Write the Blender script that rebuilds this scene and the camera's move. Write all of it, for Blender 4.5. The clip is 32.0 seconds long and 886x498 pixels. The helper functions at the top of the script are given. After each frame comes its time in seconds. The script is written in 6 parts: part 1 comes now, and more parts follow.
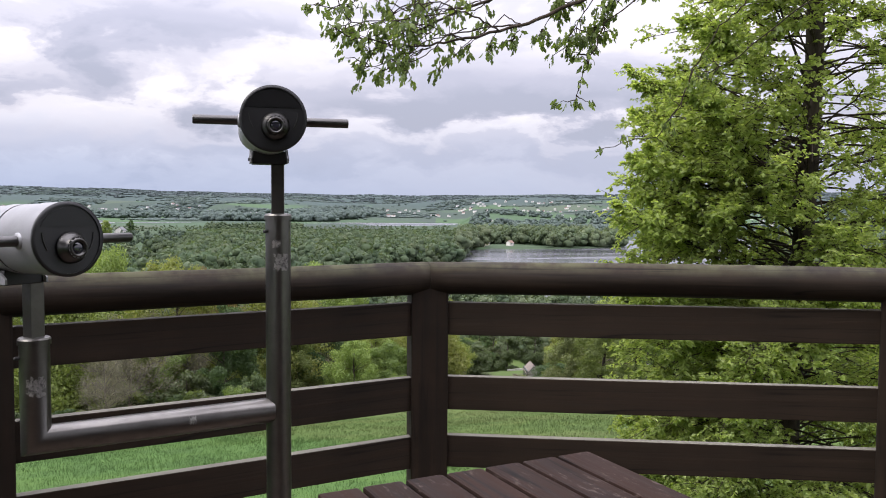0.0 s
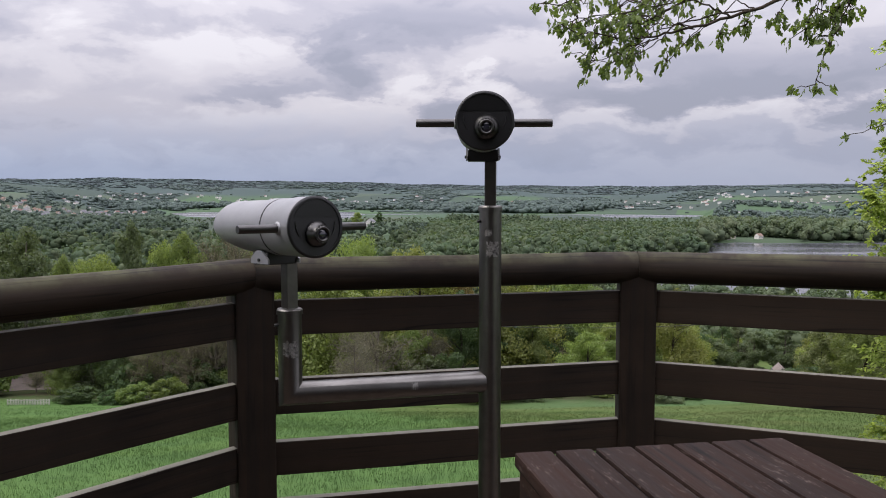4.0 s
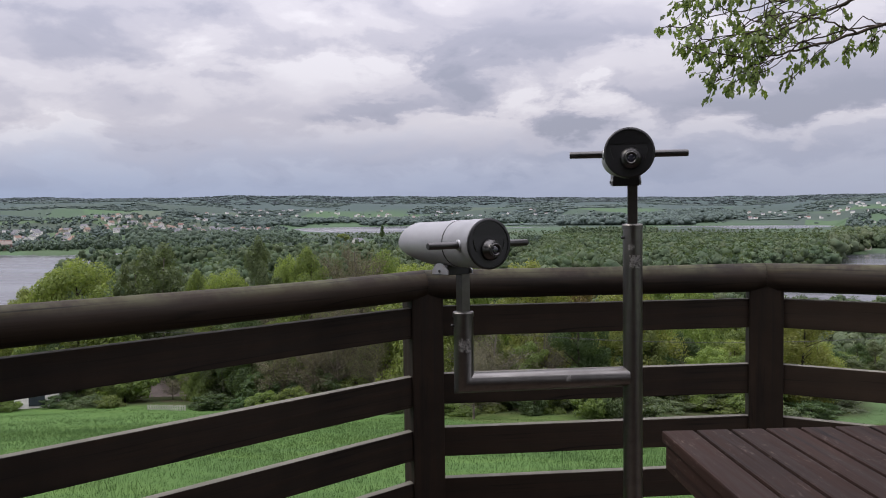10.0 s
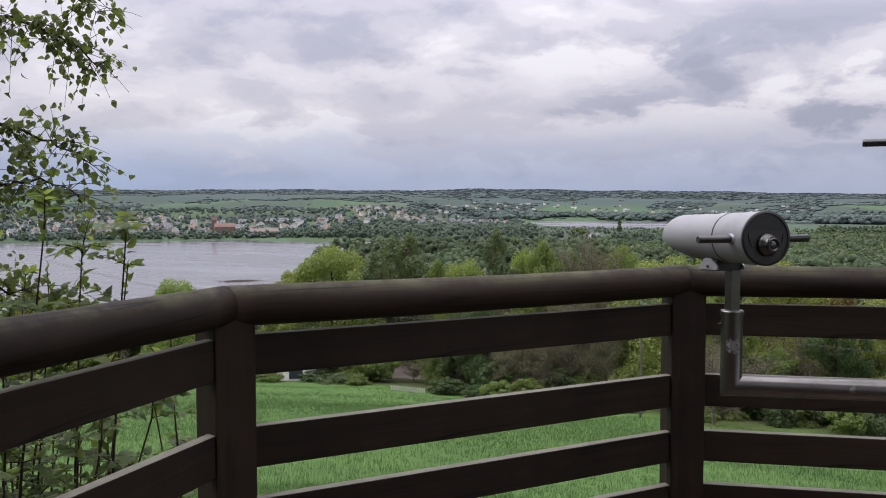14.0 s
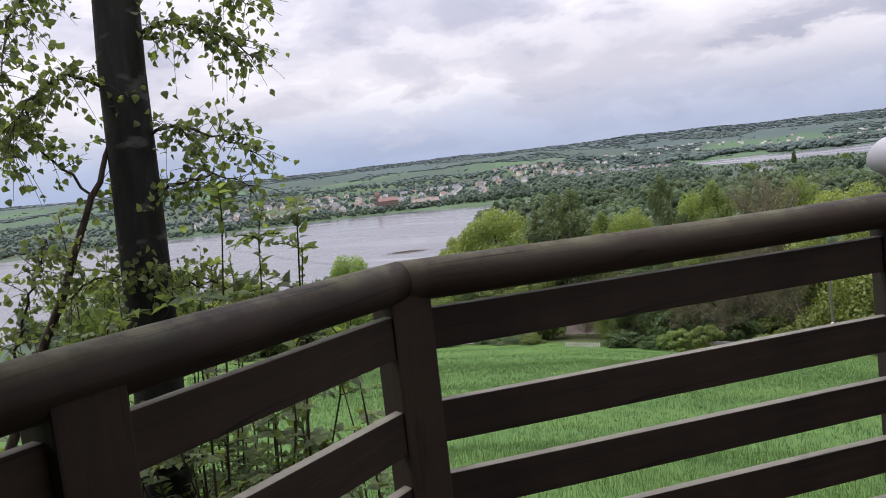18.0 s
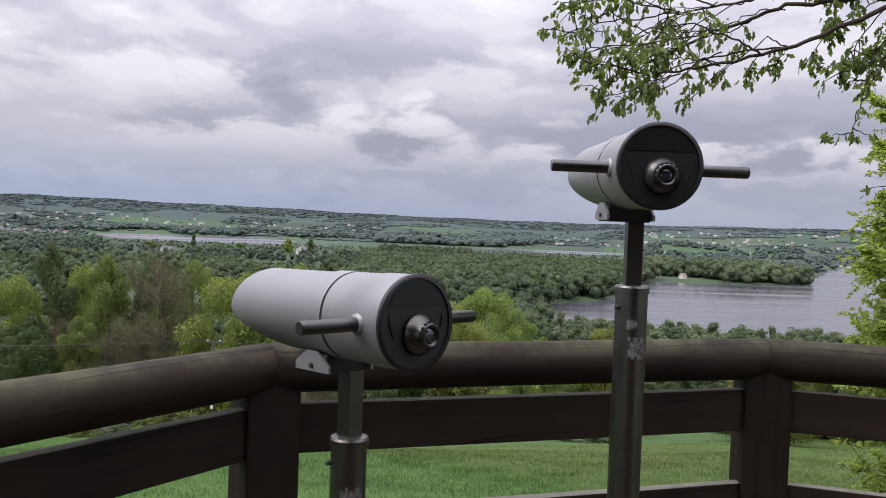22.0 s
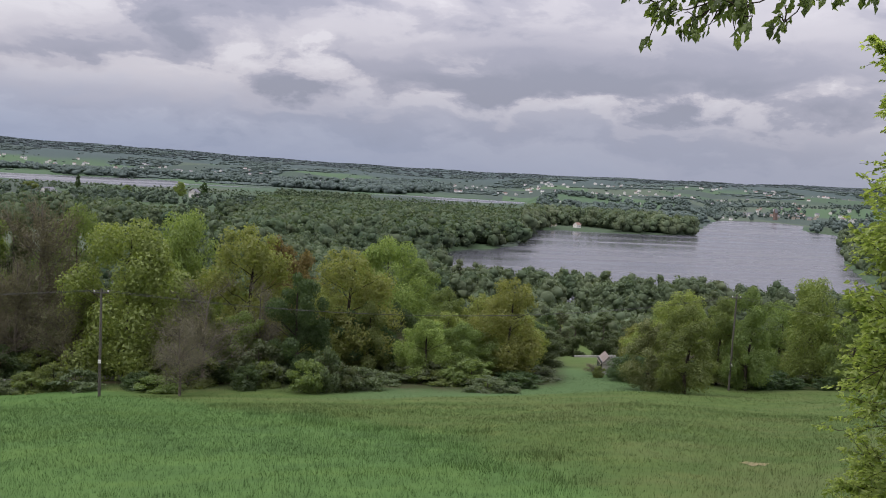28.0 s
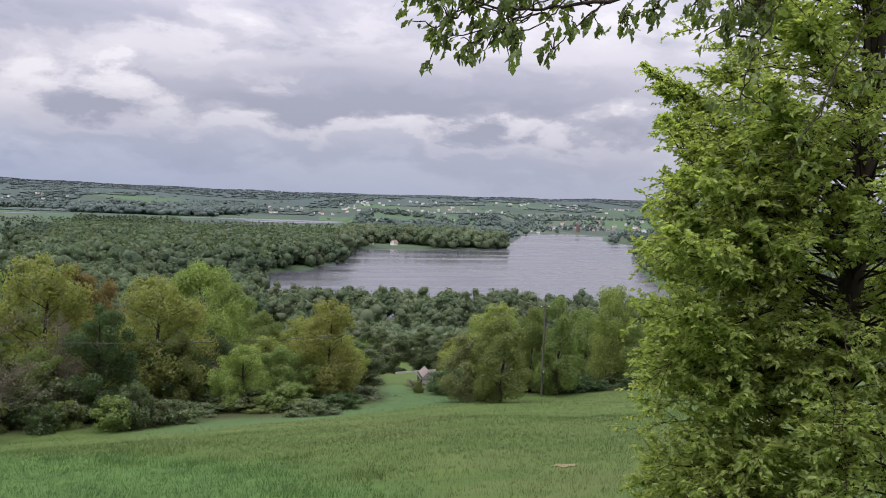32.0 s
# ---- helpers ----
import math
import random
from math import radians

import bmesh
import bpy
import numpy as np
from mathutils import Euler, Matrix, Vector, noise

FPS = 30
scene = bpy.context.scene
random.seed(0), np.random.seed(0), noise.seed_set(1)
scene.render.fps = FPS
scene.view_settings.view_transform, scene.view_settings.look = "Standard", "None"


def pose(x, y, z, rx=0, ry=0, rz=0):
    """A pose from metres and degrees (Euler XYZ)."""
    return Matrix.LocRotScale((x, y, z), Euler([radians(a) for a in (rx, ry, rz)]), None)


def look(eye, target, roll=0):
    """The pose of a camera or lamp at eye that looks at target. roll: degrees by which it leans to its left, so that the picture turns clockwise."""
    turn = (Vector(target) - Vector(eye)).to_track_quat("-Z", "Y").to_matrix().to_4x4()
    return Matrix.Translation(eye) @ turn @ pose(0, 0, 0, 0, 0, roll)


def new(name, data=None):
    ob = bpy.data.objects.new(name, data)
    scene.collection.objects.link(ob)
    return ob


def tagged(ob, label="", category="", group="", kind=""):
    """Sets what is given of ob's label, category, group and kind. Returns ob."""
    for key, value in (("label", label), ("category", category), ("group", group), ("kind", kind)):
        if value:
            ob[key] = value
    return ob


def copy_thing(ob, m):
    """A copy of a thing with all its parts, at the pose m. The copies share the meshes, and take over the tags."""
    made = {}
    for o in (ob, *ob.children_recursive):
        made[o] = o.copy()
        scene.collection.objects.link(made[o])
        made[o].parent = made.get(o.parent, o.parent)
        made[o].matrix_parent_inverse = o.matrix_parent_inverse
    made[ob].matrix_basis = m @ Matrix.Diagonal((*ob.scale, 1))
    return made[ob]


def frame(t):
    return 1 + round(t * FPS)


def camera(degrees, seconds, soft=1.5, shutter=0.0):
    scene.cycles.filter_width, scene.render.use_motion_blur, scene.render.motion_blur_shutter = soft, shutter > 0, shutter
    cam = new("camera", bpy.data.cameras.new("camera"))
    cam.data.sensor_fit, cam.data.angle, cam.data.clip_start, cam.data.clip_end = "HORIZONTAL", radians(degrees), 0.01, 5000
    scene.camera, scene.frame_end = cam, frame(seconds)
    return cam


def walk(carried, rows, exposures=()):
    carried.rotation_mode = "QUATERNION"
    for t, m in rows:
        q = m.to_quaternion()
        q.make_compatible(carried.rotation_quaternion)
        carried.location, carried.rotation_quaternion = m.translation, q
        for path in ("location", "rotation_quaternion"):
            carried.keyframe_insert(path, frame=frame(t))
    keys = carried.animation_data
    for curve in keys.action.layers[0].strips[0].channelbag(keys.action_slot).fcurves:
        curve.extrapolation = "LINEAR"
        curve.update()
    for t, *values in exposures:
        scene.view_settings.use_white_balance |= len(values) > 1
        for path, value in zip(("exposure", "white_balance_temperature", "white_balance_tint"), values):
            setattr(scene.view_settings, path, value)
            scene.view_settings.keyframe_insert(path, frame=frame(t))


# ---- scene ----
# ---------- camera ----------
cam = camera(56.5, 32.0, soft=1.0)
PATH = [
    (0, (0.379, 0.622, 1.336), (1.934, 5.366, 1.057), 0.40),
    (0.5, (0.365, 0.619, 1.342), (1.761, 5.412, 1.064), 0.23),
    (1, (0.363, 0.615, 1.344), (1.676, 5.432, 1.074), 0.02),
    (1.5, (0.356, 0.609, 1.348), (1.599, 5.447, 1.139), 0.07),
    (2, (0.360, 0.622, 1.343), (1.531, 5.481, 1.182), 0.35),
    (2.5, (0.349, 0.615, 1.347), (1.451, 5.490, 1.205), 0.33),
    (3, (0.331, 0.608, 1.318), (1.149, 5.538, 1.137), 2.04),
    (3.5, (0.371, 0.533, 1.345), (0.970, 5.484, 0.986), 0.49),
    (4, (0.428, 0.409, 1.339), (0.586, 5.395, 1.005), 0.01),
    (4.5, (0.461, 0.302, 1.346), (0.444, 5.286, 0.947), -2.18),
    (6.5, (0.354, 0.011, 1.374), (0.329, 5.005, 1.137), -2.43),
    (7, (0.367, -0.011, 1.370), (0.089, 4.976, 1.156), -1.70),
    (7.5, (0.360, -0.033, 1.373), (0.025, 4.952, 1.181), -1.04),
    (8, (0.346, -0.030, 1.373), (-0.003, 4.956, 1.219), -0.73),
    (8.5, (0.331, -0.039, 1.372), (-0.020, 4.947, 1.221), -0.71),
    (9, (0.317, -0.044, 1.370), (-0.037, 4.941, 1.217), -0.53),
    (9.5, (0.298, -0.026, 1.352), (-0.110, 4.953, 1.147), -0.23),
    (10, (0.298, -0.035, 1.367), (-0.233, 4.931, 1.119), -0.76),
    (10.5, (0.296, -0.046, 1.368), (-0.306, 4.911, 1.127), -0.44),
    (11, (0.290, -0.038, 1.368), (-0.351, 4.915, 1.133), 0.57),
    (11.5, (0.287, -0.039, 1.367), (-0.470, 4.897, 1.127), 0.68),
    (12, (0.277, -0.041, 1.366), (-0.688, 4.859, 1.122), 0.59),
    (12.5, (0.262, -0.042, 1.368), (-0.992, 4.792, 1.128), 0.23),
    (13, (0.248, -0.047, 1.367), (-1.260, 4.714, 1.127), 0.09),
    (13.5, (0.239, -0.042, 1.364), (-1.371, 4.686, 1.119), -0.02),
    (14, (0.212, -0.040, 1.356), (-1.690, 4.576, 1.081), -0.06),
    (14.5, (0.174, -0.036, 1.352), (-2.146, 4.379, 0.993), -0.26),
    (15, (0.167, -0.055, 1.356), (-2.389, 4.223, 0.951), -0.68),
    (15.5, (0.153, -0.072, 1.352), (-2.470, 4.167, 0.967), 0.20),
    (17.5, (0.120, -0.059, 1.348), (-2.657, 4.078, 0.931), -0.57),
    (18, (0.138, 0.047, 1.357), (-2.632, 4.184, 0.895), -6.50),
    (18.5, (0.133, 0.137, 1.377), (-1.765, 4.755, 1.100), -3.51),
    (19, (0.167, 0.248, 1.362), (-1.396, 4.989, 1.080), -1.22),
    (19.5, (0.219, 0.407, 1.371), (-1.000, 5.250, 1.139), 1.07),
    (20, (0.218, 0.512, 1.366), (-0.622, 5.437, 1.153), 2.08),
    (20.5, (0.146, 0.676, 1.391), (-0.004, 5.671, 1.230), 2.95),
    (21, (0.062, 0.822, 1.409), (0.317, 5.814, 1.273), 1.81),
    (21.5, (0.056, 0.991, 1.391), (0.476, 5.970, 1.230), 2.29),
    (22, (0.055, 1.202, 1.413), (0.624, 6.168, 1.273), 2.10),
    (22.5, (-0.031, 1.406, 1.406), (0.592, 6.365, 1.246), 1.51),
    (23, (-0.189, 1.604, 1.426), (0.713, 6.519, 1.252), 1.46),
    (23.5, (-0.261, 1.766, 1.406), (0.633, 6.682, 1.212), 1.09),
    (24, (-0.255, 2.007, 1.420), (0.629, 6.924, 1.219), 0.78),
    (24.5, (-0.273, 2.159, 1.419), (0.554, 7.086, 1.221), 0.57),
    (25, (-0.318, 2.394, 1.424), (0.879, 7.244, 1.224), 0.92),
    (25.5, (-0.368, 2.466, 1.441), (1.108, 7.239, 1.237), 0.42),
    (27.5, (-0.237, 2.926, 1.462), (0.982, 7.760, 1.078), 2.90),
    (28, (-0.224, 2.926, 1.470), (0.959, 7.765, 1.036), 3.26),
    (28.5, (-0.199, 2.926, 1.481), (1.002, 7.760, 1.049), 2.65),
    (29, (-0.173, 2.926, 1.487), (1.232, 7.706, 1.070), 2.74),
    (29.5, (-0.142, 2.926, 1.488), (1.455, 7.647, 1.084), 3.14),
    (30, (-0.125, 2.926, 1.492), (1.665, 7.580, 1.120), 3.22),
    (30.5, (-0.107, 2.926, 1.489), (1.799, 7.534, 1.123), 3.46),
    (31, (-0.080, 2.926, 1.487), (2.028, 7.446, 1.142), 3.48),
    (31.5, (-0.074, 2.926, 1.495), (2.119, 7.408, 1.186), 2.47),
    (32, (-0.070, 2.926, 1.497), (2.140, 7.403, 1.229), 2.08),
]
walk(cam, [(t, look(eye, target, roll)) for t, eye, target, roll in PATH], exposures=[(0, 0.64), (1, 0.50), (2, 0.26), (3, 0.26), (4, 0.2), (4.5, 0.36), (6.5, 0.16), (7, 0.07), (9, 0.02), (10, 0.16), (12, 0.08), (14, 0.24), (15, 0.44), (18, 0.48), (19, 0.14), (20, 0.08), (22, 0.2), (23, 0.28), (24, 0.02), (25, -0.10), (25.5, 0.04), (28, 0.0), (29, 0.02), (30, 0.14), (31, 0.24), (32, 0.26)])

# ---------- world, sun ----------
SUN_EL, SUN_AZ = 50.0, -100.0      # the veiled sun stands high to the left of the view


def nd(nt, kind, **kw):
    n = nt.nodes.new(kind)
    for k, v in kw.items():
        if k == "op":
            n.operation = v
        elif k == "blend":
            n.blend_type = v
        elif k == "dims":
            n.noise_dimensions = v
        else:
            n.inputs[k].default_value = v
    return n


def link(nt, a, b):
    nt.links.new(a, b)


def ramp(nt, fac, stops, mode="LINEAR"):
    r = nt.nodes.new("ShaderNodeValToRGB")
    el = r.color_ramp.elements
    r.color_ramp.interpolation = mode
    while len(el) < len(stops):
        el.new(0.5)
    for e, (p, c) in zip(el, stops):
        e.position = p
        e.color = (*c, 1) if len(c) == 3 else c
    link(nt, fac, r.inputs["Fac"])
    return r.outputs["Color"]


def mixc(nt, fac, a, b, blend="MIX"):
    m = nt.nodes.new("ShaderNodeMix")
    m.data_type, m.blend_type = "RGBA", blend
    for sock, v in ((m.inputs["Factor"], fac), (m.inputs["A"], a), (m.inputs["B"], b)):
        if isinstance(v, (int, float)):
            sock.default_value = v
        elif isinstance(v, tuple):
            sock.default_value = (*v, 1) if len(v) == 3 else v
        else:
            link(nt, v, sock)
    return m.outputs["Result"]


def math1(nt, op, a, b=0.0, c=None):
    m = nt.nodes.new("ShaderNodeMath")
    m.operation = op
    for i, v in enumerate((a, b) if c is None else (a, b, c)):
        if isinstance(v, (int, float)):
            m.inputs[i].default_value = v
        else:
            link(nt, v, m.inputs[i])
    return m.outputs[0]


world = bpy.data.worlds.new("overcast_sky")
scene.world = world
world.use_nodes = True
wt = world.node_tree
wt.nodes.clear()
sky = wt.nodes.new("ShaderNodeTexSky")
sky.sky_type, sky.sun_disc = "NISHITA", False
sky.sun_elevation, sky.sun_rotation = radians(SUN_EL), radians(SUN_AZ)
sky.air_density, sky.dust_density = 1.0, 3.0
tc = wt.nodes.new("ShaderNodeTexCoord")
sep = wt.nodes.new("ShaderNodeSeparateXYZ")
link(wt, tc.outputs["Generated"], sep.inputs[0])
# lumpy cloud layer, wider than high, with a finer broken structure upon it
def sky_noise(stretch, scale, detail, rough, dist, shift=(0, 0, 0)):
    mp = wt.nodes.new("ShaderNodeMapping")
    mp.inputs["Scale"].default_value = (1.0, 1.0, stretch)
    mp.inputs["Location"].default_value = shift
    link(wt, tc.outputs["Generated"], mp.inputs[0])
    n = nd(wt, "ShaderNodeTexNoise", Scale=scale, Detail=detail, Roughness=rough, Distortion=dist)
    link(wt, mp.outputs[0], n.inputs["Vector"])
    return n.outputs[0]


big = sky_noise(3.2, 3.1, 5.0, 0.5, 0.15, (0.37, 0.22, 0.05))
fine = sky_noise(2.3, 9.5, 8.0, 0.56, 0.2)
azim = math1(wt, "DEGREES", math1(wt, "ARCTAN2", sep.outputs["X"], sep.outputs["Y"]), 0)
elev = math1(wt, "DEGREES", math1(wt, "ARCSINE", sep.outputs["Z"]), 0)
wav = math1(wt, "MULTIPLY_ADD", math1(wt, "SUBTRACT", fine, 0.5), 9.0, elev)
wav = math1(wt, "MULTIPLY_ADD", math1(wt, "SUBTRACT", big, 0.5), 4.0, wav)
waz = math1(wt, "MULTIPLY_ADD", math1(wt, "SUBTRACT", fine, 0.5), 14.0, azim)
# the larger cloud banks: bearing, height, half width, half depth (degrees) and density
BANKS = [(-3.0, 10.4, 4.2, 2.0, 0.15), (-9.5, 7.2, 4.0, 0.8, 0.13), (5.0, 7.0, 3.0, 0.6, 0.10), (25.0, 7.2, 16.0, 1.7, 0.20), (-11.0, 6.3, 5.0, 0.7, 0.05),
         (4.0, 11.4, 5.0, 1.2, 0.10), (12.0, 3.3, 24.0, 1.1, 0.10), (34.0, 11.5, 9.0, 2.0, -0.06), (-37.0, 10.5, 12.0, 1.2, 0.04), (-20.0, 3.0, 14.0, 0.9, 0.03),
         (24.0, 5.0, 19.0, 0.75, -0.12), (-34.0, 4.6, 6.0, 0.7, -0.10), (-20.0, 8.4, 9.0, 1.8, -0.07), (-12.0, 9.3, 4.5, 1.0, -0.10), (-4.0, 6.2, 6.0, 0.7, -0.10), (10.0, 9.4, 4.0, 0.8, -0.06), (19.0, 12.5, 8.0, 2.4, 0.07)]
cl = math1(wt, "ADD", math1(wt, "MULTIPLY", big, 0.45), math1(wt, "MULTIPLY", fine, 0.55))
for b0, e0, wb, we, dens in BANKS:
    u = math1(wt, "DIVIDE", math1(wt, "SUBTRACT", waz, b0), wb)
    v = math1(wt, "DIVIDE", math1(wt, "SUBTRACT", wav, e0), we)
    q = math1(wt, "ADD", math1(wt, "MULTIPLY", u, u), math1(wt, "MULTIPLY", v, v))
    fall = math1(wt, "DIVIDE", dens, math1(wt, "ADD", 1.0, math1(wt, "MULTIPLY", q, q)))
    cl = math1(wt, "ADD", cl, fall)
cloud = ramp(wt, cl, [(0.37, (0.77, 0.745, 0.81)), (0.46, (0.67, 0.645, 0.72)), (0.54, (0.55, 0.535, 0.625)), (0.63, (0.43, 0.43, 0.53)), (0.74, (0.355, 0.365, 0.46))], "EASE")
# a slate-blue rain band low over the hills, deepest to the west
west = math1(wt, "MULTIPLY_ADD", sep.outputs["X"], -0.45, 0.5)
low = mixc(wt, west, (0.42, 0.43, 0.53), (0.30, 0.41, 0.65))
wob = math1(wt, "MULTIPLY_ADD", math1(wt, "SUBTRACT", fine, 0.5), 0.08, sep.outputs["Z"])
lowf = ramp(wt, wob, [(0.0, (0.88,) * 3), (0.035, (0.72,) * 3), (0.10, (0.0,) * 3)])
cloud = mixc(wt, lowf, cloud, low)
# an overcast sky is far brighter overhead than at the horizon
lift = math1(wt, "MULTIPLY_ADD", math1(wt, "MULTIPLY", sep.outputs["Z"], sep.outputs["Z"]), 4.5, 0.83)
vm = wt.nodes.new("ShaderNodeVectorMath")
vm.operation = "SCALE"
link(wt, cloud, vm.inputs[0])
link(wt, lift, vm.inputs["Scale"])
cloud = vm.outputs[0]
skyc = mixc(wt, 0.993, sky.outputs[0], cloud)
bg = wt.nodes.new("ShaderNodeBackground")
link(wt, skyc, bg.inputs["Color"])
bg.inputs["Strength"].default_value = 1.0
wo = wt.nodes.new("ShaderNodeOutputWorld")
link(wt, bg.outputs[0], wo.inputs["Surface"])

sun = bpy.data.lights.new("sun", "SUN")
sun.energy, sun.angle, sun.color = 1.5, radians(30), (1.0, 0.96, 0.9)
sun_ob = new("sun", sun)
sun_ob.matrix_world = look((0, 0, 0), (-math.sin(radians(SUN_AZ)) * math.cos(radians(SUN_EL)), -math.cos(radians(SUN_AZ)) * math.cos(radians(SUN_EL)), -math.sin(radians(SUN_EL))))


# ---------- materials ----------
def material(name, build, rough=0.8, metal=0.0, spec=0.5):
    m = bpy.data.materials.new(name)
    m.use_nodes = True
    nt = m.node_tree
    bsdf = nt.nodes["Principled BSDF"]
    bsdf.inputs["Roughness"].default_value = rough
    bsdf.inputs["Metallic"].default_value = metal
    bsdf.inputs["Specular IOR Level"].default_value = spec
    build(nt, bsdf)
    return m


def bump(nt, bsdf, height, strength=0.3, dist=0.01):
    b = nt.nodes.new("ShaderNodeBump")
    b.inputs["Strength"].default_value = strength
    b.inputs["Distance"].default_value = dist
    link(nt, height, b.inputs["Height"])
    link(nt, b.outputs[0], bsdf.inputs["Normal"])


def coords(nt, scale=(1, 1, 1), which="Object", rot=(0, 0, 0)):
    t = nt.nodes.new("ShaderNodeTexCoord")
    mp = nt.nodes.new("ShaderNodeMapping")
    mp.inputs["Scale"].default_value = scale
    mp.inputs["Rotation"].default_value = rot
    link(nt, t.outputs[which], mp.inputs[0])
    return mp.outputs[0]


def noise_of(nt, vec, scale, detail=4.0, rough=0.55, dist=0.0):
    n = nd(nt, "ShaderNodeTexNoise", Scale=scale, Detail=detail, Roughness=rough, Distortion=dist)
    link(nt, vec, n.inputs["Vector"])
    return n.outputs[0]


def wood(name, dark, light, green=None, along="X", rough=0.6, spec=0.4, flecks=False, cover=0.0):
    """Stained timber; the grain runs along the given local axis."""
    def build(nt, b):
        sc = {"X": (1.2, 22, 22), "Y": (22, 1.2, 22), "Z": (22, 22, 1.2)}[along]
        v = coords(nt, sc)
        g = noise_of(nt, v, 1.6, 6, 0.62, 0.6)
        st = noise_of(nt, coords(nt, (1, 1, 1)), 4.0, 4)
        info = nt.nodes.new("ShaderNodeObjectInfo")
        c = ramp(nt, g, [(0.3, dark), (0.62, light)])
        c = mixc(nt, ramp(nt, st, [(0.4, (0,) * 3), (0.75, (0.7,) * 3)]), c, tuple(x * 0.55 for x in dark))
        c = mixc(nt, math1(nt, "MULTIPLY", info.outputs["Random"], 0.35), c, tuple(x * 1.5 for x in light))
        # upward faces: greenish weathering, with sky sheen painted in as a paler colour
        if green:
            ge = nt.nodes.new("ShaderNodeNewGeometry")
            s2 = nt.nodes.new("ShaderNodeSeparateXYZ")
            link(nt, ge.outputs["Normal"], s2.inputs[0])
            up = ramp(nt, s2.outputs["Z"], [(0.35, (0,) * 3), (0.9, (1,) * 3)])
            al = ramp(nt, noise_of(nt, coords(nt, (1, 1, 1)), 9.0, 5, 0.65), [(0.38, (cover * 0.75,) * 3), (0.62, (max(cover, 0.85),) * 3)])
            c = mixc(nt, mixc(nt, 1.0, up, al, "MULTIPLY"), c, green)
        if flecks:
            worn = noise_of(nt, coords(nt, {"X": (14, 50, 50), "Y": (90, 26, 90), "Z": (50, 50, 14)}[along]), 1.0, 4, 0.7)
            where = noise_of(nt, coords(nt, (1, 1, 1)), 7.0, 3, 0.5)
            c = mixc(nt, mixc(nt, 1.0, ramp(nt, worn, [(0.57, (0,) * 3), (0.68, (0.6,) * 3)]), ramp(nt, where, [(0.42, (0,) * 3), (0.6, (1,) * 3)]), "MULTIPLY"), c, (0.13, 0.10, 0.085))
        crack = noise_of(nt, coords(nt, {"X": (0.7, 40, 40), "Y": (40, 0.7, 40), "Z": (40, 40, 0.7)}[along]), 1.3, 3)
        split = noise_of(nt, coords(nt, {"X": (0.6, 13, 13), "Y": (13, 0.6, 13), "Z": (13, 13, 0.6)}[along]), 1.0, 2, 0.4)
        some = noise_of(nt, coords(nt, (1, 1, 1)), 1.7, 2)
        lines = mixc(nt, 1.0, ramp(nt, split, [(0.487, (0,) * 3), (0.5, (1,) * 3), (0.513, (0,) * 3)]), ramp(nt, some, [(0.45, (0,) * 3), (0.55, (0.9,) * 3)]), "MULTIPLY")
        c = mixc(nt, lines, c, tuple(x * 0.25 for x in dark))
        c = mixc(nt, ramp(nt, crack, [(0.30, (0.85,) * 3), (0.40, (0,) * 3)]), c, tuple(x * 0.3 for x in dark))
        link(nt, c, b.inputs["Base Color"])
        link(nt, ramp(nt, g, [(0.3, (rough - 0.1,) * 3), (0.7, (rough + 0.15,) * 3)]), b.inputs["Roughness"])
        bump(nt, b, math1(nt, "ADD", g, math1(nt, "MULTIPLY", crack, 0.6)), 0.35, 0.004)
    return material(name, build, rough, 0, spec)


def metal(name, col, rough, brushed=True, metallic=1.0, dirt=0.25):
    def build(nt, b):
        v = coords(nt, (1, 1, 1))
        d = noise_of(nt, v, 14, 6, 0.65)
        f = noise_of(nt, coords(nt, (160, 160, 6) if brushed else (60, 60, 60)), 1.0, 3)
        c = mixc(nt, ramp(nt, d, [(0.45, (0,) * 3), (0.8, (dirt,) * 3)]), col, tuple(x * 0.35 for x in col))
        link(nt, c, b.inputs["Base Color"])
        link(nt, math1(nt, "ADD", math1(nt, "MULTIPLY", d, 0.25), rough - 0.1), b.inputs["Roughness"])
        bump(nt, b, f, 0.06, 0.001)
    return material(name, build, rough, metallic)


def leafy(name, cols, rough=0.55, trans=0.42):
    """Leaf colours that change from leaf to leaf and from tree to tree, with light shining through."""
    def build(nt, b):
        ge = nt.nodes.new("ShaderNodeNewGeometry")
        info = nt.nodes.new("ShaderNodeObjectInfo")
        c = ramp(nt, ge.outputs["Random Per Island"], [(i / max(1, len(cols) - 1), k) for i, k in enumerate(cols)])
        hs = nt.nodes.new("ShaderNodeHueSaturation")
        link(nt, c, hs.inputs["Color"])
        link(nt, math1(nt, "ADD", math1(nt, "MULTIPLY", info.outputs["Random"], 0.03), 0.485), hs.inputs["Hue"])
        link(nt, math1(nt, "ADD", math1(nt, "MULTIPLY", info.outputs["Random"], 0.3), 0.85), hs.inputs["Value"])
        link(nt, hs.outputs[0], b.inputs["Base Color"])
        tr = nt.nodes.new("ShaderNodeBsdfTranslucent")
        link(nt, mixc(nt, 1.0, hs.outputs[0], (1.3, 1.35, 0.6), "MULTIPLY"), tr.inputs["Color"])
        ms = nt.nodes.new("ShaderNodeMixShader")
        ms.inputs[0].default_value = trans
        link(nt, b.outputs[0], ms.inputs[1])
        link(nt, tr.outputs[0], ms.inputs[2])
        link(nt, ms.outputs[0], nt.nodes["Material Output"].inputs["Surface"])
    return material(name, build, rough, 0, 0.3)


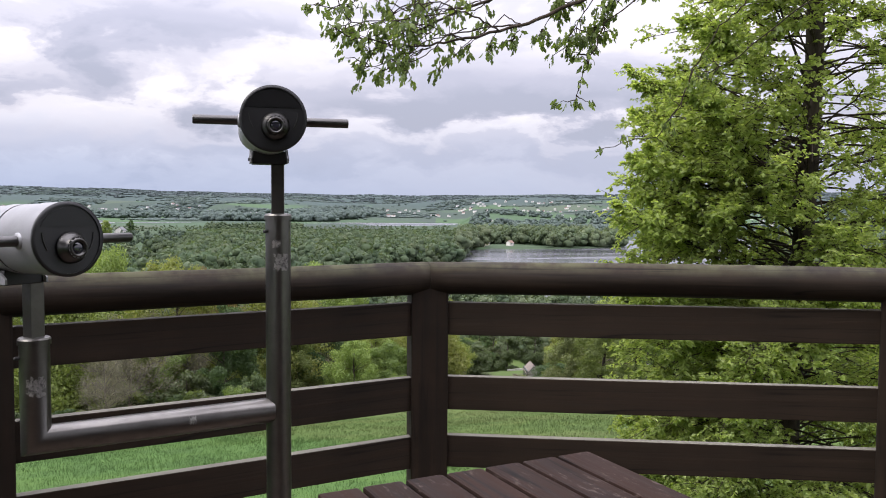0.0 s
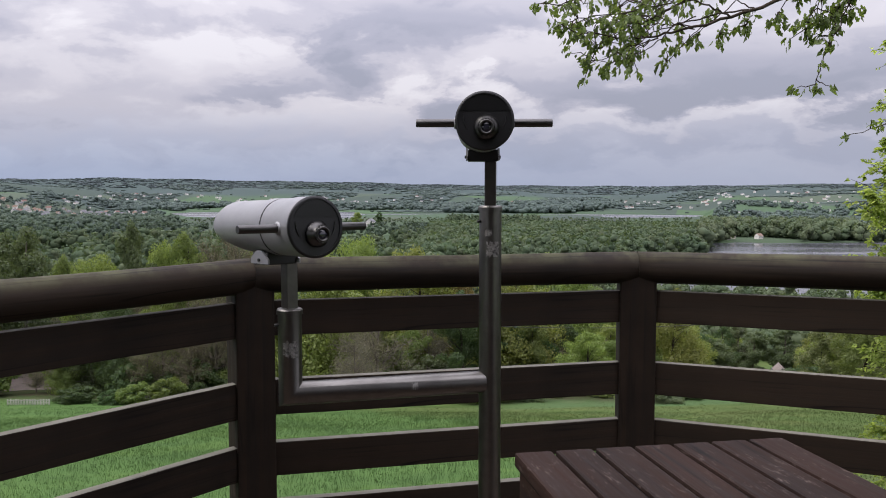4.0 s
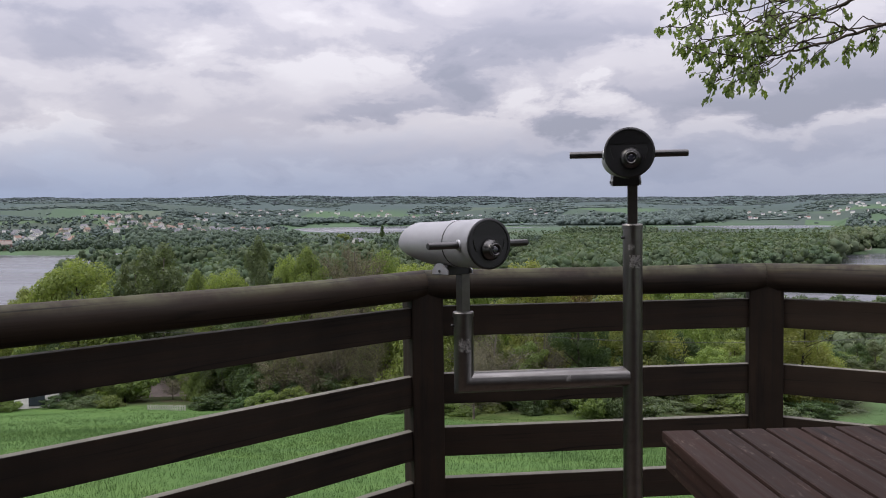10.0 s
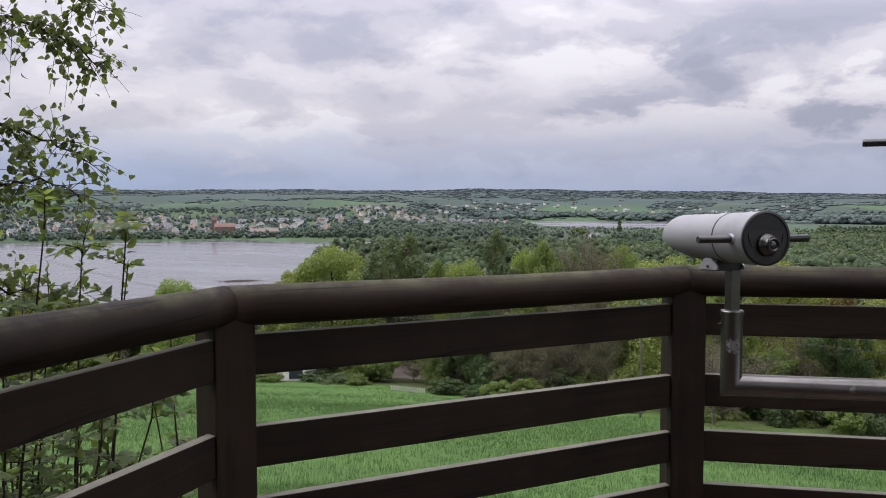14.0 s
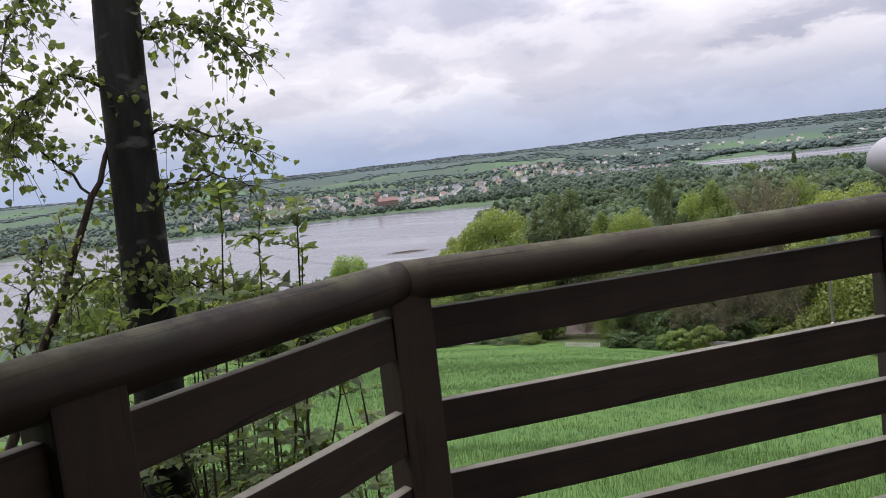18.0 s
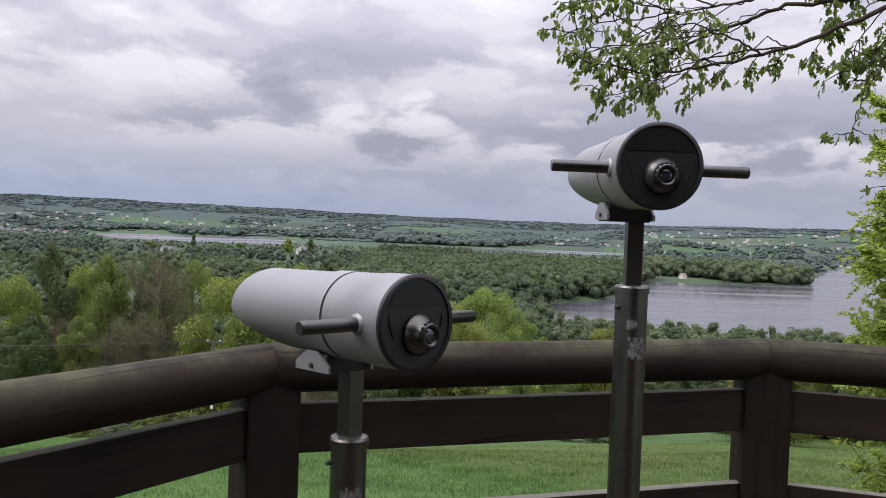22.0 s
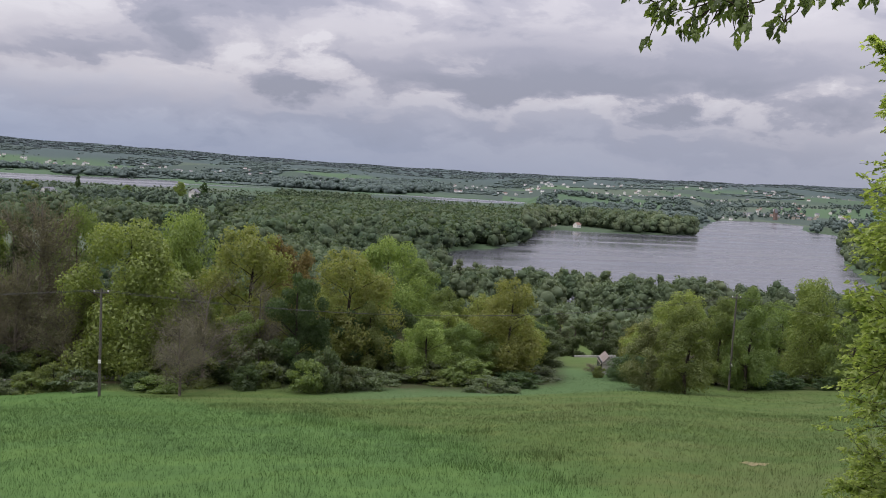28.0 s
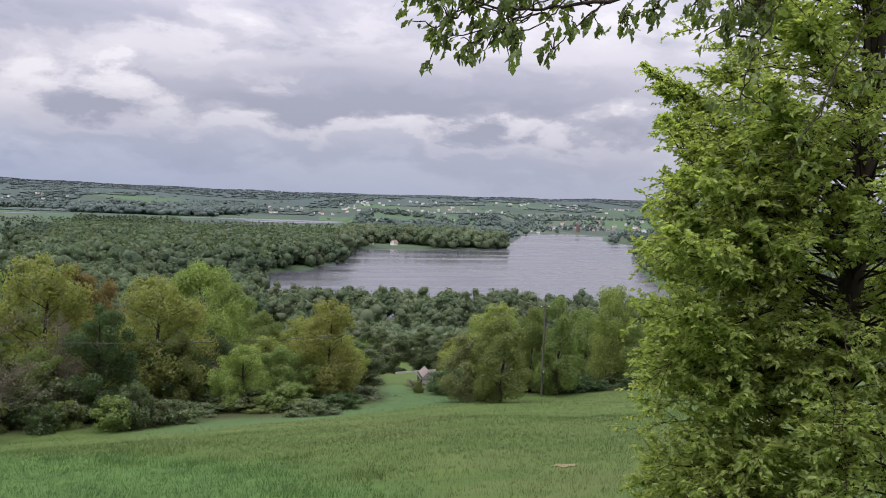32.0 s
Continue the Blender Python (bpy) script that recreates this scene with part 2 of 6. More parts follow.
RAIL = wood("rail_log_wood", (0.0085, 0.0062, 0.0044), (0.025, 0.0170, 0.0108), green=(0.066, 0.065, 0.033), along="X", rough=0.72, spec=0.2)
POST = wood("post_wood", (0.0095, 0.0068, 0.0046), (0.024, 0.0155, 0.0096), along="Z", rough=0.7, spec=0.2)
# the pale plank tops are glancing sky reflection put into the colour
PLANK = wood("rail_plank_wood", (0.0095, 0.0068, 0.0046), (0.024, 0.0157, 0.0098), green=(0.17, 0.16, 0.13), along="X", rough=0.7, spec=0.2, cover=0.95)
TABLEW = wood("table_wood", (0.0075, 0.0042, 0.0032), (0.024, 0.0118, 0.0082), along="Y", rough=0.72, spec=0.16, flecks=True)
DECKW = wood("deck_wood", (0.05, 0.035, 0.025), (0.11, 0.08, 0.06), along="X")
STEEL = metal("stainless_tube", (0.155, 0.148, 0.138), 0.34, True, 1.0, 0.5)
PAINT = metal("silver_enamel", (0.27, 0.27, 0.281), 0.44, False, 0.45, 0.18)
HANDLE = metal("worn_steel_handle", (0.08, 0.078, 0.076), 0.33, True, 1.0, 0.4)
BLACK = metal("black_cast_plate", (0.010, 0.010, 0.011), 0.42, False, 0.0, 0.2)
EYECUP = metal("eyepiece_metal", (0.08, 0.078, 0.075), 0.3, False, 1.0, 0.4)
SMOKED = metal("smoked_panel", (0.004, 0.004, 0.0045), 0.36, False, 0.0, 0.1)
RUBBER = metal("dark_rubber", (0.02, 0.02, 0.02), 0.6, False, 0.0, 0.1)


def glass_build(nt, b):
    b.inputs["Base Color"].default_value = (0.02, 0.02, 0.03, 1)
    b.inputs["Coat Weight"].default_value = 1.0


GLASS = material("coated_lens", glass_build, 0.05, 0.0, 0.6)


def bark_mat(name, dark, light, scale=10, patches=None):
    def build(nt, b):
        g = noise_of(nt, coords(nt, (scale, scale, scale * 0.25)), 1.0, 6, 0.65, 0.4)
        c = ramp(nt, g, [(0.35, dark), (0.7, light)])
        if patches:
            pn = noise_of(nt, coords(nt, (7, 7, 16)), 1.0, 3, 0.5)
            c = mixc(nt, ramp(nt, pn, [(0.60, (0,) * 3), (0.68, (0.6,) * 3)]), c, patches)
        link(nt, c, b.inputs["Base Color"])
        bump(nt, b, g, 0.8, 0.02)
    return material(name, build, 0.9, 0, 0.2)


BARK = bark_mat("bark", (0.015, 0.012, 0.009), (0.07, 0.055, 0.042))
BIRCHBARK = bark_mat("dark_birch_bark", (0.006, 0.006, 0.005), (0.022, 0.021, 0.018), 14, (0.07, 0.07, 0.062))
TWIG = bark_mat("twig_bark", (0.020, 0.014, 0.010), (0.06, 0.045, 0.032), 30)
GREYBARK = bark_mat("grey_bark", (0.062, 0.056, 0.042), (0.155, 0.138, 0.105), 5)

L_OAK = leafy("young_oak_leaf", [(0.056, 0.074, 0.030), (0.098, 0.130, 0.045), (0.180, 0.225, 0.074), (0.115, 0.155, 0.052)], trans=0.5)
L_HORN = leafy("hornbeam_leaf", [(0.180, 0.225, 0.070), (0.240, 0.292, 0.094), (0.300, 0.355, 0.125), (0.37, 0.415, 0.165)], trans=0.62)
L_BIRCH = leafy("birch_leaf", [(0.062, 0.086, 0.041), (0.110, 0.146, 0.064), (0.175, 0.220, 0.100)], trans=0.58)
L_LIME = leafy("lime_green_foliage", [(0.130, 0.172, 0.050), (0.154, 0.200, 0.057), (0.180, 0.228, 0.066), (0.208, 0.252, 0.077)], trans=0.45)
L_OCHRE = leafy("ochre_foliage", [(0.160, 0.192, 0.062), (0.178, 0.208, 0.068), (0.198, 0.226, 0.076), (0.22, 0.238, 0.086)], trans=0.55)
L_DARK = leafy("dark_green_foliage", [(0.050, 0.082, 0.034), (0.060, 0.098, 0.040), (0.076, 0.118, 0.047)], trans=0.5)
L_GREEN = leafy("mid_green_foliage", [(0.114, 0.152, 0.053), (0.132, 0.174, 0.060), (0.156, 0.200, 0.069)], trans=0.55)
L_SILVER = leafy("grey_green_birch_foliage", [(0.070, 0.092, 0.044), (0.082, 0.106, 0.050), (0.096, 0.122, 0.056)], trans=0.4)
L_ORANGE = leafy("copper_tinted_foliage", [(0.14, 0.120, 0.048), (0.175, 0.142, 0.058), (0.20, 0.160, 0.066)], trans=0.5)
L_BROWN = leafy("budding_brown_twigs", [(0.095, 0.090, 0.050), (0.120, 0.112, 0.062), (0.150, 0.142, 0.076)], trans=0.15)
L_PALE = leafy("pale_blossom_foliage", [(0.11, 0.14, 0.055), (0.15, 0.185, 0.075), (0.22, 0.25, 0.13)], trans=0.4)
L_PINK = leafy("greyish_blossom_twigs", [(0.118, 0.112, 0.074), (0.150, 0.142, 0.096), (0.185, 0.175, 0.122)], trans=0.25)


def sward(nt):
    """Blue-green tall grain to the west, yellower mown grass to the east, with drifts of both."""
    v = coords(nt, (1, 1, 1))
    sp = nt.nodes.new("ShaderNodeSeparateXYZ")
    link(nt, v, sp.inputs[0])
    drift = noise_of(nt, coords(nt, (1, 1, 1)), 0.45, 4, 0.6, 0.5)
    sx, sy = sp.outputs["X"], sp.outputs["Y"]
    # the grain field ends along a bent line; a second strip of it lies along the hedge
    line = math1(nt, "MULTIPLY_ADD", math1(nt, "MAXIMUM", math1(nt, "SUBTRACT", sy, 33.0), 0.0), 0.63, sx)
    line = math1(nt, "MULTIPLY_ADD", math1(nt, "SUBTRACT", drift, 0.5), 6.0, line)
    east = ramp(nt, math1(nt, "MULTIPLY_ADD", line, 0.1, -0.32), [(0.34, (0,) * 3), (0.62, (1,) * 3)])
    strip = math1(nt, "MULTIPLY_ADD", sx, -0.21, sy)
    strip = math1(nt, "MULTIPLY_ADD", math1(nt, "SUBTRACT", drift, 0.5), 2.0, strip)
    strip = ramp(nt, math1(nt, "MULTIPLY_ADD", strip, 0.1, -4.65), [(0.47, (0,) * 3), (0.60, (1,) * 3)])
    strip = math1(nt, "MULTIPLY", strip, ramp(nt, math1(nt, "MULTIPLY", sx, 0.02), [(0.06, (0,) * 3), (0.2, (1,) * 3), (0.62, (1,) * 3), (0.68, (0,) * 3)]))
    a = noise_of(nt, v, 0.5, 5, 0.65, 0.3)
    wide = noise_of(nt, coords(nt, (0.5, 1.4, 1)), 0.22, 4, 0.6, 0.6)
    grain = ramp(nt, a, [(0.35, (0.046, 0.090, 0.024)), (0.55, (0.059, 0.112, 0.029)), (0.7, (0.073, 0.127, 0.034))])
    mown = ramp(nt, a, [(0.35, (0.046, 0.074, 0.018)), (0.55, (0.058, 0.090, 0.022)), (0.7, (0.080, 0.104, 0.029))])
    mown = mixc(nt, ramp(nt, wide, [(0.48, (0,) * 3), (0.62, (0.55,) * 3)]), mown, (0.082, 0.096, 0.034))
    grain = mixc(nt, ramp(nt, wide, [(0.50, (0,) * 3), (0.66, (0.5,) * 3)]), grain, (0.070, 0.120, 0.027))
    whole = mixc(nt, east, grain, mown)
    whole = mixc(nt, math1(nt, "MULTIPLY", strip, 0.8), whole, (0.060, 0.104, 0.042))
    return v, whole


HILL_SCALE, HILL_PATCH = 0.0034, 0.55     # size and share of the wood patches on the hills


def grass_build(nt, b):
    v, c = sward(nt)
    f = noise_of(nt, v, 3.0, 6, 0.7)
    c = mixc(nt, ramp(nt, f, [(0.3, (0.35,) * 3), (0.6, (0,) * 3)]), c, (0.040, 0.078, 0.020))
    # beyond the meadow: patchwork of fields, then woods, with haze tinted into their colours
    ln = nt.nodes.new("ShaderNodeVectorMath")
    ln.operation = "LENGTH"
    t = nt.nodes.new("ShaderNodeTexCoord")
    link(nt, t.outputs["Object"], ln.inputs[0])
    far = nt.nodes.new("ShaderNodeMapRange")
    for k, x in zip(("From Min", "From Max"), (280, 420)):
        far.inputs[k].default_value = x
    link(nt, ln.outputs["Value"], far.inputs["Value"])
    vo = nd(nt, "ShaderNodeTexVoronoi", Scale=0.0042, Randomness=0.9)
    link(nt, coords(nt, (1, 0.55, 1)), vo.inputs["Vector"])
    sepc = nt.nodes.new("ShaderNodeSeparateColor")
    link(nt, vo.outputs["Color"], sepc.inputs[0])
    fields = ramp(nt, sepc.outputs[0], [(0.0, (0.048, 0.066, 0.054)), (0.25, (0.052, 0.082, 0.050)), (0.45, (0.058, 0.096, 0.050)), (0.62, (0.050, 0.072, 0.053)), (0.76, (0.066, 0.086, 0.060)), (0.9, (0.055, 0.090, 0.050))], "CONSTANT")
    # the floor of the woods that lie in broad patches over the hills, and of the wooded crest, blue-grey for painted
    # haze
    fp = nt.nodes.new("ShaderNodeSeparateXYZ")
    link(nt, t.outputs["Object"], fp.inputs[0])
    fx, fy = fp.outputs["X"], fp.outputs["Y"]
    inner = math1(nt, "SINE", math1(nt, "MULTIPLY", fy, HILL_SCALE * 2.3))
    one = math1(nt, "SINE", math1(nt, "MULTIPLY_ADD", inner, 1.3, math1(nt, "MULTIPLY", fx, HILL_SCALE * 3.1)))
    inner = math1(nt, "SINE", math1(nt, "MULTIPLY_ADD", fx, HILL_SCALE * 1.9, 2.0))
    two = math1(nt, "SINE", math1(nt, "MULTIPLY_ADD", inner, 1.7, math1(nt, "MULTIPLY", fy, HILL_SCALE * 2.7)))
    wooded = ramp(nt, math1(nt, "MULTIPLY", math1(nt, "ADD", one, two), 0.5), [(0.5 * HILL_PATCH - 0.05, (0,) * 3), (0.5 * HILL_PATCH + 0.03, (1,) * 3)])
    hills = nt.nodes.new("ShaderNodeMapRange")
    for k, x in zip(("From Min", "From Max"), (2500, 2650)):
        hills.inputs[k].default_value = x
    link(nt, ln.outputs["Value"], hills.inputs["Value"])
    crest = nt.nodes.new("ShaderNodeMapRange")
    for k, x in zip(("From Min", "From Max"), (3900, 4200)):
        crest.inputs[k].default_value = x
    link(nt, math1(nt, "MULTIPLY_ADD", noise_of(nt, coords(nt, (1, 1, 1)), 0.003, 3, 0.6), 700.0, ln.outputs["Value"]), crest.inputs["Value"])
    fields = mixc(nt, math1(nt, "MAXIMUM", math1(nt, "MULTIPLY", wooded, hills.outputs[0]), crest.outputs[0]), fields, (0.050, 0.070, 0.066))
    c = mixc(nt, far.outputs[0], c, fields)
    # leaf litter and moss on the floor of the wood below the meadow
    at = nt.nodes.new("ShaderNodeAttribute")
    at.attribute_name = "litter"
    lit = ramp(nt, noise_of(nt, v, 0.35, 5, 0.65), [(0.38, (0.040, 0.033, 0.018)), (0.55, (0.030, 0.045, 0.015)), (0.7, (0.060, 0.050, 0.028))])
    c = mixc(nt, at.outputs["Fac"], c, lit)
    link(nt, c, b.inputs["Base Color"])
    bump(nt, b, f, 0.4, 0.05)


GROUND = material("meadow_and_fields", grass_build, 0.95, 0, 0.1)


def water_build(nt, b):
    b.inputs["Base Color"].default_value = (0.060, 0.062, 0.072, 1)
    v = coords(nt, (1, 1, 1))
    streak = noise_of(nt, coords(nt, (0.004, 0.02, 1), rot=(0, 0, -0.3)), 1.0, 5, 0.6)
    link(nt, ramp(nt, streak, [(0.40, (0.14,) * 3), (0.60, (0.30,) * 3)]), b.inputs["Roughness"])
    bump(nt, b, noise_of(nt, v, 0.5, 4, 0.6), 0.12, 0.15)


WATER = material("lake_water", water_build, 0.2, 0, 0.5)


# ---------- mesh helpers ----------
def mesh_np(name, verts, faces, mats=(), smooth=False):
    me = bpy.data.meshes.new(name)
    verts = np.asarray(verts, np.float32)
    faces = np.asarray(faces, np.int32)
    n, k = faces.shape
    me.vertices.add(len(verts))
    me.vertices.foreach_set("co", verts.ravel())
    me.loops.add(n * k)
    me.loops.foreach_set("vertex_index", faces.ravel())
    me.polygons.add(n)
    me.polygons.foreach_set("loop_start", np.arange(0, n * k, k, dtype=np.int32))
    me.polygons.foreach_set("loop_total", np.full(n, k, np.int32))
    me.polygons.foreach_set("use_smooth", np.full(n, smooth))
    for m in mats:
        me.materials.append(m)
    me.update(calc_edges=True)
    return me


def thing(name, place, label, category, group="", kind=""):
    ob = new(name)
    ob.empty_display_size = 0.1
    ob.matrix_world = place if isinstance(place, Matrix) else Matrix.Translation(place)
    return tagged(ob, label, category, group, kind)


def attach(ob, parent, label=""):
    ob.parent = parent
    if label:
        ob["label"] = label
    return ob


def under(ob, owner):
    """Makes a part the sub-part of another part of the same thing."""
    ob.parent = owner
    ob.matrix_basis = owner.matrix_basis.inverted() @ ob.matrix_basis
    return ob


def part(name, bm, mat, parent, label="", smooth=False, m=None):
    me = bpy.data.meshes.new(name)
    if smooth:
        for f in bm.faces:
            f.smooth = True
    bm.to_mesh(me)
    bm.free()
    me.materials.append(mat)
    ob = new(name, me)
    if m is not None:
        ob.matrix_basis = m
    return attach(ob, parent, label)


def part_np(name, verts, faces, mat, parent, label="", smooth=False, m=None):
    ob = new(name, mesh_np(name, verts, faces, [mat], smooth))
    if m is not None:
        ob.matrix_basis = m
    return attach(ob, parent, label)


def box_bm(sx, sy, sz, bev=0.004, at=(0, 0, 0)):
    bm = bmesh.new()
    bmesh.ops.create_cube(bm, size=1.0)
    for v in bm.verts:
        v.co = Vector((v.co.x * sx + at[0], v.co.y * sy + at[1], v.co.z * sz + at[2]))
    if bev:
        bmesh.ops.bevel(bm, geom=list(bm.edges), offset=bev, segments=2, affect="EDGES", profile=0.6)
    return bm


def lathe_bm(profile, seg=40, close=True):
    """Turns (radius, height) pairs about z."""
    bm = bmesh.new()
    rings = []
    for r, z in profile:
        rings.append([bm.verts.new((r * math.cos(2 * math.pi * i / seg), r * math.sin(2 * math.pi * i / seg), z)) for i in range(seg)])
    for a, b in zip(rings, rings[1:]):
        for i in range(seg):
            bm.faces.new((a[i], a[(i + 1) % seg], b[(i + 1) % seg], b[i]))
    if close:
        bm.faces.new(rings[0][::-1])
        bm.faces.new(rings[-1])
    bmesh.ops.recalc_face_normals(bm, faces=bm.faces)
    return bm


def auto_smooth(bm, angle=35):
    for f in bm.faces:
        f.smooth = True
    for e in bm.edges:
        if len(e.link_faces) == 2 and e.calc_face_angle(0) > radians(angle):
            e.smooth = False


def tube_np(points, radii, seg=8):
    """A tapered tube along points; returns verts and quads."""
    pts = np.asarray(points, float)
    n = len(pts)
    d = np.gradient(pts, axis=0)
    d /= np.linalg.norm(d, axis=1)[:, None] + 1e-9
    ref = np.array((0.31, 0.87, 0.2)) if abs(d[0][2]) > 0.7 else np.array((0, 0, 1.0))
    u = np.cross(d, ref)
    u /= np.linalg.norm(u, axis=1)[:, None] + 1e-9
    w = np.cross(d, u)
    a = np.linspace(0, 2 * np.pi, seg, endpoint=False)
    ring = u[:, None] * np.cos(a)[None, :, None] + w[:, None] * np.sin(a)[None, :, None]
    v = (pts[:, None] + ring * np.asarray(radii, float)[:, None, None]).reshape(-1, 3)
    i, j = np.meshgrid(np.arange(n - 1), np.arange(seg), indexing="ij")
    k = (j + 1) % seg
    f = np.stack([i * seg + j, i * seg + k, (i + 1) * seg + k, (i + 1) * seg + j], -1).reshape(-1, 4)
    return v, f


def join_np(pieces):
    vs, fs, n = [], [], 0
    for v, f in pieces:
        vs.append(v)
        fs.append(np.asarray(f) + n)
        n += len(v)
    return np.concatenate(vs), np.concatenate(fs)


# ---------- the lie of the land ----------
LAKE = -58.6
EDGE_B = [-180, -90, -45, -32, -25, -14, -4, 8, 15, 25, 34, 41, 60, 90, 180]
EDGE_E = [4.0, 8.0, 11.6, 12.4, 13.0, 14.5, 15.3, 15.2, 15.0, 13.5, 12.8, 11.7, 9.0, 7.0, 4.0]
EDGE_D = [60, 70, 80, 76, 70, 60, 57, 57, 57, 68, 74, 76, 80, 70, 60]
RISE_B = [-90, -45, -30, -26, -20, 2, 8, 19, 21, 30, 31.5, 40, 50, 90]
RISE_R = [1350, 1450, 1420, 1500, 2800, 2800, 2500, 2500, 1500, 1400, 2030, 1950, 1300, 900]
# how far the crest stands above or below its mean, by bearing
CREST_B = [-50, -37, -31, -20, -10, -3, 5, 12, 15, 20, 29, 37, 42, 60]
CREST_DZ = [3, 2, 12, 10, -3, -13, -14, -32, -33, -27, -18, 0, -9, -4]
LAKE_EAST = [
    ([12.6, 13.4, 14.4, 17.1, 18.8, 19.1, 19.6, 20, 22, 23.5, 27, 30.5, 31, 31.9, 33, 34.8, 37, 37.3, 39.2, 39.6, 40.6, 42, 44, 47],
     [560, 540, 520, 465, 445, 440, 438, 438, 434, 432, 430, 430, 430, 430, 430, 430, 430, 430, 430, 430, 430, 430, 430, 430],
     [575, 630, 684, 724, 768, 853, 954, 1052, 1098, 1078, 1108, 1176, 1412, 1863, 1950, 2007, 1911, 1599, 1520, 860, 720, 600, 480, 440]),
]
LAKE_WEST = [
   
    ([-95, -80, -60, -44, -36, -32, -31, -29, -27, -25.5],
     [500, 470, 450, 440, 440, 500, 780, 1080, 1210, 1290],
     [1000, 1260, 1400, 1405, 1405, 1300, 1290, 1285, 1320, 1300]),
    ([-16.4, -15.4, -12, -5.4, -4.4, -3.6, -3.2, -1, 1, 2.0],
     [2560, 2180, 2010, 1950, 2000, 2350, 2350, 2330, 2330, 2440],
     [2650, 2760, 2790, 2790, 2780, 2400, 2430, 2440, 2440, 2445]),
    ([7.6, 9, 12, 13.2, 16, 18.6, 19.8],
     [2330, 2290, 2260, 2100, 2080, 2180, 2330],
     [2380, 2420, 2440, 2450, 2450, 2440, 2360]),
]
LAKES = LAKE_EAST + LAKE_WEST


def smooth01(x):
    x = np.clip(x, 0, 1)
    return x * x * (3 - 2 * x)


def lake_depth(b, r):
    """Above 0 inside a lake, in metres from its shores."""
    best = np.full(np.broadcast(b, r).shape, -1e9)
    for bb, near, far in LAKES:
        jag = 14 * np.sin(b * 2.1 + 0.7) + 9 * np.sin(b * 5.3)
        n, f = np.interp(b, bb, near), np.interp(b, bb, far)
        jag = jag * np.where(f > 1900, 0.6, 0.5)
        d = np.minimum(r - n - jag, f + 0.4 * jag - r)
        side = np.minimum(b - bb[0], bb[-1] - b) * 30
        best = np.maximum(best, np.minimum(d, side))
    return best


def ahead(b):
    """How far out the eye stands when it looks along a bearing."""
    return np.interp(b, [-30, -16, -8, 40, 60], [0.0, 0.4, 2.6, 2.4, 2.0])


def land(x, y):
    x, y = np.asarray(x, float), np.asarray(y, float)
    r = np.hypot(x, y)
    b = np.degrees(np.arctan2(x, y))
    e, d = np.interp(b, EDGE_B, EDGE_E), np.interp(b, EDGE_B, EDGE_D)
    zd = 1.43 - (d - ahead(b)) * np.tan(np.radians(e))
    s = (-1.2 - zd) / d
    near = -1.2 - s * r + 0.10 * np.sin(x * 0.35) * np.sin(y * 0.31 + 1) * smooth01(r / 10)
    k = smooth01((r - d) / (400 - d))
    mid = zd - s * 0.6 * (r - d)
    mid = np.maximum(mid, -57 + 0 * r) * (1 - k) + (-56.5) * k
    z = np.where(r < d, near, mid)
    r0 = np.interp(b, RISE_B, RISE_R)
    up = np.clip((r - r0) / (4700 - r0), 0, 1.05)
    rise = 121 * (0.75 * up + 0.25 * up * up) + np.interp(b, CREST_B, CREST_DZ) * up
    hills = 4 * np.sin(b * 0.21 + r * 0.0021) + 3 * np.sin(b * 0.4 - r * 0.0037 + 2) + 1.5 * np.sin(b * 1.1 + r * 0.005)
    knolls = 9 * np.sin(r * 0.0078 + 2.6 * np.sin(b * 0.085 + 0.6)) * np.sin(b * 0.16 + r * 0.0011 + 1) * smooth01((r - r0 - 150) / 500) * (1 - smooth01((r - 4300) / 350))
    z = z + np.where(r > 400, rise + knolls + hills * smooth01((r - r0) / 700) * 1.2, 0)
    z = z + np.where(r > 400, 0.9 * np.sin(x * 0.013) * np.sin(y * 0.011), 0)
    dep = lake_depth(b, r)
    shore = smooth01((dep + 12) / 24)
    return z * (1 - shore) + (LAKE - 3) * shore


def from_eye(b, d):
    """A place at distance d along a bearing as the visitor at the railing sees it."""
    a = float(ahead(b))
    return -0.08 * a + (d - a) * math.sin(radians(b)), 1.12 * a + (d - a) * math.cos(radians(b))


def polar(b, r):
    return r * math.sin(radians(b)), r * math.cos(radians(b))


def ground_at(b, r):
    x, y = from_eye(b, r)
    return Vector((x, y, float(land(x, y))))


bs = np.concatenate([np.arange(-180, -62, 4.0), np.arange(-62, 62, 0.25), np.arange(62, 180, 4.0)])
rs = np.concatenate([[0.0], np.geomspace(1.5, 60, 60), np.geomspace(62, 340, 60), np.arange(348, 1800, 11), np.arange(1812, 2700, 14), np.geomspace(2730, 4900, 60)])
R, Bq = np.meshgrid(rs, np.radians(bs), indexing="ij")
X, Y = R * np.sin(Bq), R * np.cos(Bq)
V = np.stack([X, Y, land(X, Y)], -1).reshape(-1, 3)
ni, nj = len(rs), len(bs)
i, j = np.meshgrid(np.arange(ni - 1), np.arange(nj), indexing="ij")
k = (j + 1) % nj
F = np.stack([i * nj + j, (i + 1) * nj + j, (i + 1) * nj + k, i * nj + k], -1).reshape(-1, 4)
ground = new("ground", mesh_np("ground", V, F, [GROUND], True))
gb, gr = np.degrees(np.arctan2(V[:, 0], V[:, 1])), np.hypot(V[:, 0], V[:, 1])
edge = np.interp(gb, EDGE_B, EDGE_D)
litter = smooth01((gr - edge - 1.5) / 4) * (1 - smooth01((gr - 190) / 90)) * (1 - smooth01((3.2 - np.abs(gb - 24)) / 1.5))
zone = np.zeros(len(V))
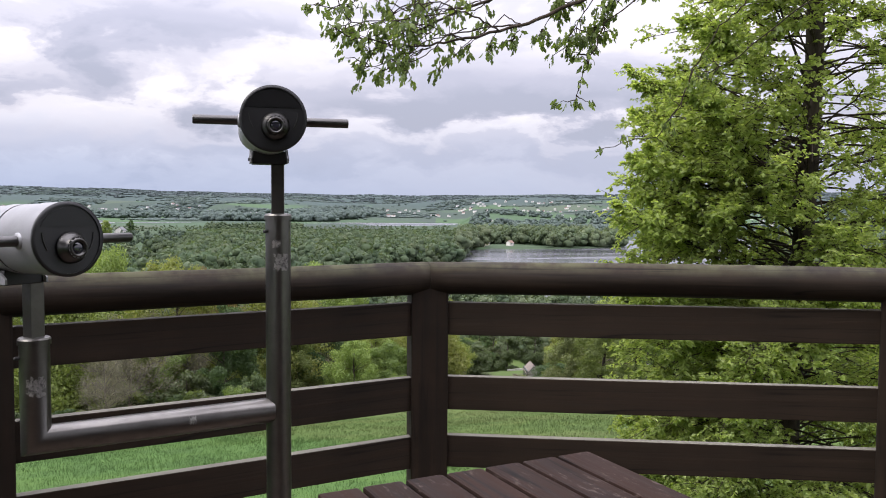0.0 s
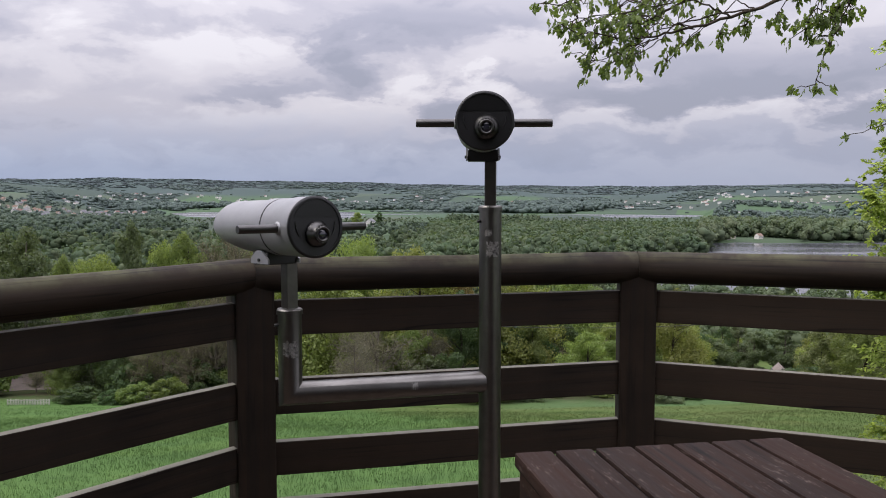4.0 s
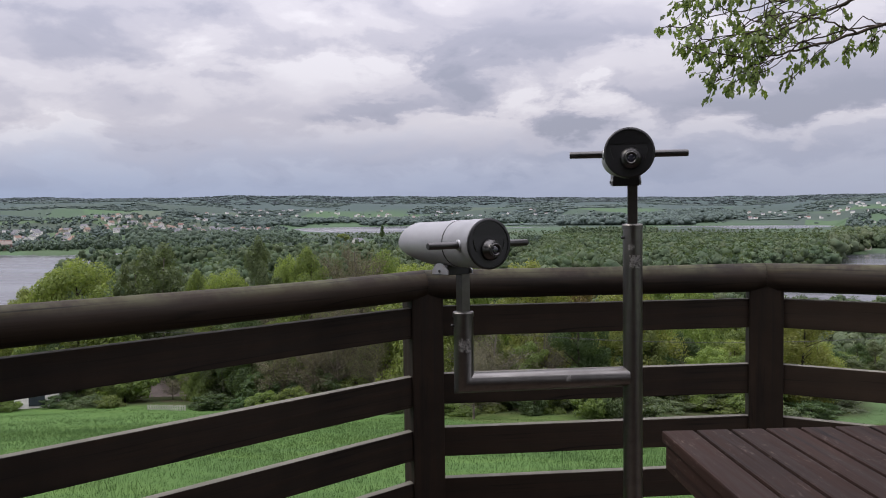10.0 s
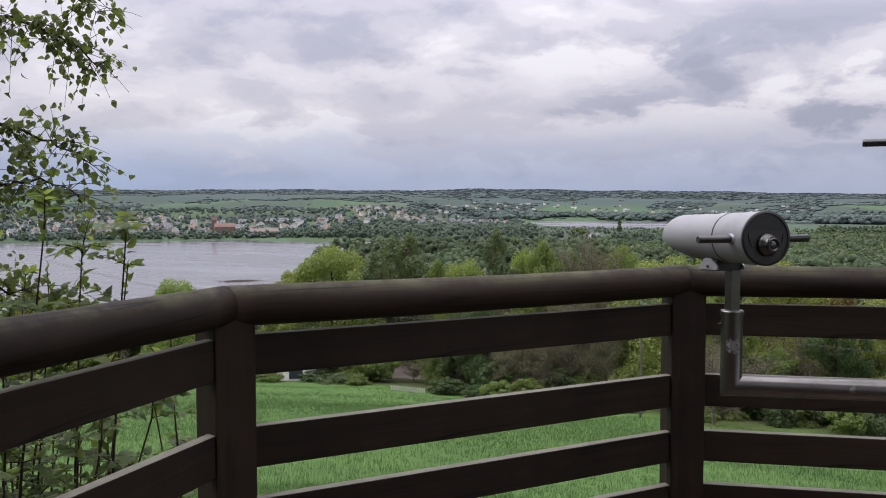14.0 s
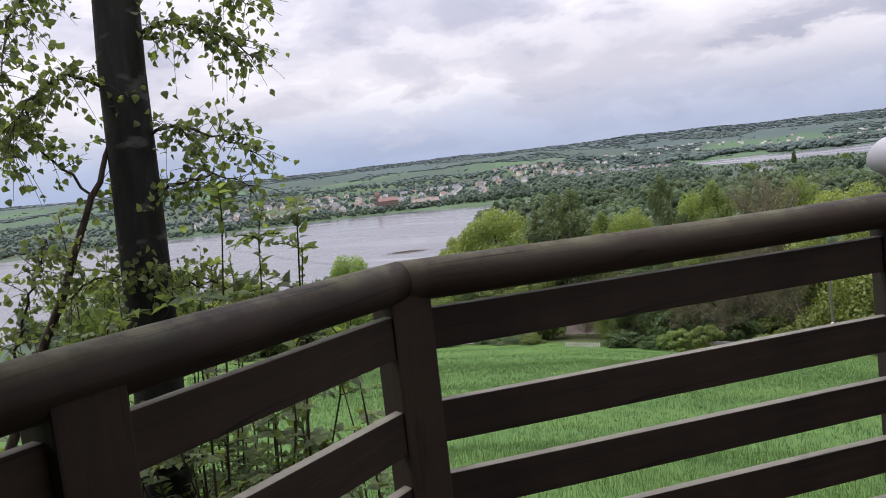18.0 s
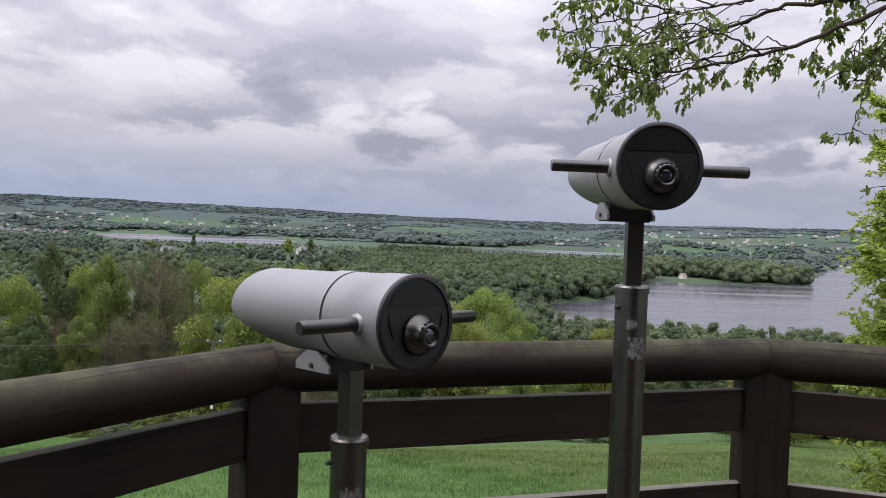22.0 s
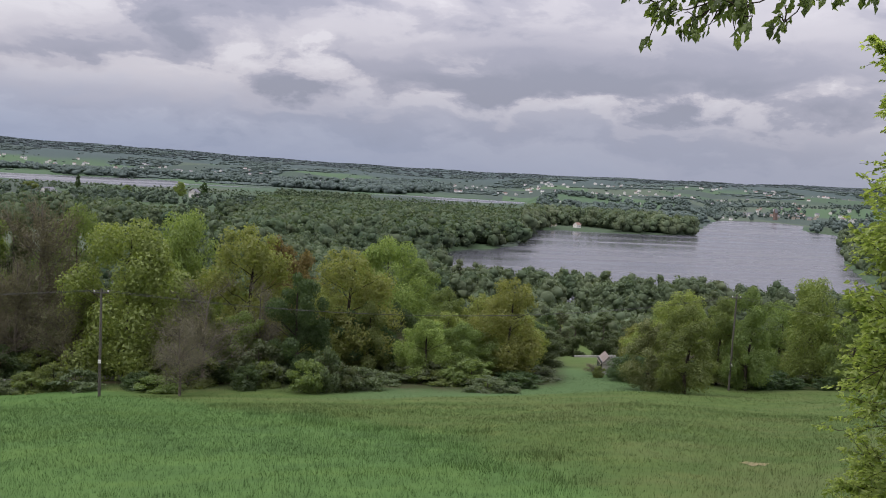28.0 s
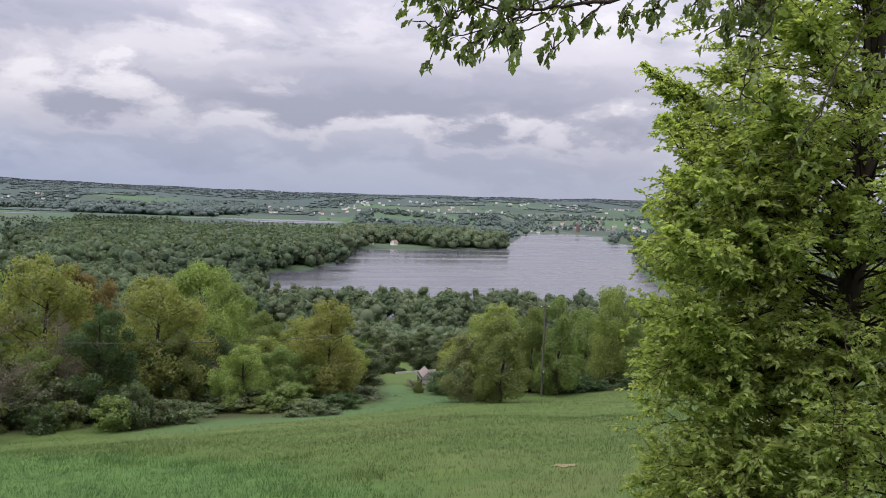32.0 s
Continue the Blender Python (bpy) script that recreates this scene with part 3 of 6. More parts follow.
for b0, b1, r0, r1 in ((1.0, 19.6, 590, 1990), (-17, 4, 1640, 1960), (19.0, 31.4, 890, 1430), (-8, 14, 255, 620), (12, 54, 330, 430), (39.0, 56, 430, 1500), (37.6, 56, 1530, 1900), (-62, -8, 240, 440), (-33, 1, 440, 1640)):
    zone = np.maximum(zone, smooth01((gb - b0 + 0.3) / 0.6) * smooth01((b1 - gb + 0.3) / 0.6) * smooth01((gr - r0 + 8) / 16) * smooth01((r1 - gr + 8) / 16))
town = smooth01((gb + 76) / 2) * smooth01((-16.5 - gb) / 2) * smooth01((gr - 1395) / 30) * smooth01((2750 - gr) / 150)
litter = np.maximum(litter, 0.9 * (1 - smooth01((np.hypot(V[:, 0] + 3.0, V[:, 1] - 1.5) - 2.0) / 1.8)))
litter = np.maximum(litter, np.maximum(0.3 * zone, 0.3 * town))
ground.data.attributes.new("litter", "FLOAT", "POINT").data.foreach_set("value", litter.astype(np.float32))
tagged(ground, "green meadow sloping to woods, fields and low hills", "ground", kind="structure")

wb = np.radians(np.arange(0, 360, 6))
WV = np.concatenate([[[0, 0, LAKE]], np.stack([4800 * np.sin(wb), 4800 * np.cos(wb), np.full(60, LAKE)], -1)])
WF = np.array([[0, 1 + (q + 1) % 60, 1 + q] for q in range(60)])
water = new("water", mesh_np("water", WV, WF, [WATER]))
tagged(water, "calm grey lake water mirroring the overcast sky", "lake", kind="structure")

# ---------- the lookout: deck, railing ----------
bm = bmesh.new()
bm.faces.new([bm.verts.new((x, y, 0)) for x, y in ((-2.2, -3.2), (3.6, -3.2), (3.5, 1.4), (2.85, 2.9), (1.25, 3.55), (-0.2, 3.28), (-1.38, 1.95), (-1.45, 0.9), (-1.6, -0.6))])
for g0 in bmesh.ops.extrude_face_region(bm, geom=list(bm.faces))["geom"]:
    if isinstance(g0, bmesh.types.BMVert):
        g0.co.z -= 0.12
bmesh.ops.recalc_face_normals(bm, faces=bm.faces)
deck_mesh = bpy.data.meshes.new("floor")
bm.to_mesh(deck_mesh)
bm.free()
deck_mesh.materials.append(DECKW)
deck_floor = new("floor", deck_mesh)
tagged(deck_floor, "weathered timber deck of the lookout", "floor", kind="structure")

# unseen roof and back wall, added behind the viewer to darken the near timber
bm = box_bm(6.4, 5.0, 0.14, 0.0, (0.6, -1.35, 2.75))
shade_roof = new("ceiling", bpy.data.meshes.new("ceiling"))
bm.to_mesh(shade_roof.data)
bm.free()
shade_roof.data.materials.append(DECKW)
tagged(shade_roof, "plain board roof, unseen, added to shade the lookout", "ceiling", kind="structure")
bm = box_bm(6.4, 0.12, 2.72, 0.0, (0.6, -3.3, 1.36))
shade_wall = new("wall_back", bpy.data.meshes.new("wall_back"))
bm.to_mesh(shade_wall.data)
bm.free()
shade_wall.data.materials.append(DECKW)
tagged(shade_wall, "plain boarded back wall, unseen, added to shade the lookout", "wall", kind="structure")
POSTS = [(-1.18, -0.57), (-1.213, 0.853), (-1.235, 1.86), (-0.125, 3.145), (1.241, 3.425), (2.72, 2.77), (3.30, 1.35)]
RAIL_Z, RAIL_R = 1.068, 0.0585
PLANKS = [(0.985, 0.117), (0.72, 0.12), (0.507, 0.115), (0.305, 0.115), (0.10, 0.115)]
railing = thing("timber_railing", (0, 0, 0), "dark-stained timber railing with a round log top rail", "railing")


def turned(x, y, z, ang):
    return pose(x, y, z, 0, 0, ang)


def heading(a, b):
    return math.degrees(math.atan2(b[1] - a[1], b[0] - a[0]))


for n, p in enumerate(POSTS):
    h0 = heading(POSTS[max(0, n - 1)], p) if n else heading(p, POSTS[1])
    h1 = heading(p, POSTS[n + 1]) if n + 1 < len(POSTS) else h0
    part("post", box_bm(0.150 if n == 1 else 0.132, 0.104, 1.072 + 1.6, 0.006, (0, 0, (1.072 - 1.6) / 2)), POST, railing, m=turned(p[0], p[1], 0, (h0 + h1) / 2))
for n, (a, b) in enumerate(zip(POSTS, POSTS[1:])):
    ang = heading(a, b)
    length = math.hypot(b[0] - a[0], b[1] - a[1])
    mid = ((a[0] + b[0]) / 2, (a[1] + b[1]) / 2)
    for top, h in PLANKS:
        part("plank", box_bm(length - 0.125, 0.036, h, 0.004), PLANK, railing, m=turned(*mid, top - h / 2, ang))
# the logs, mitred at both ends; the western one runs over three posts
CORNERS = POSTS[:1] + POSTS[2:]
for n, (a, b) in enumerate(zip(CORNERS, CORNERS[1:])):
    ang = heading(a, b)
    length = math.hypot(b[0] - a[0], b[1] - a[1])
    mid = ((a[0] + b[0]) / 2, (a[1] + b[1]) / 2)
    seg, steps = 20, 30
    rng = np.random.default_rng(41 + n if n else 40)
    ta = radians((ang - heading(CORNERS[n - 1], a)) / 2) if n else 0.0
    tb = radians((heading(b, CORNERS[n + 2]) - ang) / 2) if n + 2 < len(CORNERS) else 0.0
    th = np.linspace(0, 2 * np.pi, seg, endpoint=False)
    wob = rng.normal(0, 0.0012, (steps + 1, seg)).cumsum(0) * 0.25
    vs = []
    for s in range(steps + 1):
        f = s / steps
        rr = RAIL_R + (0.002 * math.sin(3 * f + n + 1) + wob[s]) * math.sin(math.pi * f)
        yy, zz2 = rr * np.cos(th), rr * np.sin(th)
        xx = -length / 2 + 0.0004 + f * (length - 0.0008) + (1 - f) * (-yy * math.tan(-ta)) + f * (-yy * math.tan(tb))
        bend = 0.006 * math.sin(math.pi * f) * math.sin((n + 1) * 2.1)
        vs.append(np.stack([xx, yy, zz2 + bend], -1))
    v = np.concatenate(vs)
    q, w = np.meshgrid(np.arange(steps), np.arange(seg), indexing="ij")
    w2 = (w + 1) % seg
    fq = np.stack([q * seg + w, (q + 1) * seg + w, (q + 1) * seg + w2, q * seg + w2], -1).reshape(-1, 4)
    ends = np.array([[0, c, c + 1, c + 2] if c + 2 < seg else [0, c, c + 1, 0] for c in range(1, seg - 1, 2)][:-1])
    part_np("top_rail", v, np.concatenate([fq, ends[:, ::-1], ends + steps * seg]), RAIL, railing, "round debarked log with greenish weathered top", True, turned(*mid, RAIL_Z, ang))

# ---------- table ----------
table = thing("picnic_table", pose(0.645, 2.25, 0, 0, 0, 8.6), "reddish-brown slatted wooden picnic table", "table")
for n in range(7):
    part("slat", box_bm(0.0885, 1.62, 0.034, 0.007, (0.0485 + n * 0.097, -0.81, 0.733)), TABLEW, table)
for y in (-0.25, -1.35):
    part("cross_bar", box_bm(0.62, 0.07, 0.06, 0.004, (0.34, y, 0.685)), TABLEW, table)
    for x in (0.10, 0.58):
        part("leg", box_bm(0.09, 0.07, 0.655, 0.004, (x, y, 0.3275)), TABLEW, table)
part("edge_board", box_bm(0.024, 1.60, 0.07, 0.003, (0.026, -0.81, 0.680)), TABLEW, table)

# ---------- twin telescopes ----------
def plain_sticker(name, col):
    def build(nt, b):
        n = noise_of(nt, coords(nt, (1, 1, 1)), 90, 5, 0.7)
        c = ramp(nt, n, [(0.40, tuple(x * 0.35 for x in col)), (0.55, col)])
        link(nt, c, b.inputs["Base Color"])
        bump(nt, b, n, 0.3, 0.001)
    return material(name, build, 0.85, 0, 0.2)


P1, P2 = Vector((0.648, 2.872, 0)), Vector((0.068, 2.735, 0))
ARM_Z, TUBE = 0.772, 0.0335
stand = thing("telescope_stand", (0, 0, 0), "stainless steel tube stand with a side arm for a lower telescope", "stand")


def pipe(name, a, b, r, mat, parent, label="", seg=32):
    a, b = Vector(a), Vector(b)
    d = b - a
    bm = lathe_bm([(r - 0.002, 0), (r, 0.002), (r, d.length - 0.002), (r - 0.002, d.length)], seg)
    auto_smooth(bm)
    return part(name, bm, mat, parent, label, m=Matrix.Translation(a) @ d.to_track_quat("Z", "Y").to_matrix().to_4x4())


def neck_top(p, z0, z1, parent):
    c = part("collar", lathe_bm([(0.030, -0.012), (0.0365, -0.012), (0.0365, 0.0), (0.034, 0.004), (0.022, 0.006)], 32), STEEL, parent, "worn collar ring", m=Matrix.Translation((p.x, p.y, z0)))
    under(part("set_screw", lathe_bm([(0.0045, 0), (0.0045, 0.01), (0.003, 0.012)], 12), RUBBER, parent, "dark set screw", m=Matrix.Translation((p.x - 0.03, p.y - 0.012, z0 - 0.042)) @ pose(0, 0, 0, 90, 0, -60)), c)
    return c


pipe("main_pole", (P1.x, P1.y, 0), (P1.x, P1.y, 1.295), TUBE, STEEL, stand)
part("base_plate", lathe_bm([(0.11, 0), (0.11, 0.010), (0.108, 0.012)], 32), STEEL, stand, m=Matrix.Translation((P1.x, P1.y, 0)))
bm = bmesh.new()
d = (P2 - P1)
arm_len = d.length
seg = 32
r0, r1, r2 = [], [], []
ex = d.normalized()
ey = Vector((-ex.y, ex.x, 0))
for s in range(seg):
    a = 2 * math.pi * s / seg
    off = ey * math.cos(a) * TUBE + Vector((0, 0, math.sin(a) * TUBE))
    start = P1 + Vector((0, 0, ARM_Z)) + ex * 0.02 + off
    corner = P2 + Vector((0, 0, ARM_Z)) + off + ex * (-math.sin(a) * TUBE)
    r0.append(bm.verts.new(start))
    r1.append(bm.verts.new(corner))
    r2.append(bm.verts.new(Vector((P2.x, P2.y, 1.008)) + ey * math.cos(a) * TUBE - ex * math.sin(a) * TUBE))
for s in range(seg):
    t = (s + 1) % seg
    bm.faces.new((r0[s], r0[t], r1[t], r1[s]))
    bm.faces.new((r1[s], r1[t], r2[t], r2[s]))
bm.faces.new(r2)
bmesh.ops.recalc_face_normals(bm, faces=bm.faces)
auto_smooth(bm, 40)
part("side_arm", bm, STEEL, stand, "L-shaped side arm with a mitred elbow")
neck_top(P1, 1.299, 0, stand)
neck_top(P2, 1.012, 0, stand)


STICKER = plain_sticker("worn_sticker", (0.34, 0.33, 0.31))


def sticker(axis_a, axis_b, r, at, h, facing, spread, seed, label):
    """A scraped paper sticker lying on a tube; its outline is torn."""
    a, b = Vector(axis_a), Vector(axis_b)
    d = (b - a).normalized()
    side = (Vector(facing) - d * d.dot(Vector(facing))).normalized()
    up = d.cross(side)
    g = random.Random(seed)
    n, k = 8, 6
    bm = bmesh.new()
    rows = []
    for q in range(k + 1):
        row = []
        for s in range(n + 1):
            ang = radians(spread) * (2 * s / n - 1) * (1 - 0.18 * g.random())
            hh = at + h * (q / k - 0.5) * (1 - 0.25 * g.random())
            row.append(bm.verts.new(a + d * hh + (side * math.cos(ang) + up * math.sin(ang)) * (r + 0.0009)))
        rows.append(row)
    for q in range(k):
        for s in range(n):
            if 0 < q < k - 1 and 0 < s < n - 1 or g.random() < 0.7:
                bm.faces.new((rows[q][s], rows[q][s + 1], rows[q + 1][s + 1], rows[q + 1][s]))
    bmesh.ops.solidify(bm, geom=list(bm.faces), thickness=0.0004)
    part("sticker", bm, STICKER, stand, label)


V1 = Vector((P1.x, P1.y, 0))
V2 = Vector((P2.x, P2.y, 0))
sticker(V1, V1 + Vector((0, 0, 1)), TUBE, 1.175, 0.05, (0.15, -1, 0), 38, 3, "scraped remains of a pale sticker")
sticker(V1, V1 + Vector((0, 0, 1)), TUBE, 1.225, 0.025, (-0.3, -1, 0), 22, 4, "scraped remains of a pale sticker")
sticker(V2, V2 + Vector((0, 0, 1)), TUBE, 0.905, 0.055, (0.2, -1, 0), 40, 5, "scraped remains of a pale sticker")
up_arm = Vector((0, 0, ARM_Z))
sticker(V2 + up_arm, V1 + up_arm, TUBE, 0.355, 0.022, (0.1, -1, 0.25), 20, 6, "small square pale sticker")


def telescope(place, label):
    """Origin on the tube's axis above the neck; +y looks out over the view."""
    ob = thing("viewing_telescope", place, label, "telescope", "telescopes on the stand")
    R0 = 0.079
    rear, seam, front = -0.220, -0.068, 0.235
    bm = lathe_bm([(R0 - 0.004, 0.0), (R0, 0.003), (R0, 0.066), (R0 - 0.0018, 0.069), (R0 - 0.0018, seam - rear - 0.002), (R0 - 0.005, seam - rear)], 64, False)
    auto_smooth(bm)
    part("rear_barrel", bm, PAINT, ob, m=Matrix.Translation((0, rear, 0)) @ pose(0, 0, 0, -90))
    part("seam_ring", lathe_bm([(R0 - 0.003, 0), (R0 - 0.003, 0.006)], 64, False), RUBBER, ob, "dark joint between the barrels", True, Matrix.Translation((0, seam - 0.001, 0)) @ pose(0, 0, 0, -90))
    # front barrel with a slanted hood: the top reaches farther than the bottom
    bm = bmesh.new()
    rings = []
    n = 64
    for rr, kind in ((R0 - 0.0015, 0), (R0 - 0.001, 0.15), (R0 - 0.004, 0.2), (R0 - 0.0045, 0.97), (R0 - 0.006, 1.0), (R0 - 0.010, 0.995), (R0 - 0.011, 0.3)):
        ring = []
        for s in range(n):
            a = 2 * math.pi * s / n
            top = 0.5 + 0.5 * math.sin(a)
            end = front - 0.030 * max(0.0, math.sin(a)) ** 2 - 0.165 * max(0.0, -math.sin(a)) ** 1.9
            y0 = seam + 0.004
            ring.append(bm.verts.new((rr * math.cos(a), y0 + (end - y0) * kind, rr * math.sin(a))))
        rings.append(ring)
    for a, b in zip(rings, rings[1:]):
        for s in range(n):
            bm.faces.new((a[s], a[(s + 1) % n], b[(s + 1) % n], b[s]))
    bmesh.ops.recalc_face_normals(bm, faces=bm.faces)
    auto_smooth(bm, 40)
    part("front_barrel", bm, PAINT, ob, "slant-cut hooded front barrel")
    part("front_lens", lathe_bm([(0.066, 0), (0.066, 0.004), (0.04, 0.008), (0.0, 0.009)], 40), GLASS, ob, "", True, Matrix.Translation((0, 0.0, 0)) @ pose(0, 0, 0, -90))
    # rear plate with a recessed dark window above and the eyepiece below
    bm = lathe_bm([(R0 + 0.0006, -0.001), (R0 + 0.0006, 0.004), (0.0, 0.004)], 64)
    plate = part("rear_plate", bm, BLACK, ob, "black end plate", m=Matrix.Translation((0, rear - 0.002, 0)) @ pose(0, 0, 0, -90))
    bm = lathe_bm([(R0 - 0.006, 0), (R0 + 0.0012, 0), (R0 + 0.0012, 0.007), (R0 - 0.006, 0.007), (R0 - 0.006, 0)], 64, False)
    part("rim", bm, BLACK, ob, "black rim", True, Matrix.Translation((0, rear - 0.006, 0)) @ pose(0, 0, 0, -90))
    bm = bmesh.new()
    arc = [bm.verts.new(((R0 - 0.012) * math.cos(a), -0.0008, (R0 - 0.012) * math.sin(a))) for a in np.linspace(radians(24), radians(156), 26)]
    bm.faces.new(arc)
    ext = bmesh.ops.extrude_face_region(bm, geom=list(bm.faces))
    for g in ext["geom"]:
        if isinstance(g, bmesh.types.BMVert):
            g.co.y -= 0.0015
    bmesh.ops.recalc_face_normals(bm, faces=bm.faces)
    under(part("instruction_window", bm, SMOKED, ob, "dark glossy half-round panel", m=Matrix.Translation((0, rear - 0.002, 0))), plate)
    for sx in (-1, 1):
        v, f = tube_np([(sx * 0.058, rear - 0.0045, 0.014)] + [(sx * (0.058 - 0.010 * t * t), rear - 0.0045, 0.014 - 0.036 * t) for t in np.linspace(0.2, 1, 7)], [0.0013] * 8, 6)
        under(part_np("engraved_line", v, f, EYECUP, ob, "pale curved line on the plate", True), plate)
    base = part("eyepiece", lathe_bm([(0.034, 0), (0.034, 0.007), (0.030, 0.010), (0.029, 0.014), (0.024, 0.016), (0.0225, 0.027), (0.0195, 0.032), (0.0155, 0.033), (0.0135, 0.026), (0.0, 0.025)], 40), EYECUP, ob, "turned metal eyepiece", True, Matrix.Translation((0.004, rear - 0.004, -0.018)) @ pose(0, 0, 0, 90))
    lens = part("eye_lens", lathe_bm([(0.0155, 0.0), (0.013, 0.003), (0.006, 0.0048), (0.0, 0.005)], 24), GLASS, ob, "dark eye lens", True, Matrix.Translation((0.004, rear - 0.029, -0.018)) @ pose(0, 0, 0, 90))
    bm = bmesh.new()
    for a in range(0, 360, 24):
        m = pose(0, 0, 0, 0, 0, a)
        for f in bmesh.ops.create_cube(bm, size=1.0, matrix=m @ Matrix.Translation((0.0205, 0, 0.026)) @ Matrix.Diagonal((0.004, 0.005, 0.010, 1)))["verts"]:
            pass
    under(part("focus_ring", bm, EYECUP, ob, "knurled focus ring", m=Matrix.Translation((0.004, rear - 0.004, -0.018)) @ pose(0, 0, 0, 90)), base)
    under(lens, base)
    for sx in (-1, 1):
        bm = lathe_bm([(0.0135, 0.074), (0.0135, 0.082), (0.0115, 0.083), (0.0112, 0.186), (0.0100, 0.1885)], 28)
        auto_smooth(bm)
        grip = part("handle", bm, HANDLE, ob, "worn steel grip", m=Matrix.Translation((0, rear + 0.052, -0.002)) @ pose(0, 0, 0, 0, 90 * sx))
        under(part("handle_boss", lathe_bm([(0.0175, 0.070), (0.0175, 0.079), (0.0145, 0.083)], 28), PAINT, ob, "", True, Matrix.Translation((0, rear + 0.052, -0.002)) @ pose(0, 0, 0, 0, 90 * sx)), grip)
    # saddle bracket and square neck
    for sx in (-1, 1):
        bm = bmesh.new()
        pro = [(-0.055, -0.100), (0.045, -0.100), (0.045, -0.086), (0.012, -0.064), (-0.018, -0.064), (-0.055, -0.088)]
        face = bm.faces.new([bm.verts.new((0, y, z)) for y, z in pro])
        ext = bmesh.ops.extrude_face_region(bm, geom=[face])
        for g in ext["geom"]:
            if isinstance(g, bmesh.types.BMVert):
                g.co.x += 0.005
        bmesh.ops.recalc_face_normals(bm, faces=bm.faces)
        cheek = part("saddle_plate", bm, PAINT, ob, "", m=Matrix.Translation((sx * 0.047 - 0.0025, 0, 0)))
        under(part("bolt", lathe_bm([(0.0045, 0), (0.0045, 0.004)], 12), RUBBER, ob, "", m=Matrix.Translation((sx * 0.0495, -0.005, -0.090)) @ pose(0, 0, 0, 0, 90 * sx)), cheek)
    part("saddle_block", box_bm(0.088, 0.086, 0.034, 0.003, (0, 0.0, -0.086)), BLACK, ob, "dark saddle block")
    return ob


def neck(p, z0, z1, ang):
    part("neck", box_bm(0.034, 0.034, z1 - z0, 0.002, (0, 0, (z0 + z1) / 2)), STEEL, stand, "square steel neck", m=turned(p.x, p.y, 0, ang))


telescope(pose(P1.x - 0.024, P1.y, 1.538, 0.6, 0, -3.2), "silver coin-style viewing telescope with black end plate, on the tall pole")
neck(P1, 1.30, 1.436, -8.5)
telescope(pose(P2.x - 0.036, P2.y - 0.028, 1.248, -1.5, 0, 37.5), "silver viewing telescope with black end plate, on the low side arm")
neck(P2, 1.012, 1.158, 40.8)

# ---------- trees ----------
def unit(v):
    return v / (np.linalg.norm(v, axis=-1, keepdims=True) + 1e-9)


def leaves_np(P, U, N, length, width, fold=0.25):
    """Leaf blades: base at P, tip along U, face normal N. Returns verts and quads."""
    P, U = np.asarray(P, float), unit(np.asarray(U, float))
    S = unit(np.cross(U, N))
    W = np.cross(S, U)
    L, D = np.broadcast_to(length, len(P))[:, None], np.broadcast_to(width, len(P))[:, None]
    mid = P + U * L * 0.45
    v = np.stack([P, mid + S * D / 2 + W * D * fold, P + U * L - W * L * 0.12, mid - S * D / 2 + W * D * fold], 1).reshape(-1, 3)
    return v, np.arange(len(P) * 4).reshape(-1, 4)


def crown_np(rng, w, h, base, n, size, lobes=16, flat=1.0, ragged=0.25):
    """Leaf clumps on the shells of many lobes, in a crown w wide whose foliage goes from base to h."""
    t = np.clip((np.arange(lobes) + rng.uniform(0, 1, lobes)) / lobes, 0, 1)
    lr = rng.uniform(0.10, 0.19, lobes) * min(w, h - base) * (1.15 - 0.4 * t)
    prof = np.minimum(1, 0.72 + 0.9 * t) * np.sqrt(np.clip(1 - np.maximum(0, (t - 0.38) / 0.66) ** 2, 0.02, 1))
    az = rng.uniform(0, 2 * np.pi, lobes)
    out = np.sqrt(rng.uniform(0.05, 1, lobes)) * np.maximum(w / 2 * prof - lr * 0.75, 0.02) * rng.uniform(0.85, 1.12, lobes)
    c = np.stack([out * np.cos(az), out * np.sin(az), base + lr * 0.5 + t * (h - base - lr * 1.35)], -1)
    which = rng.choice(lobes, n, p=lr**2 / (lr**2).sum())
    dirs = unit(rng.normal(size=(n, 3)) + (0, 0, 0.25))
    depth = 1 - np.abs(rng.normal(0, ragged, n))[:, None]
    P = c[which] + dirs * lr[which][:, None] * depth * np.array((1, 1, flat))
    N = unit(dirs + rng.normal(0, 0.55, (n, 3)))
    U = unit(np.cross(N, rng.normal(size=(n, 3))) + (0, 0, 0.35))
    s = size * rng.uniform(0.6, 1.35, n)[:, None]
    S = unit(np.cross(U, N))
    v = np.stack([P - U * s * 0.45 - S * s * 0.42, P - U * s * 0.3 + S * s * 0.45, P + U * s * 0.6], 1).reshape(-1, 3)
    return v, np.arange(n * 3).reshape(-1, 3)


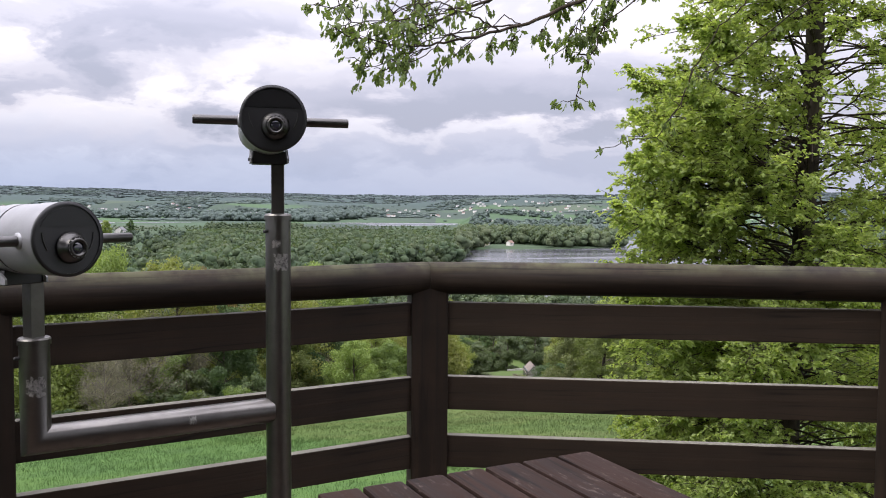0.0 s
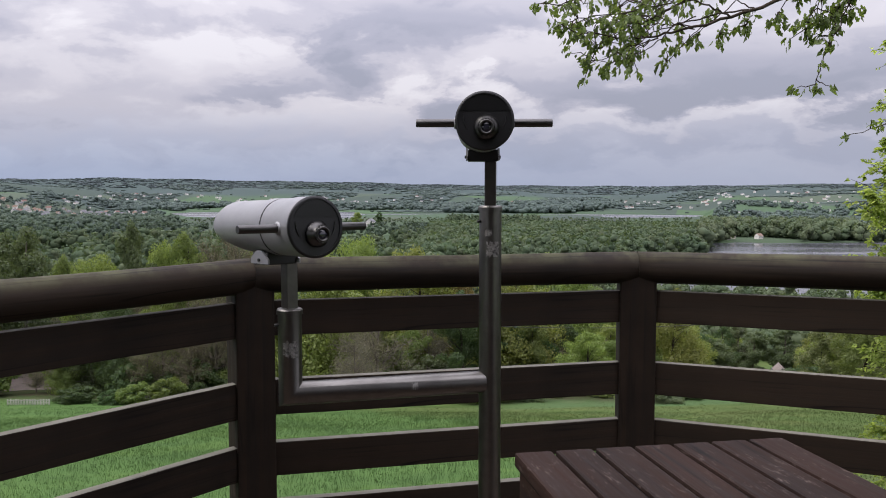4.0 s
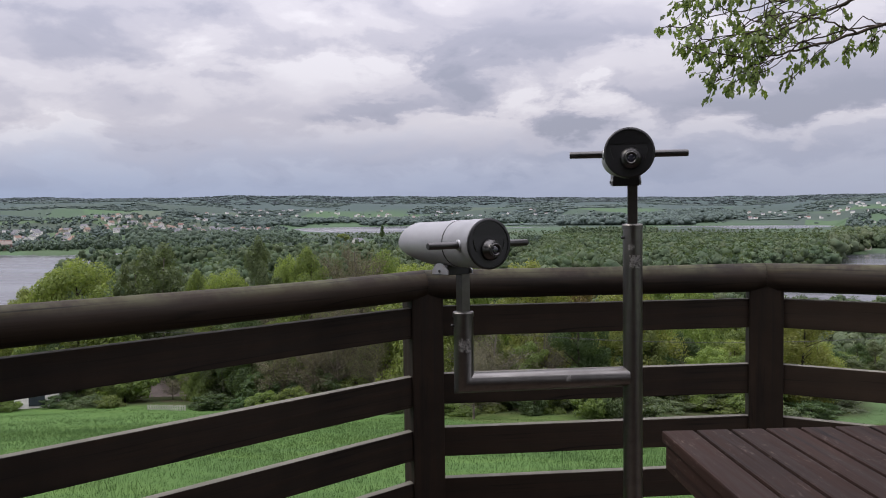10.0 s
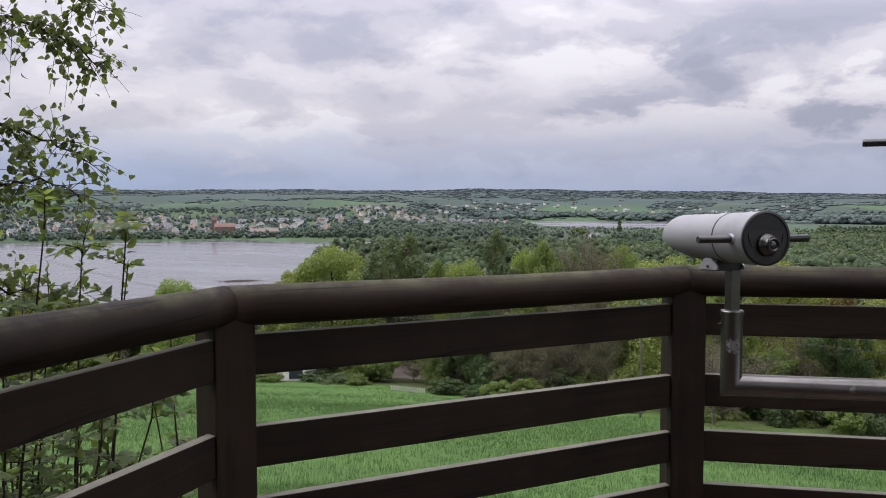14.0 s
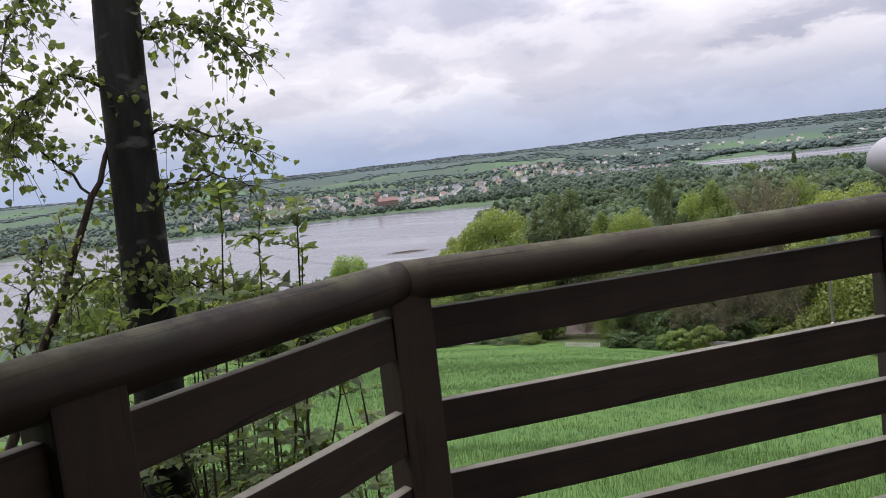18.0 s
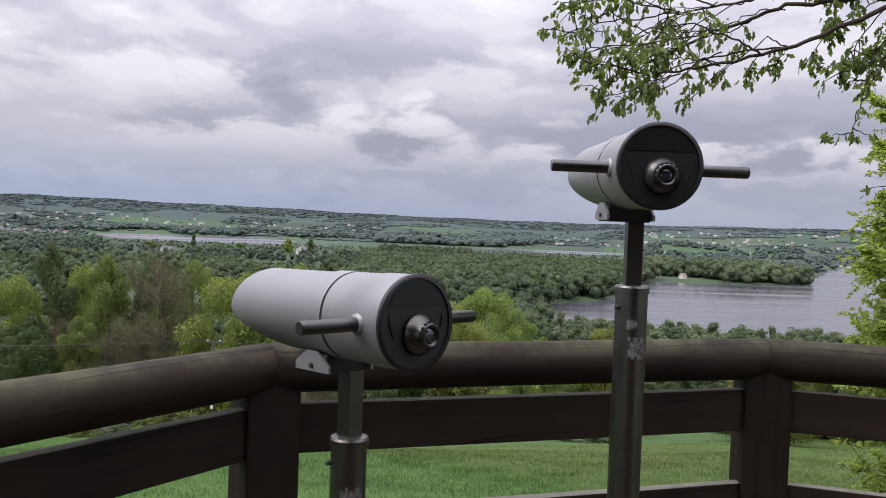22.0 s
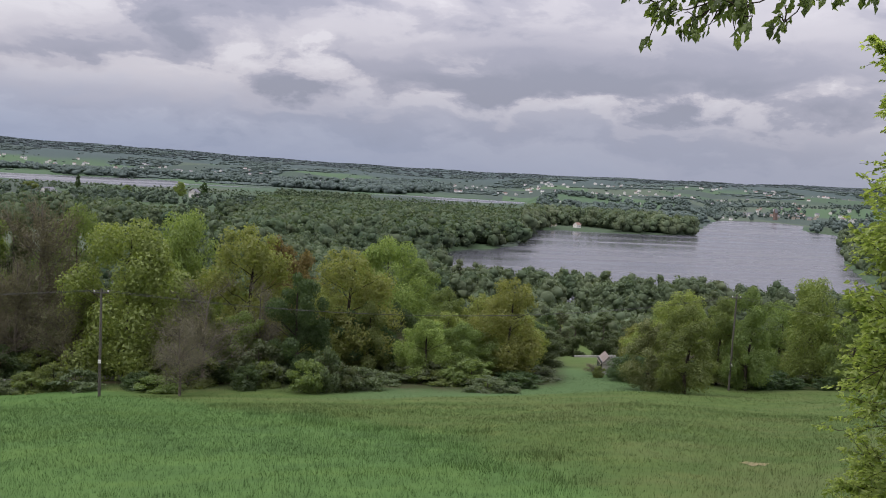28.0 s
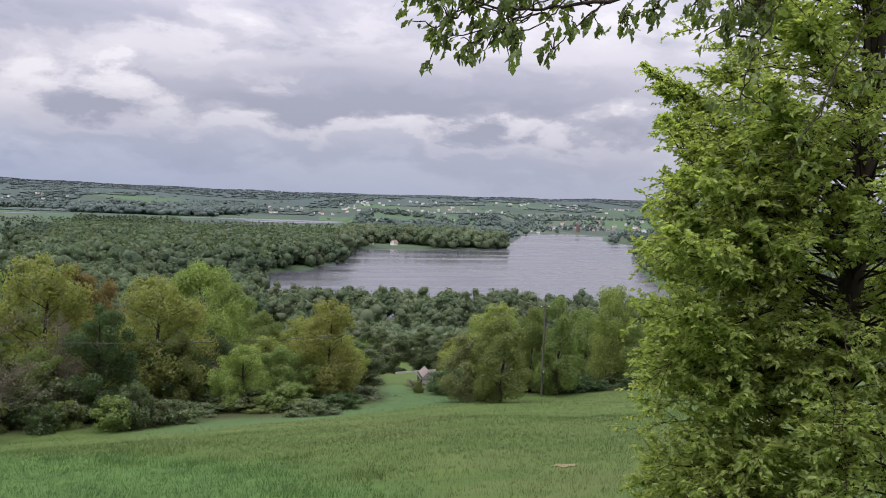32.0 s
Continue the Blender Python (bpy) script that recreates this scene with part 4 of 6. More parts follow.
def limbs_np(rng, h, w, base, r, count, sub=0, droop=0.0):
    """A trunk with limbs and, if wanted, twigs upon them."""
    zz = np.linspace(0, 0.9 * h, 9)
    lean = rng.normal(0, 0.02 * h, 2)
    trunk = np.stack([lean[0] * (zz / h) ** 2 + 0.01 * h * np.sin(zz * 1.3 / h * 6), lean[1] * (zz / h) ** 2, zz], -1)
    out = [tube_np(trunk, r * (1 - 0.85 * zz / (0.9 * h)) + 0.01, 8)]
    tips = []
    for n in range(count):
        f = rng.uniform(0.15, 0.95)
        z0 = base * 0.8 + (0.85 * h - base * 0.8) * f
        az = rng.uniform(0, 2 * np.pi)
        ln = w / 2 * rng.uniform(0.6, 0.95) * (1 - 0.55 * f)
        up = rng.uniform(0.25, 0.9)
        t = np.linspace(0, 1, 5)[:, None]
        d = np.array((math.cos(az), math.sin(az), up))
        p = np.array((np.interp(z0, zz, trunk[:, 0]), np.interp(z0, zz, trunk[:, 1]), z0)) + t * d * ln + t**2 * np.array((0, 0, -droop * ln)) + rng.normal(0, 0.02 * ln, (5, 3)) * t
        out.append(tube_np(p, np.linspace(r * 0.35 * (1 - 0.6 * f), 0.012, 5), 5))
        for q in range(sub):
            k = rng.integers(1, 5)
            dd = unit(d / np.linalg.norm(d) + rng.normal(0, 0.55, 3) + (0, 0, 0.2))
            l2 = ln * rng.uniform(0.25, 0.55)
            pp = p[k] + np.linspace(0, 1, 3)[:, None] * dd * l2 + rng.normal(0, 0.03 * l2, (3, 3)) * np.array([[0], [1], [1]])
            out.append(tube_np(pp, np.linspace(0.03, 0.008, 3), 3))
            tips.append((pp[1], dd))
            tips.append((pp[2], dd))
    return join_np(out), tips


def tree(name, rng, w, h, base, n, size, leaf_mat, label, lobes=16, bark=BARK, ragged=0.25, limbs=10, bare=False):
    ob = thing(name, (0, 0, -300), label, "tree", "trees below the meadow")
    (v, f), tips = limbs_np(rng, h, w, base, h * 0.016 + 0.03, limbs, 16 if bare else 0)
    part_np("trunk", v, f, bark, ob, "", True)
    if bare:
        tp, td = np.array([p for p, _ in tips]), np.array([d for _, d in tips])
        pick = rng.integers(0, len(tp), n)
        U = unit(td[pick] + rng.normal(0, 0.6, (n, 3)))
        P = tp[pick] + rng.normal(0, 0.03 * w, (n, 3))
        v, f = leaves_np(P, U, rng.normal(size=(n, 3)), size * rng.uniform(0.6, 1.4, n), size * 0.28)
    else:
        v, f = crown_np(rng, w, h, base, n, size, lobes, 1.0, ragged)
    part_np("crown", v, f, leaf_mat, ob)
    return ob


KINDS = {}


def kinds(key, *trees):
    KINDS[key] = list(trees)


def rg(n):
    return np.random.default_rng(n)


def crop(key, name, leaf, label, shapes, **kw):
    """Several tree patterns of one kind: seed, width, foot of the foliage, leaf clumps, lobes, raggedness."""
    kinds(key, *[tree(name, rg(sd), w, 10, base, int(n * 2.4), 0.165, leaf, label, lobes, ragged=rag, **kw) for sd, w, base, n, lobes, rag in shapes])


crop("lime", "broadleaf_tree", L_LIME, "fresh yellow-green broadleaf tree in spring leaf", [(1, 9.5, 0, 15000, 46, 0.32), (2, 9, 0, 14000, 38, 0.36)])
crop("ochre", "budding_tree", L_OCHRE, "broadleaf tree with thin ochre-tinted young leaves", [(3, 8, 0.2, 10500, 44, 0.5), (4, 7, 0.3, 9500, 36, 0.55)])
crop("dark", "dark_tree", L_DARK, "dense dark green round-crowned tree", [(5, 9, 0, 13500, 40, 0.22), (6, 7, 0, 12000, 32, 0.28)])
crop("green", "green_tree", L_GREEN, "mid-green broadleaf tree in young leaf", [(7, 8, 0, 12500, 40, 0.36), (8, 7, 0.1, 11000, 32, 0.48), (9, 9, 0, 13500, 44, 0.36)])
crop("copper", "copper_tree", L_ORANGE, "young broadleaf tree with copper-tinted new leaves", [(21, 7, 0.4, 8000, 36, 0.5)])
crop("birch", "birch_tree", L_SILVER, "slender birch with pale stems and fine leaves", [(10, 5.5, 0, 9500, 34, 0.55), (11, 6.5, 0, 10500, 38, 0.55)], bark=GREYBARK)
kinds("pale", tree("blossoming_bush", rg(22), 7.5, 10, 0.3, 15000, 0.2, L_PALE, "pale blossoming bush at the edge of the wood", 34, ragged=0.5))
kinds("brown", tree("late_tree", rg(12), 8.5, 10, 1.0, 9000, 0.2, L_BROWN, "still half-bare brown-twigged tree", bark=GREYBARK, limbs=34, bare=True))
kinds("pink", tree("blossoming_tree", rg(13), 9, 10, 0.8, 9000, 0.2, L_PINK, "half-bare tree with pinkish-grey twigs", bark=GREYBARK, limbs=34, bare=True))
kinds("bush", tree("bush", rg(14), 15, 10, 0.0, 8000, 0.55, L_GREEN, "leafy green hedge bush", 44, ragged=0.6),
      tree("bush", rg(15), 13, 10, 0.0, 7000, 0.55, L_DARK, "dark leafy hedge bush", 36, ragged=0.55),
      tree("bush", rg(16), 14, 10, 0.0, 7000, 0.50, L_SILVER, "loose grey-green hedge bush", 40, ragged=0.7))

rp = random.Random(5)
# bearing, distance, elevation of the top, width in metres, kind
BELT_TALL = [
    (-12.3, 72, -1.7, 8.5, "brown"), (-10.2, 86, -2.8, 8, "green"), (-7.2, 66, -3.6, 11, "lime"), (-3.7, 78, -2.9, 9, "lime"), (0.5, 72, -3.6, 9.5, "ochre"),
    (4.3, 82, -5.2, 5.0, "copper"), (2.6, 82, -4.3, 6, "copper"), (7.3, 70, -5.0, 9.0, "ochre"), (10.0, 85, -4.1, 9.5, "lime"), (12.3, 95, -5.5, 9, "green"),
    (3.9, 64, -6.9, 6.2, "dark"), (-2.4, 62, -7.4, 7.5, "pink"), (12.9, 66, -9.5, 5.4, "lime"), (15.6, 68, -9.7, 5.4, "green"), (18.6, 70, -6.4, 6.8, "ochre"),
    (10.7, 69, -11.2, 1.8, "dark"), (10.5, 76, -8.6, 2.6, "dark"), (14.2, 80, -7.4, 6.5, "green"), (16.6, 82, -7.7, 6, "ochre"), (20.3, 86, -9.4, 4, "dark"),
]
BELT_EAST = [
    (28.2, 68, -8.4, 4.6, "pale"), (30.7, 65, -7.3, 6.4, "green"), (29.6, 70, -8.2, 4.5, "green"), (32.7, 78, -6.5, 5.5, "green"), (34.5, 76, -5.8, 6.4, "green"),
    (38.1, 85, -4.8, 7, "lime"), (36.4, 90, -6.6, 7, "green"), (40.7, 80, -5.3, 6.5, "green"), (43.5, 86, -5, 8, "lime"), (48, 95, -4.4, 10, "green"), (54, 100, -3, 11, "green"),
    (27.3, 74, -11.1, 4.4, "dark"), (26.6, 76, -11.9, 3.0, "dark"), (24.6, 78, -12.9, 2.4, "brown"), (25.0, 75, -13.7, 1.4, "green"),
]
BELT_WEST = [
    (-15.3, 78, -2.5, 7.5, "green"), (-13.8, 84, -3.2, 6, "birch"), (-16.8, 84, -3.0, 6, "lime"), (-18.5, 80, -1.5, 5.2, "birch"), (-20.7, 82, -3.8, 7.5, "lime"),
    (-22.6, 92, -3.8, 6, "green"), (-24.9, 86, -1.95, 8.0, "birch"), (-26.6, 90, -3.0, 6, "birch"), (-30.0, 88, -2.8, 12.5, "lime"), (-32.8, 92, -4.4, 8, "lime"),
    (-40.4, 84, -4.8, 7.5, "lime"), (-47.4, 90, -5.6, 8, "lime"), (-43.5, 92, -6.4, 8, "green"), (-52, 92, -4.0, 10, "lime"), (-57, 92, -4, 10, "green"),
]
BELT_INNER = [
    (-13.5, 70, -5.6, 6, "brown"), (-16.8, 72, -6.4, 6, "green"), (-19.2, 74, -6.9, 6, "dark"), (-21.2, 76, -8.0, 5, "birch"), (-22.4, 77, -8.5, 5, "green"),
    (-28.4, 82, -8.3, 6, "green"), (-30.2, 84, -8.9, 6, "dark"), (-35.5, 88, -8.4, 7, "green"), (-14.6, 73, -6.8, 6, "brown"), (-17.4, 76, -6.0, 6, "brown"),
    (-20.0, 80, -6.5, 6.5, "dark"), (-21.8, 82, -7.0, 6, "brown"), (-24.0, 104, -7.2, 7, "green"), (-22.6, 102, -6.6, 7, "birch"), (-25.6, 106, -7.4, 7, "dark"),
    (-27.2, 84, -7.4, 6, "green"), (-31.6, 86, -8.0, 6, "dark"), (-33.2, 88, -8.2, 7, "green"), (-34.8, 84, -9.6, 5.5, "brown"), (-37, 90, -8.2, 7, "dark"), (-40, 90, -8.4, 7, "green"),
]
BELT_FOOT = [
    (-43, 92, -8, 8, "dark"), (-10.9, 68, -8.4, 5, "brown"), (-9.4, 70, -7.5, 5, "brown"), (-5.0, 68, -8.4, 6, "lime"), (1.4, 68, -7.6, 5, "pink"), (5.6, 68, -7.8, 5, "ochre"),
    (8.8, 68, -8.6, 5, "green"), (14.4, 72, -9.0, 5, "ochre"), (17.6, 74, -9.2, 5, "lime"), (19.6, 75, -8.8, 5, "ochre"), (-22.7, 76, -10.3, 2.8, "green"), (-24.4, 79, -10.9, 2.6, "brown"),
    (-21.3, 77, -9.6, 2.4, "lime"), (-20.2, 78, -7.3, 4.6, "birch"), (-18.6, 77, -8.0, 4.4, "birch"), (-27.6, 79, -9.8, 3.6, "green"), (-17.8, 70, -9.4, 5, "brown"), (-15.0, 68, -9.0, 5, "brown"),
]
BELT = BELT_TALL + BELT_EAST + BELT_WEST + BELT_INNER + BELT_FOOT
HEDGE_E = [(-14.5, -12.6), (-12.6, -12.8), (-11.4, -12.4), (-10.2, -12.6), (-6.4, -13.4), (-5.2, -13.6), (0.6, -13.0), (2.0, -12.1), (4.9, -11.9), (5.9, -11.5), (7.2, -12.2), (8.2, -13.0),
           (17.4, -14.2), (19.4, -14.1), (37.2, -11.2), (39.4, -10.6), (41.6, -10.2), (44, -9.8), (47, -9.4),
           (-16.4, -11.6), (-18.2, -11.6), (-20.0, -11.8), (-22.0, -11.4), (-28.2, -11.3), (-29.6, -11.1), (-31.2, -11.3), (-34.4, -11.0), (-36.6, -10.9), (-39, -10.7), (-41.5, -10.4), (-44.5, -10.2), (-48, -9.8), (-52, -9.4)]


def plant(b, d, elev, w, kind):
    src = KINDS[kind][rp.randrange(len(KINDS[kind]))]
    p = ground_at(b, d)
    h = max(1.2, 1.43 + (d - float(ahead(b))) * math.tan(radians(elev)) - p.z)
    w0 = {"lime": 9.2, "ochre": 7.5, "dark": 8, "green": 8, "birch": 6, "brown": 8.5, "pink": 9, "bush": 14, "copper": 7, "pale": 7.5}[kind]
    m = Matrix.Translation(p - Vector((0, 0, 0.15))) @ pose(0, 0, 0, 0, 0, rp.uniform(0, 360)) @ Matrix.Diagonal((w / w0, w / w0, h / 10, 1))
    return copy_thing(src, m)


for row in BELT:
    plant(*row)
for n in range(150):      # brushwood and young trees inside the wood
    b = -56 + 108 * (n + rp.random()) / 150
    if 21.0 < b < 27 or -26.6 < b < -21.4:
        continue
    d = float(np.interp(b, EDGE_B, EDGE_D)) + rp.uniform(10, 30)
    kind = rp.choice(["brown", "green", "dark", "ochre", "green", "brown", "birch"])
    plant(b, d, float(np.interp(b, [-58, -30, -12, 5, 20, 30, 56], [-7.2, -8.2, -9.0, -9.2, -10.2, -9.6, -7])) + rp.uniform(-0.8, 0.8), rp.uniform(4, 6.5), kind)
for n in range(60):       # undergrowth that closes the wood's foot
    b = -58 + 114 * (n + rp.random()) / 60
    if 21.5 < b < 26.5 or -26.6 < b < -21.4:
        continue
    d = float(np.interp(b, EDGE_B, EDGE_D)) + rp.uniform(5, 12)
    plant(b, d, float(np.interp(b, [-58, -30, -12, 5, 20, 30, 56], [-8.5, -9.6, -12.0, -12.4, -13.0, -11.6, -8])) + rp.uniform(-0.8, 0.8), rp.uniform(4.5, 7), "bush")
for b, e in HEDGE_E:
    d = float(np.interp(b, EDGE_B, EDGE_D)) + rp.uniform(1.5, 4)
    plant(b, d, e + rp.uniform(-0.9, -0.1), rp.uniform(2.8, 4.6), "bush")
# the lone half-bare shrub at the meadow's edge
plant(-3.8, 56.5, -10.2, 4.6, "pink")
# looser trees down the slope behind the belt
for b, d, e, w, k in ((21.3, 146, -8.8, 7, "dark"), (22.2, 158, -8.6, 7, "birch"), (23.2, 154, -8.9, 7.5, "birch"), (25.1, 156, -8.4, 9, "birch"), (26.7, 152, -8.7, 7.5, "birch"), (28.4, 140, -8.6, 8, "green"), (20.6, 120, -9.4, 5, "green"), (28.6, 108, -9.6, 6, "green"),
                     (-10.3, 1560, -1.12, 9, "dark"), (-4.1, 1480, -1.25, 26, "lime"), (-2.6, 1500, -1.22, 17, "dark"), (-7.4, 1500, -1.62, 24, "green"), (-13.0, 1520, -1.66, 28, "green")):
    plant(b, d, e, w, k)
for n in range(46):
    b = rp.uniform(-60, 55)
    d = rp.uniform(105, 250)
    z = float(land(*polar(b, d)))
    h = rp.uniform(8, 13)
    e = math.degrees(math.atan2(z + h - 1.42, d))
    if 20.5 < b < 28 and d < 165:
        continue
    plant(b, d, min(e, -5.2), rp.uniform(7, 10), rp.choice(["green", "green", "lime", "dark", "ochre"]))
for lst in KINDS.values():      # the patterns themselves are planted too, deep in the wood
    for ob in lst:
        b, d = rp.uniform(-30, 12), rp.uniform(115, 190)
        ob.matrix_world = Matrix.Translation(ground_at(b, d)) @ pose(0, 0, 0, 0, 0, rp.uniform(0, 360))


# ---------- far woods: one sheet of small trees for each stretch ----------
GOLD = (1 + 5 ** 0.5) / 2
ICO_V = np.array([(-1, GOLD, 0), (1, GOLD, 0), (-1, -GOLD, 0), (1, -GOLD, 0), (0, -1, GOLD), (0, 1, GOLD), (0, -1, -GOLD), (0, 1, -GOLD), (GOLD, 0, -1), (GOLD, 0, 1), (-GOLD, 0, -1), (-GOLD, 0, 1)]) / math.hypot(1, GOLD)
ICO_F = np.array([(0, 11, 5), (0, 5, 1), (0, 1, 7), (0, 7, 10), (0, 10, 11), (1, 5, 9), (5, 11, 4), (11, 10, 2), (10, 7, 6), (7, 1, 8), (3, 9, 4), (3, 4, 2), (3, 2, 6), (3, 6, 8), (3, 8, 9), (4, 9, 5), (2, 4, 11), (6, 2, 10), (8, 6, 7), (9, 8, 1)])


def woods(name, rng, b, r, h, clumps, size, mat_leaf, label, broad=1.0, lobes=6, stems=False, rough=1.0):
    """Small trees at bearings b and distances r: each crown is a heap of uneven lobes with loose leaf clumps over them."""
    x, y = r * np.sin(np.radians(b)), r * np.cos(np.radians(b))
    z = land(x, y)
    keep = (z > LAKE + 0.6)
    x, y, z, h = x[keep], y[keep], z[keep], h[keep]
    n = len(x)
    w = h * rng.uniform(0.26, 0.46, n) * broad
    foot = 0.30 if stems else 0.12
    t = (np.arange(lobes) + rng.uniform(0.0, 0.9, (n, lobes))) / lobes * (0.2 if lobes == 1 else 1.0)
    az = rng.uniform(0, 6.28, (n, lobes))
    spread = np.sin(np.pi * np.clip(0.18 + 0.82 * t, 0, 1)) * rng.uniform(0.25, 0.75, (n, lobes)) * w[:, None]
    spread[:, -1] *= 0.25
    lr = w[:, None] * rng.uniform(0.42, 0.66, (n, lobes)) * (1.12 - 0.45 * t)
    lc = np.stack([x[:, None] + np.cos(az) * spread, y[:, None] + np.sin(az) * spread, z[:, None] + h[:, None] * (foot + 0.08 + (0.80 - foot) * t)], -1)
    V0 = (lc[:, :, None] + ICO_V * rng.uniform(1 - 0.34 * rough, 1 + 0.22 * rough, (n, lobes, 12, 1)) * np.stack([lr, lr, np.minimum(lr * 0.92, h[:, None] * 0.36)], -1)[:, :, None]).reshape(-1, 3)
    F0 = (ICO_F[None] + (np.arange(n * lobes) * 12)[:, None, None]).reshape(-1, 3)
    pick = rng.integers(0, lobes, (n, clumps))
    row = np.arange(n)[:, None]
    d = unit(rng.normal(size=(n, clumps, 3)) + (0, 0, 0.3))
    P = (lc[row, pick] + d * lr[row, pick][:, :, None] * rng.uniform(0.75, 1.30, (n, clumps, 1))).reshape(-1, 3)
    N = unit(d + rng.normal(0, 0.55, d.shape)).reshape(-1, 3)
    U = unit(np.cross(N, rng.normal(size=N.shape)))
    S = np.cross(U, N)
    s = size * rng.uniform(0.6, 1.5, (len(N), 1))
    V2 = np.stack([P - U * s * 0.45 - S * s * 0.5, P - U * s * 0.3 + S * s * 0.5, P + U * s * 0.65], 1).reshape(-1, 3)
    F2 = np.arange(len(V2)).reshape(-1, 3) + len(V0)
    ob = new(name, mesh_np(name, np.concatenate([V0, V2]), np.concatenate([F0, F2]), [mat_leaf], True))
    tagged(ob, label, "woods", kind="stuff")
    if stems:
        a = np.arange(5) * 2 * np.pi / 5
        ring = np.stack([np.cos(a), np.sin(a), 0 * a], -1)
        o = np.stack([x, y, z - 0.4], -1)[:, None]
        top = o + np.stack([rng.normal(0, 0.3, n), rng.normal(0, 0.3, n), h * 0.72], -1)[:, None]
        sv = np.concatenate([o + ring * (h * 0.014)[:, None, None], top + ring * (h * 0.007)[:, None, None]], 1).reshape(-1, 3)
        q = np.array([(c, (c + 1) % 5, 5 + (c + 1) % 5, 5 + c) for c in range(5)])
        tagged(new("wood_stems", mesh_np("wood_stems", sv, (q[None] + (np.arange(n) * 10)[:, None, None]).reshape(-1, 4), [BARK], True)), "dark straight stems of the shore trees", "tree trunks", kind="stuff")
    return ob


def scatter(rng, n, b0, b1, r0, r1, patch=None, scale=0.004):
    b, r = rng.uniform(b0, b1, n), np.sqrt(rng.uniform(r0**2, r1**2, n))
    x, y = r * np.sin(np.radians(b)), r * np.cos(np.radians(b))
    if patch is not None:
        g = np.sin(x * scale * 3.1 + 1.3 * np.sin(y * scale * 2.3)) + np.sin(y * scale * 2.7 + 1.7 * np.sin(x * scale * 1.9 + 2))
        k = g > patch
        b, r = b[k], r[k]
    return b, r


def far_leaf(name, cols, tree_swing=1.5):
    """Leaf colours that also change from tree to tree over some tens of metres."""
    m = leafy(name, cols, 0.9, 0.30)
    nt = m.node_tree
    hs = [n for n in nt.nodes if n.bl_idname == "ShaderNodeHueSaturation"][0]
    v = coords(nt, (1, 1, 0.3))
    a, c = noise_of(nt, v, 0.055, 3, 0.6), noise_of(nt, v, 0.012, 2, 0.5)
    link(nt, math1(nt, "ADD", math1(nt, "MULTIPLY_ADD", a, tree_swing, 0.65 - 0.5 * tree_swing), math1(nt, "MULTIPLY_ADD", c, 0.9, -0.10)), hs.inputs["Value"])
    link(nt, math1(nt, "MULTIPLY_ADD", a, -0.16, 0.58), hs.inputs["Hue"])
    return m


W_DARK = far_leaf("alder_wood_leaf", [(0.086, 0.114, 0.064), (0.093, 0.122, 0.068), (0.100, 0.130, 0.072)], 0.9)
W_GREEN = far_leaf("mixed_wood_leaf", [(0.064, 0.092, 0.051), (0.070, 0.100, 0.055), (0.077, 0.108, 0.058), (0.086, 0.112, 0.062)], 0.9)
# distance haze is mixed into these three leaf colours as a blue-grey tint
W_MID = far_leaf("haze_tinted_wood_leaf", [(0.072, 0.102, 0.075), (0.078, 0.109, 0.079), (0.085, 0.116, 0.083)], 0.9)
W_RIDGE = far_leaf("haze_tinted_ridge_leaf", [(0.090, 0.114, 0.122), (0.096, 0.120, 0.127), (0.102, 0.126, 0.131)], 0.4)
W_BLUE = far_leaf("haze_tinted_distant_leaf", [(0.090, 0.121, 0.111), (0.096, 0.128, 0.115), (0.102, 0.135, 0.119)], 0.6)

g = rg(100)


def height(rng, n, a, b2):
    return rng.uniform(a, b2, n)


def under_sight(b, r, h, top=-1.95):
    """Keeps the crowns before the northern lake below the line of sight to its water."""
    room = 1.43 + r * math.tan(radians(top)) + 57.0
    return np.where((b > -17) & (b < 20), np.minimum(h, np.maximum(room, 5)), h)


b, r = scatter(g, 560, 10, 52, 352, 428)
woods("shore_woods", g, b, r, height(g, len(b), 10, 19), 260, 0.9, W_DARK, "row of dark alders along the near lake shore", 0.8, 7, True)
b, r = scatter(g, 240, 12, 36, 250, 350, -0.2, 0.02)
woods("slope_woods", g, b, r, height(g, len(b), 7, 13), 300, 0.8, W_DARK, "grey-green willows above the lake shore", 1.2, 8)
b, r = scatter(g, 700, 38.9, 56, 440, 1480)
woods("shore_woods", g, b, r, height(g, len(b), 11, 18), 80, 1.8, W_DARK, "wooded eastern shore of the lake", 1.5, 5)
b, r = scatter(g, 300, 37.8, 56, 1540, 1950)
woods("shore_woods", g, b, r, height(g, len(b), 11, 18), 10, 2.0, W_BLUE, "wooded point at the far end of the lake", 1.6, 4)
b, r = scatter(g, 480, -62, -8, 250, 460, 0.0, 0.02)
woods("slope_woods", g, b, r, height(g, len(b), 8, 13), 280, 0.8, W_GREEN, "mixed green trees on the lower slope", 1.2, 8)
b, r = scatter(g, 760, -8, 14, 260, 620, -0.9, 0.012)
woods("slope_woods", g, b, r, height(g, len(b), 10, 16), 200, 1.1, W_GREEN, "mixed green trees on the lower slope", 1.25, 6)
b, r = scatter(g, 2300, 1, 19.4, 600, 1640, -1.7, 0.006)
woods("lowland_woods", g, b, r, under_sight(b, r, height(g, len(b), 16, 22)), 90, 2.4, W_GREEN, "broad lowland wood between the lakes", 1.45, 5)
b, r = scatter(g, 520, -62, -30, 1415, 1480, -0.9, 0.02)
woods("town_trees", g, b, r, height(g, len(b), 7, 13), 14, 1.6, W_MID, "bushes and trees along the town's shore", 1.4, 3)
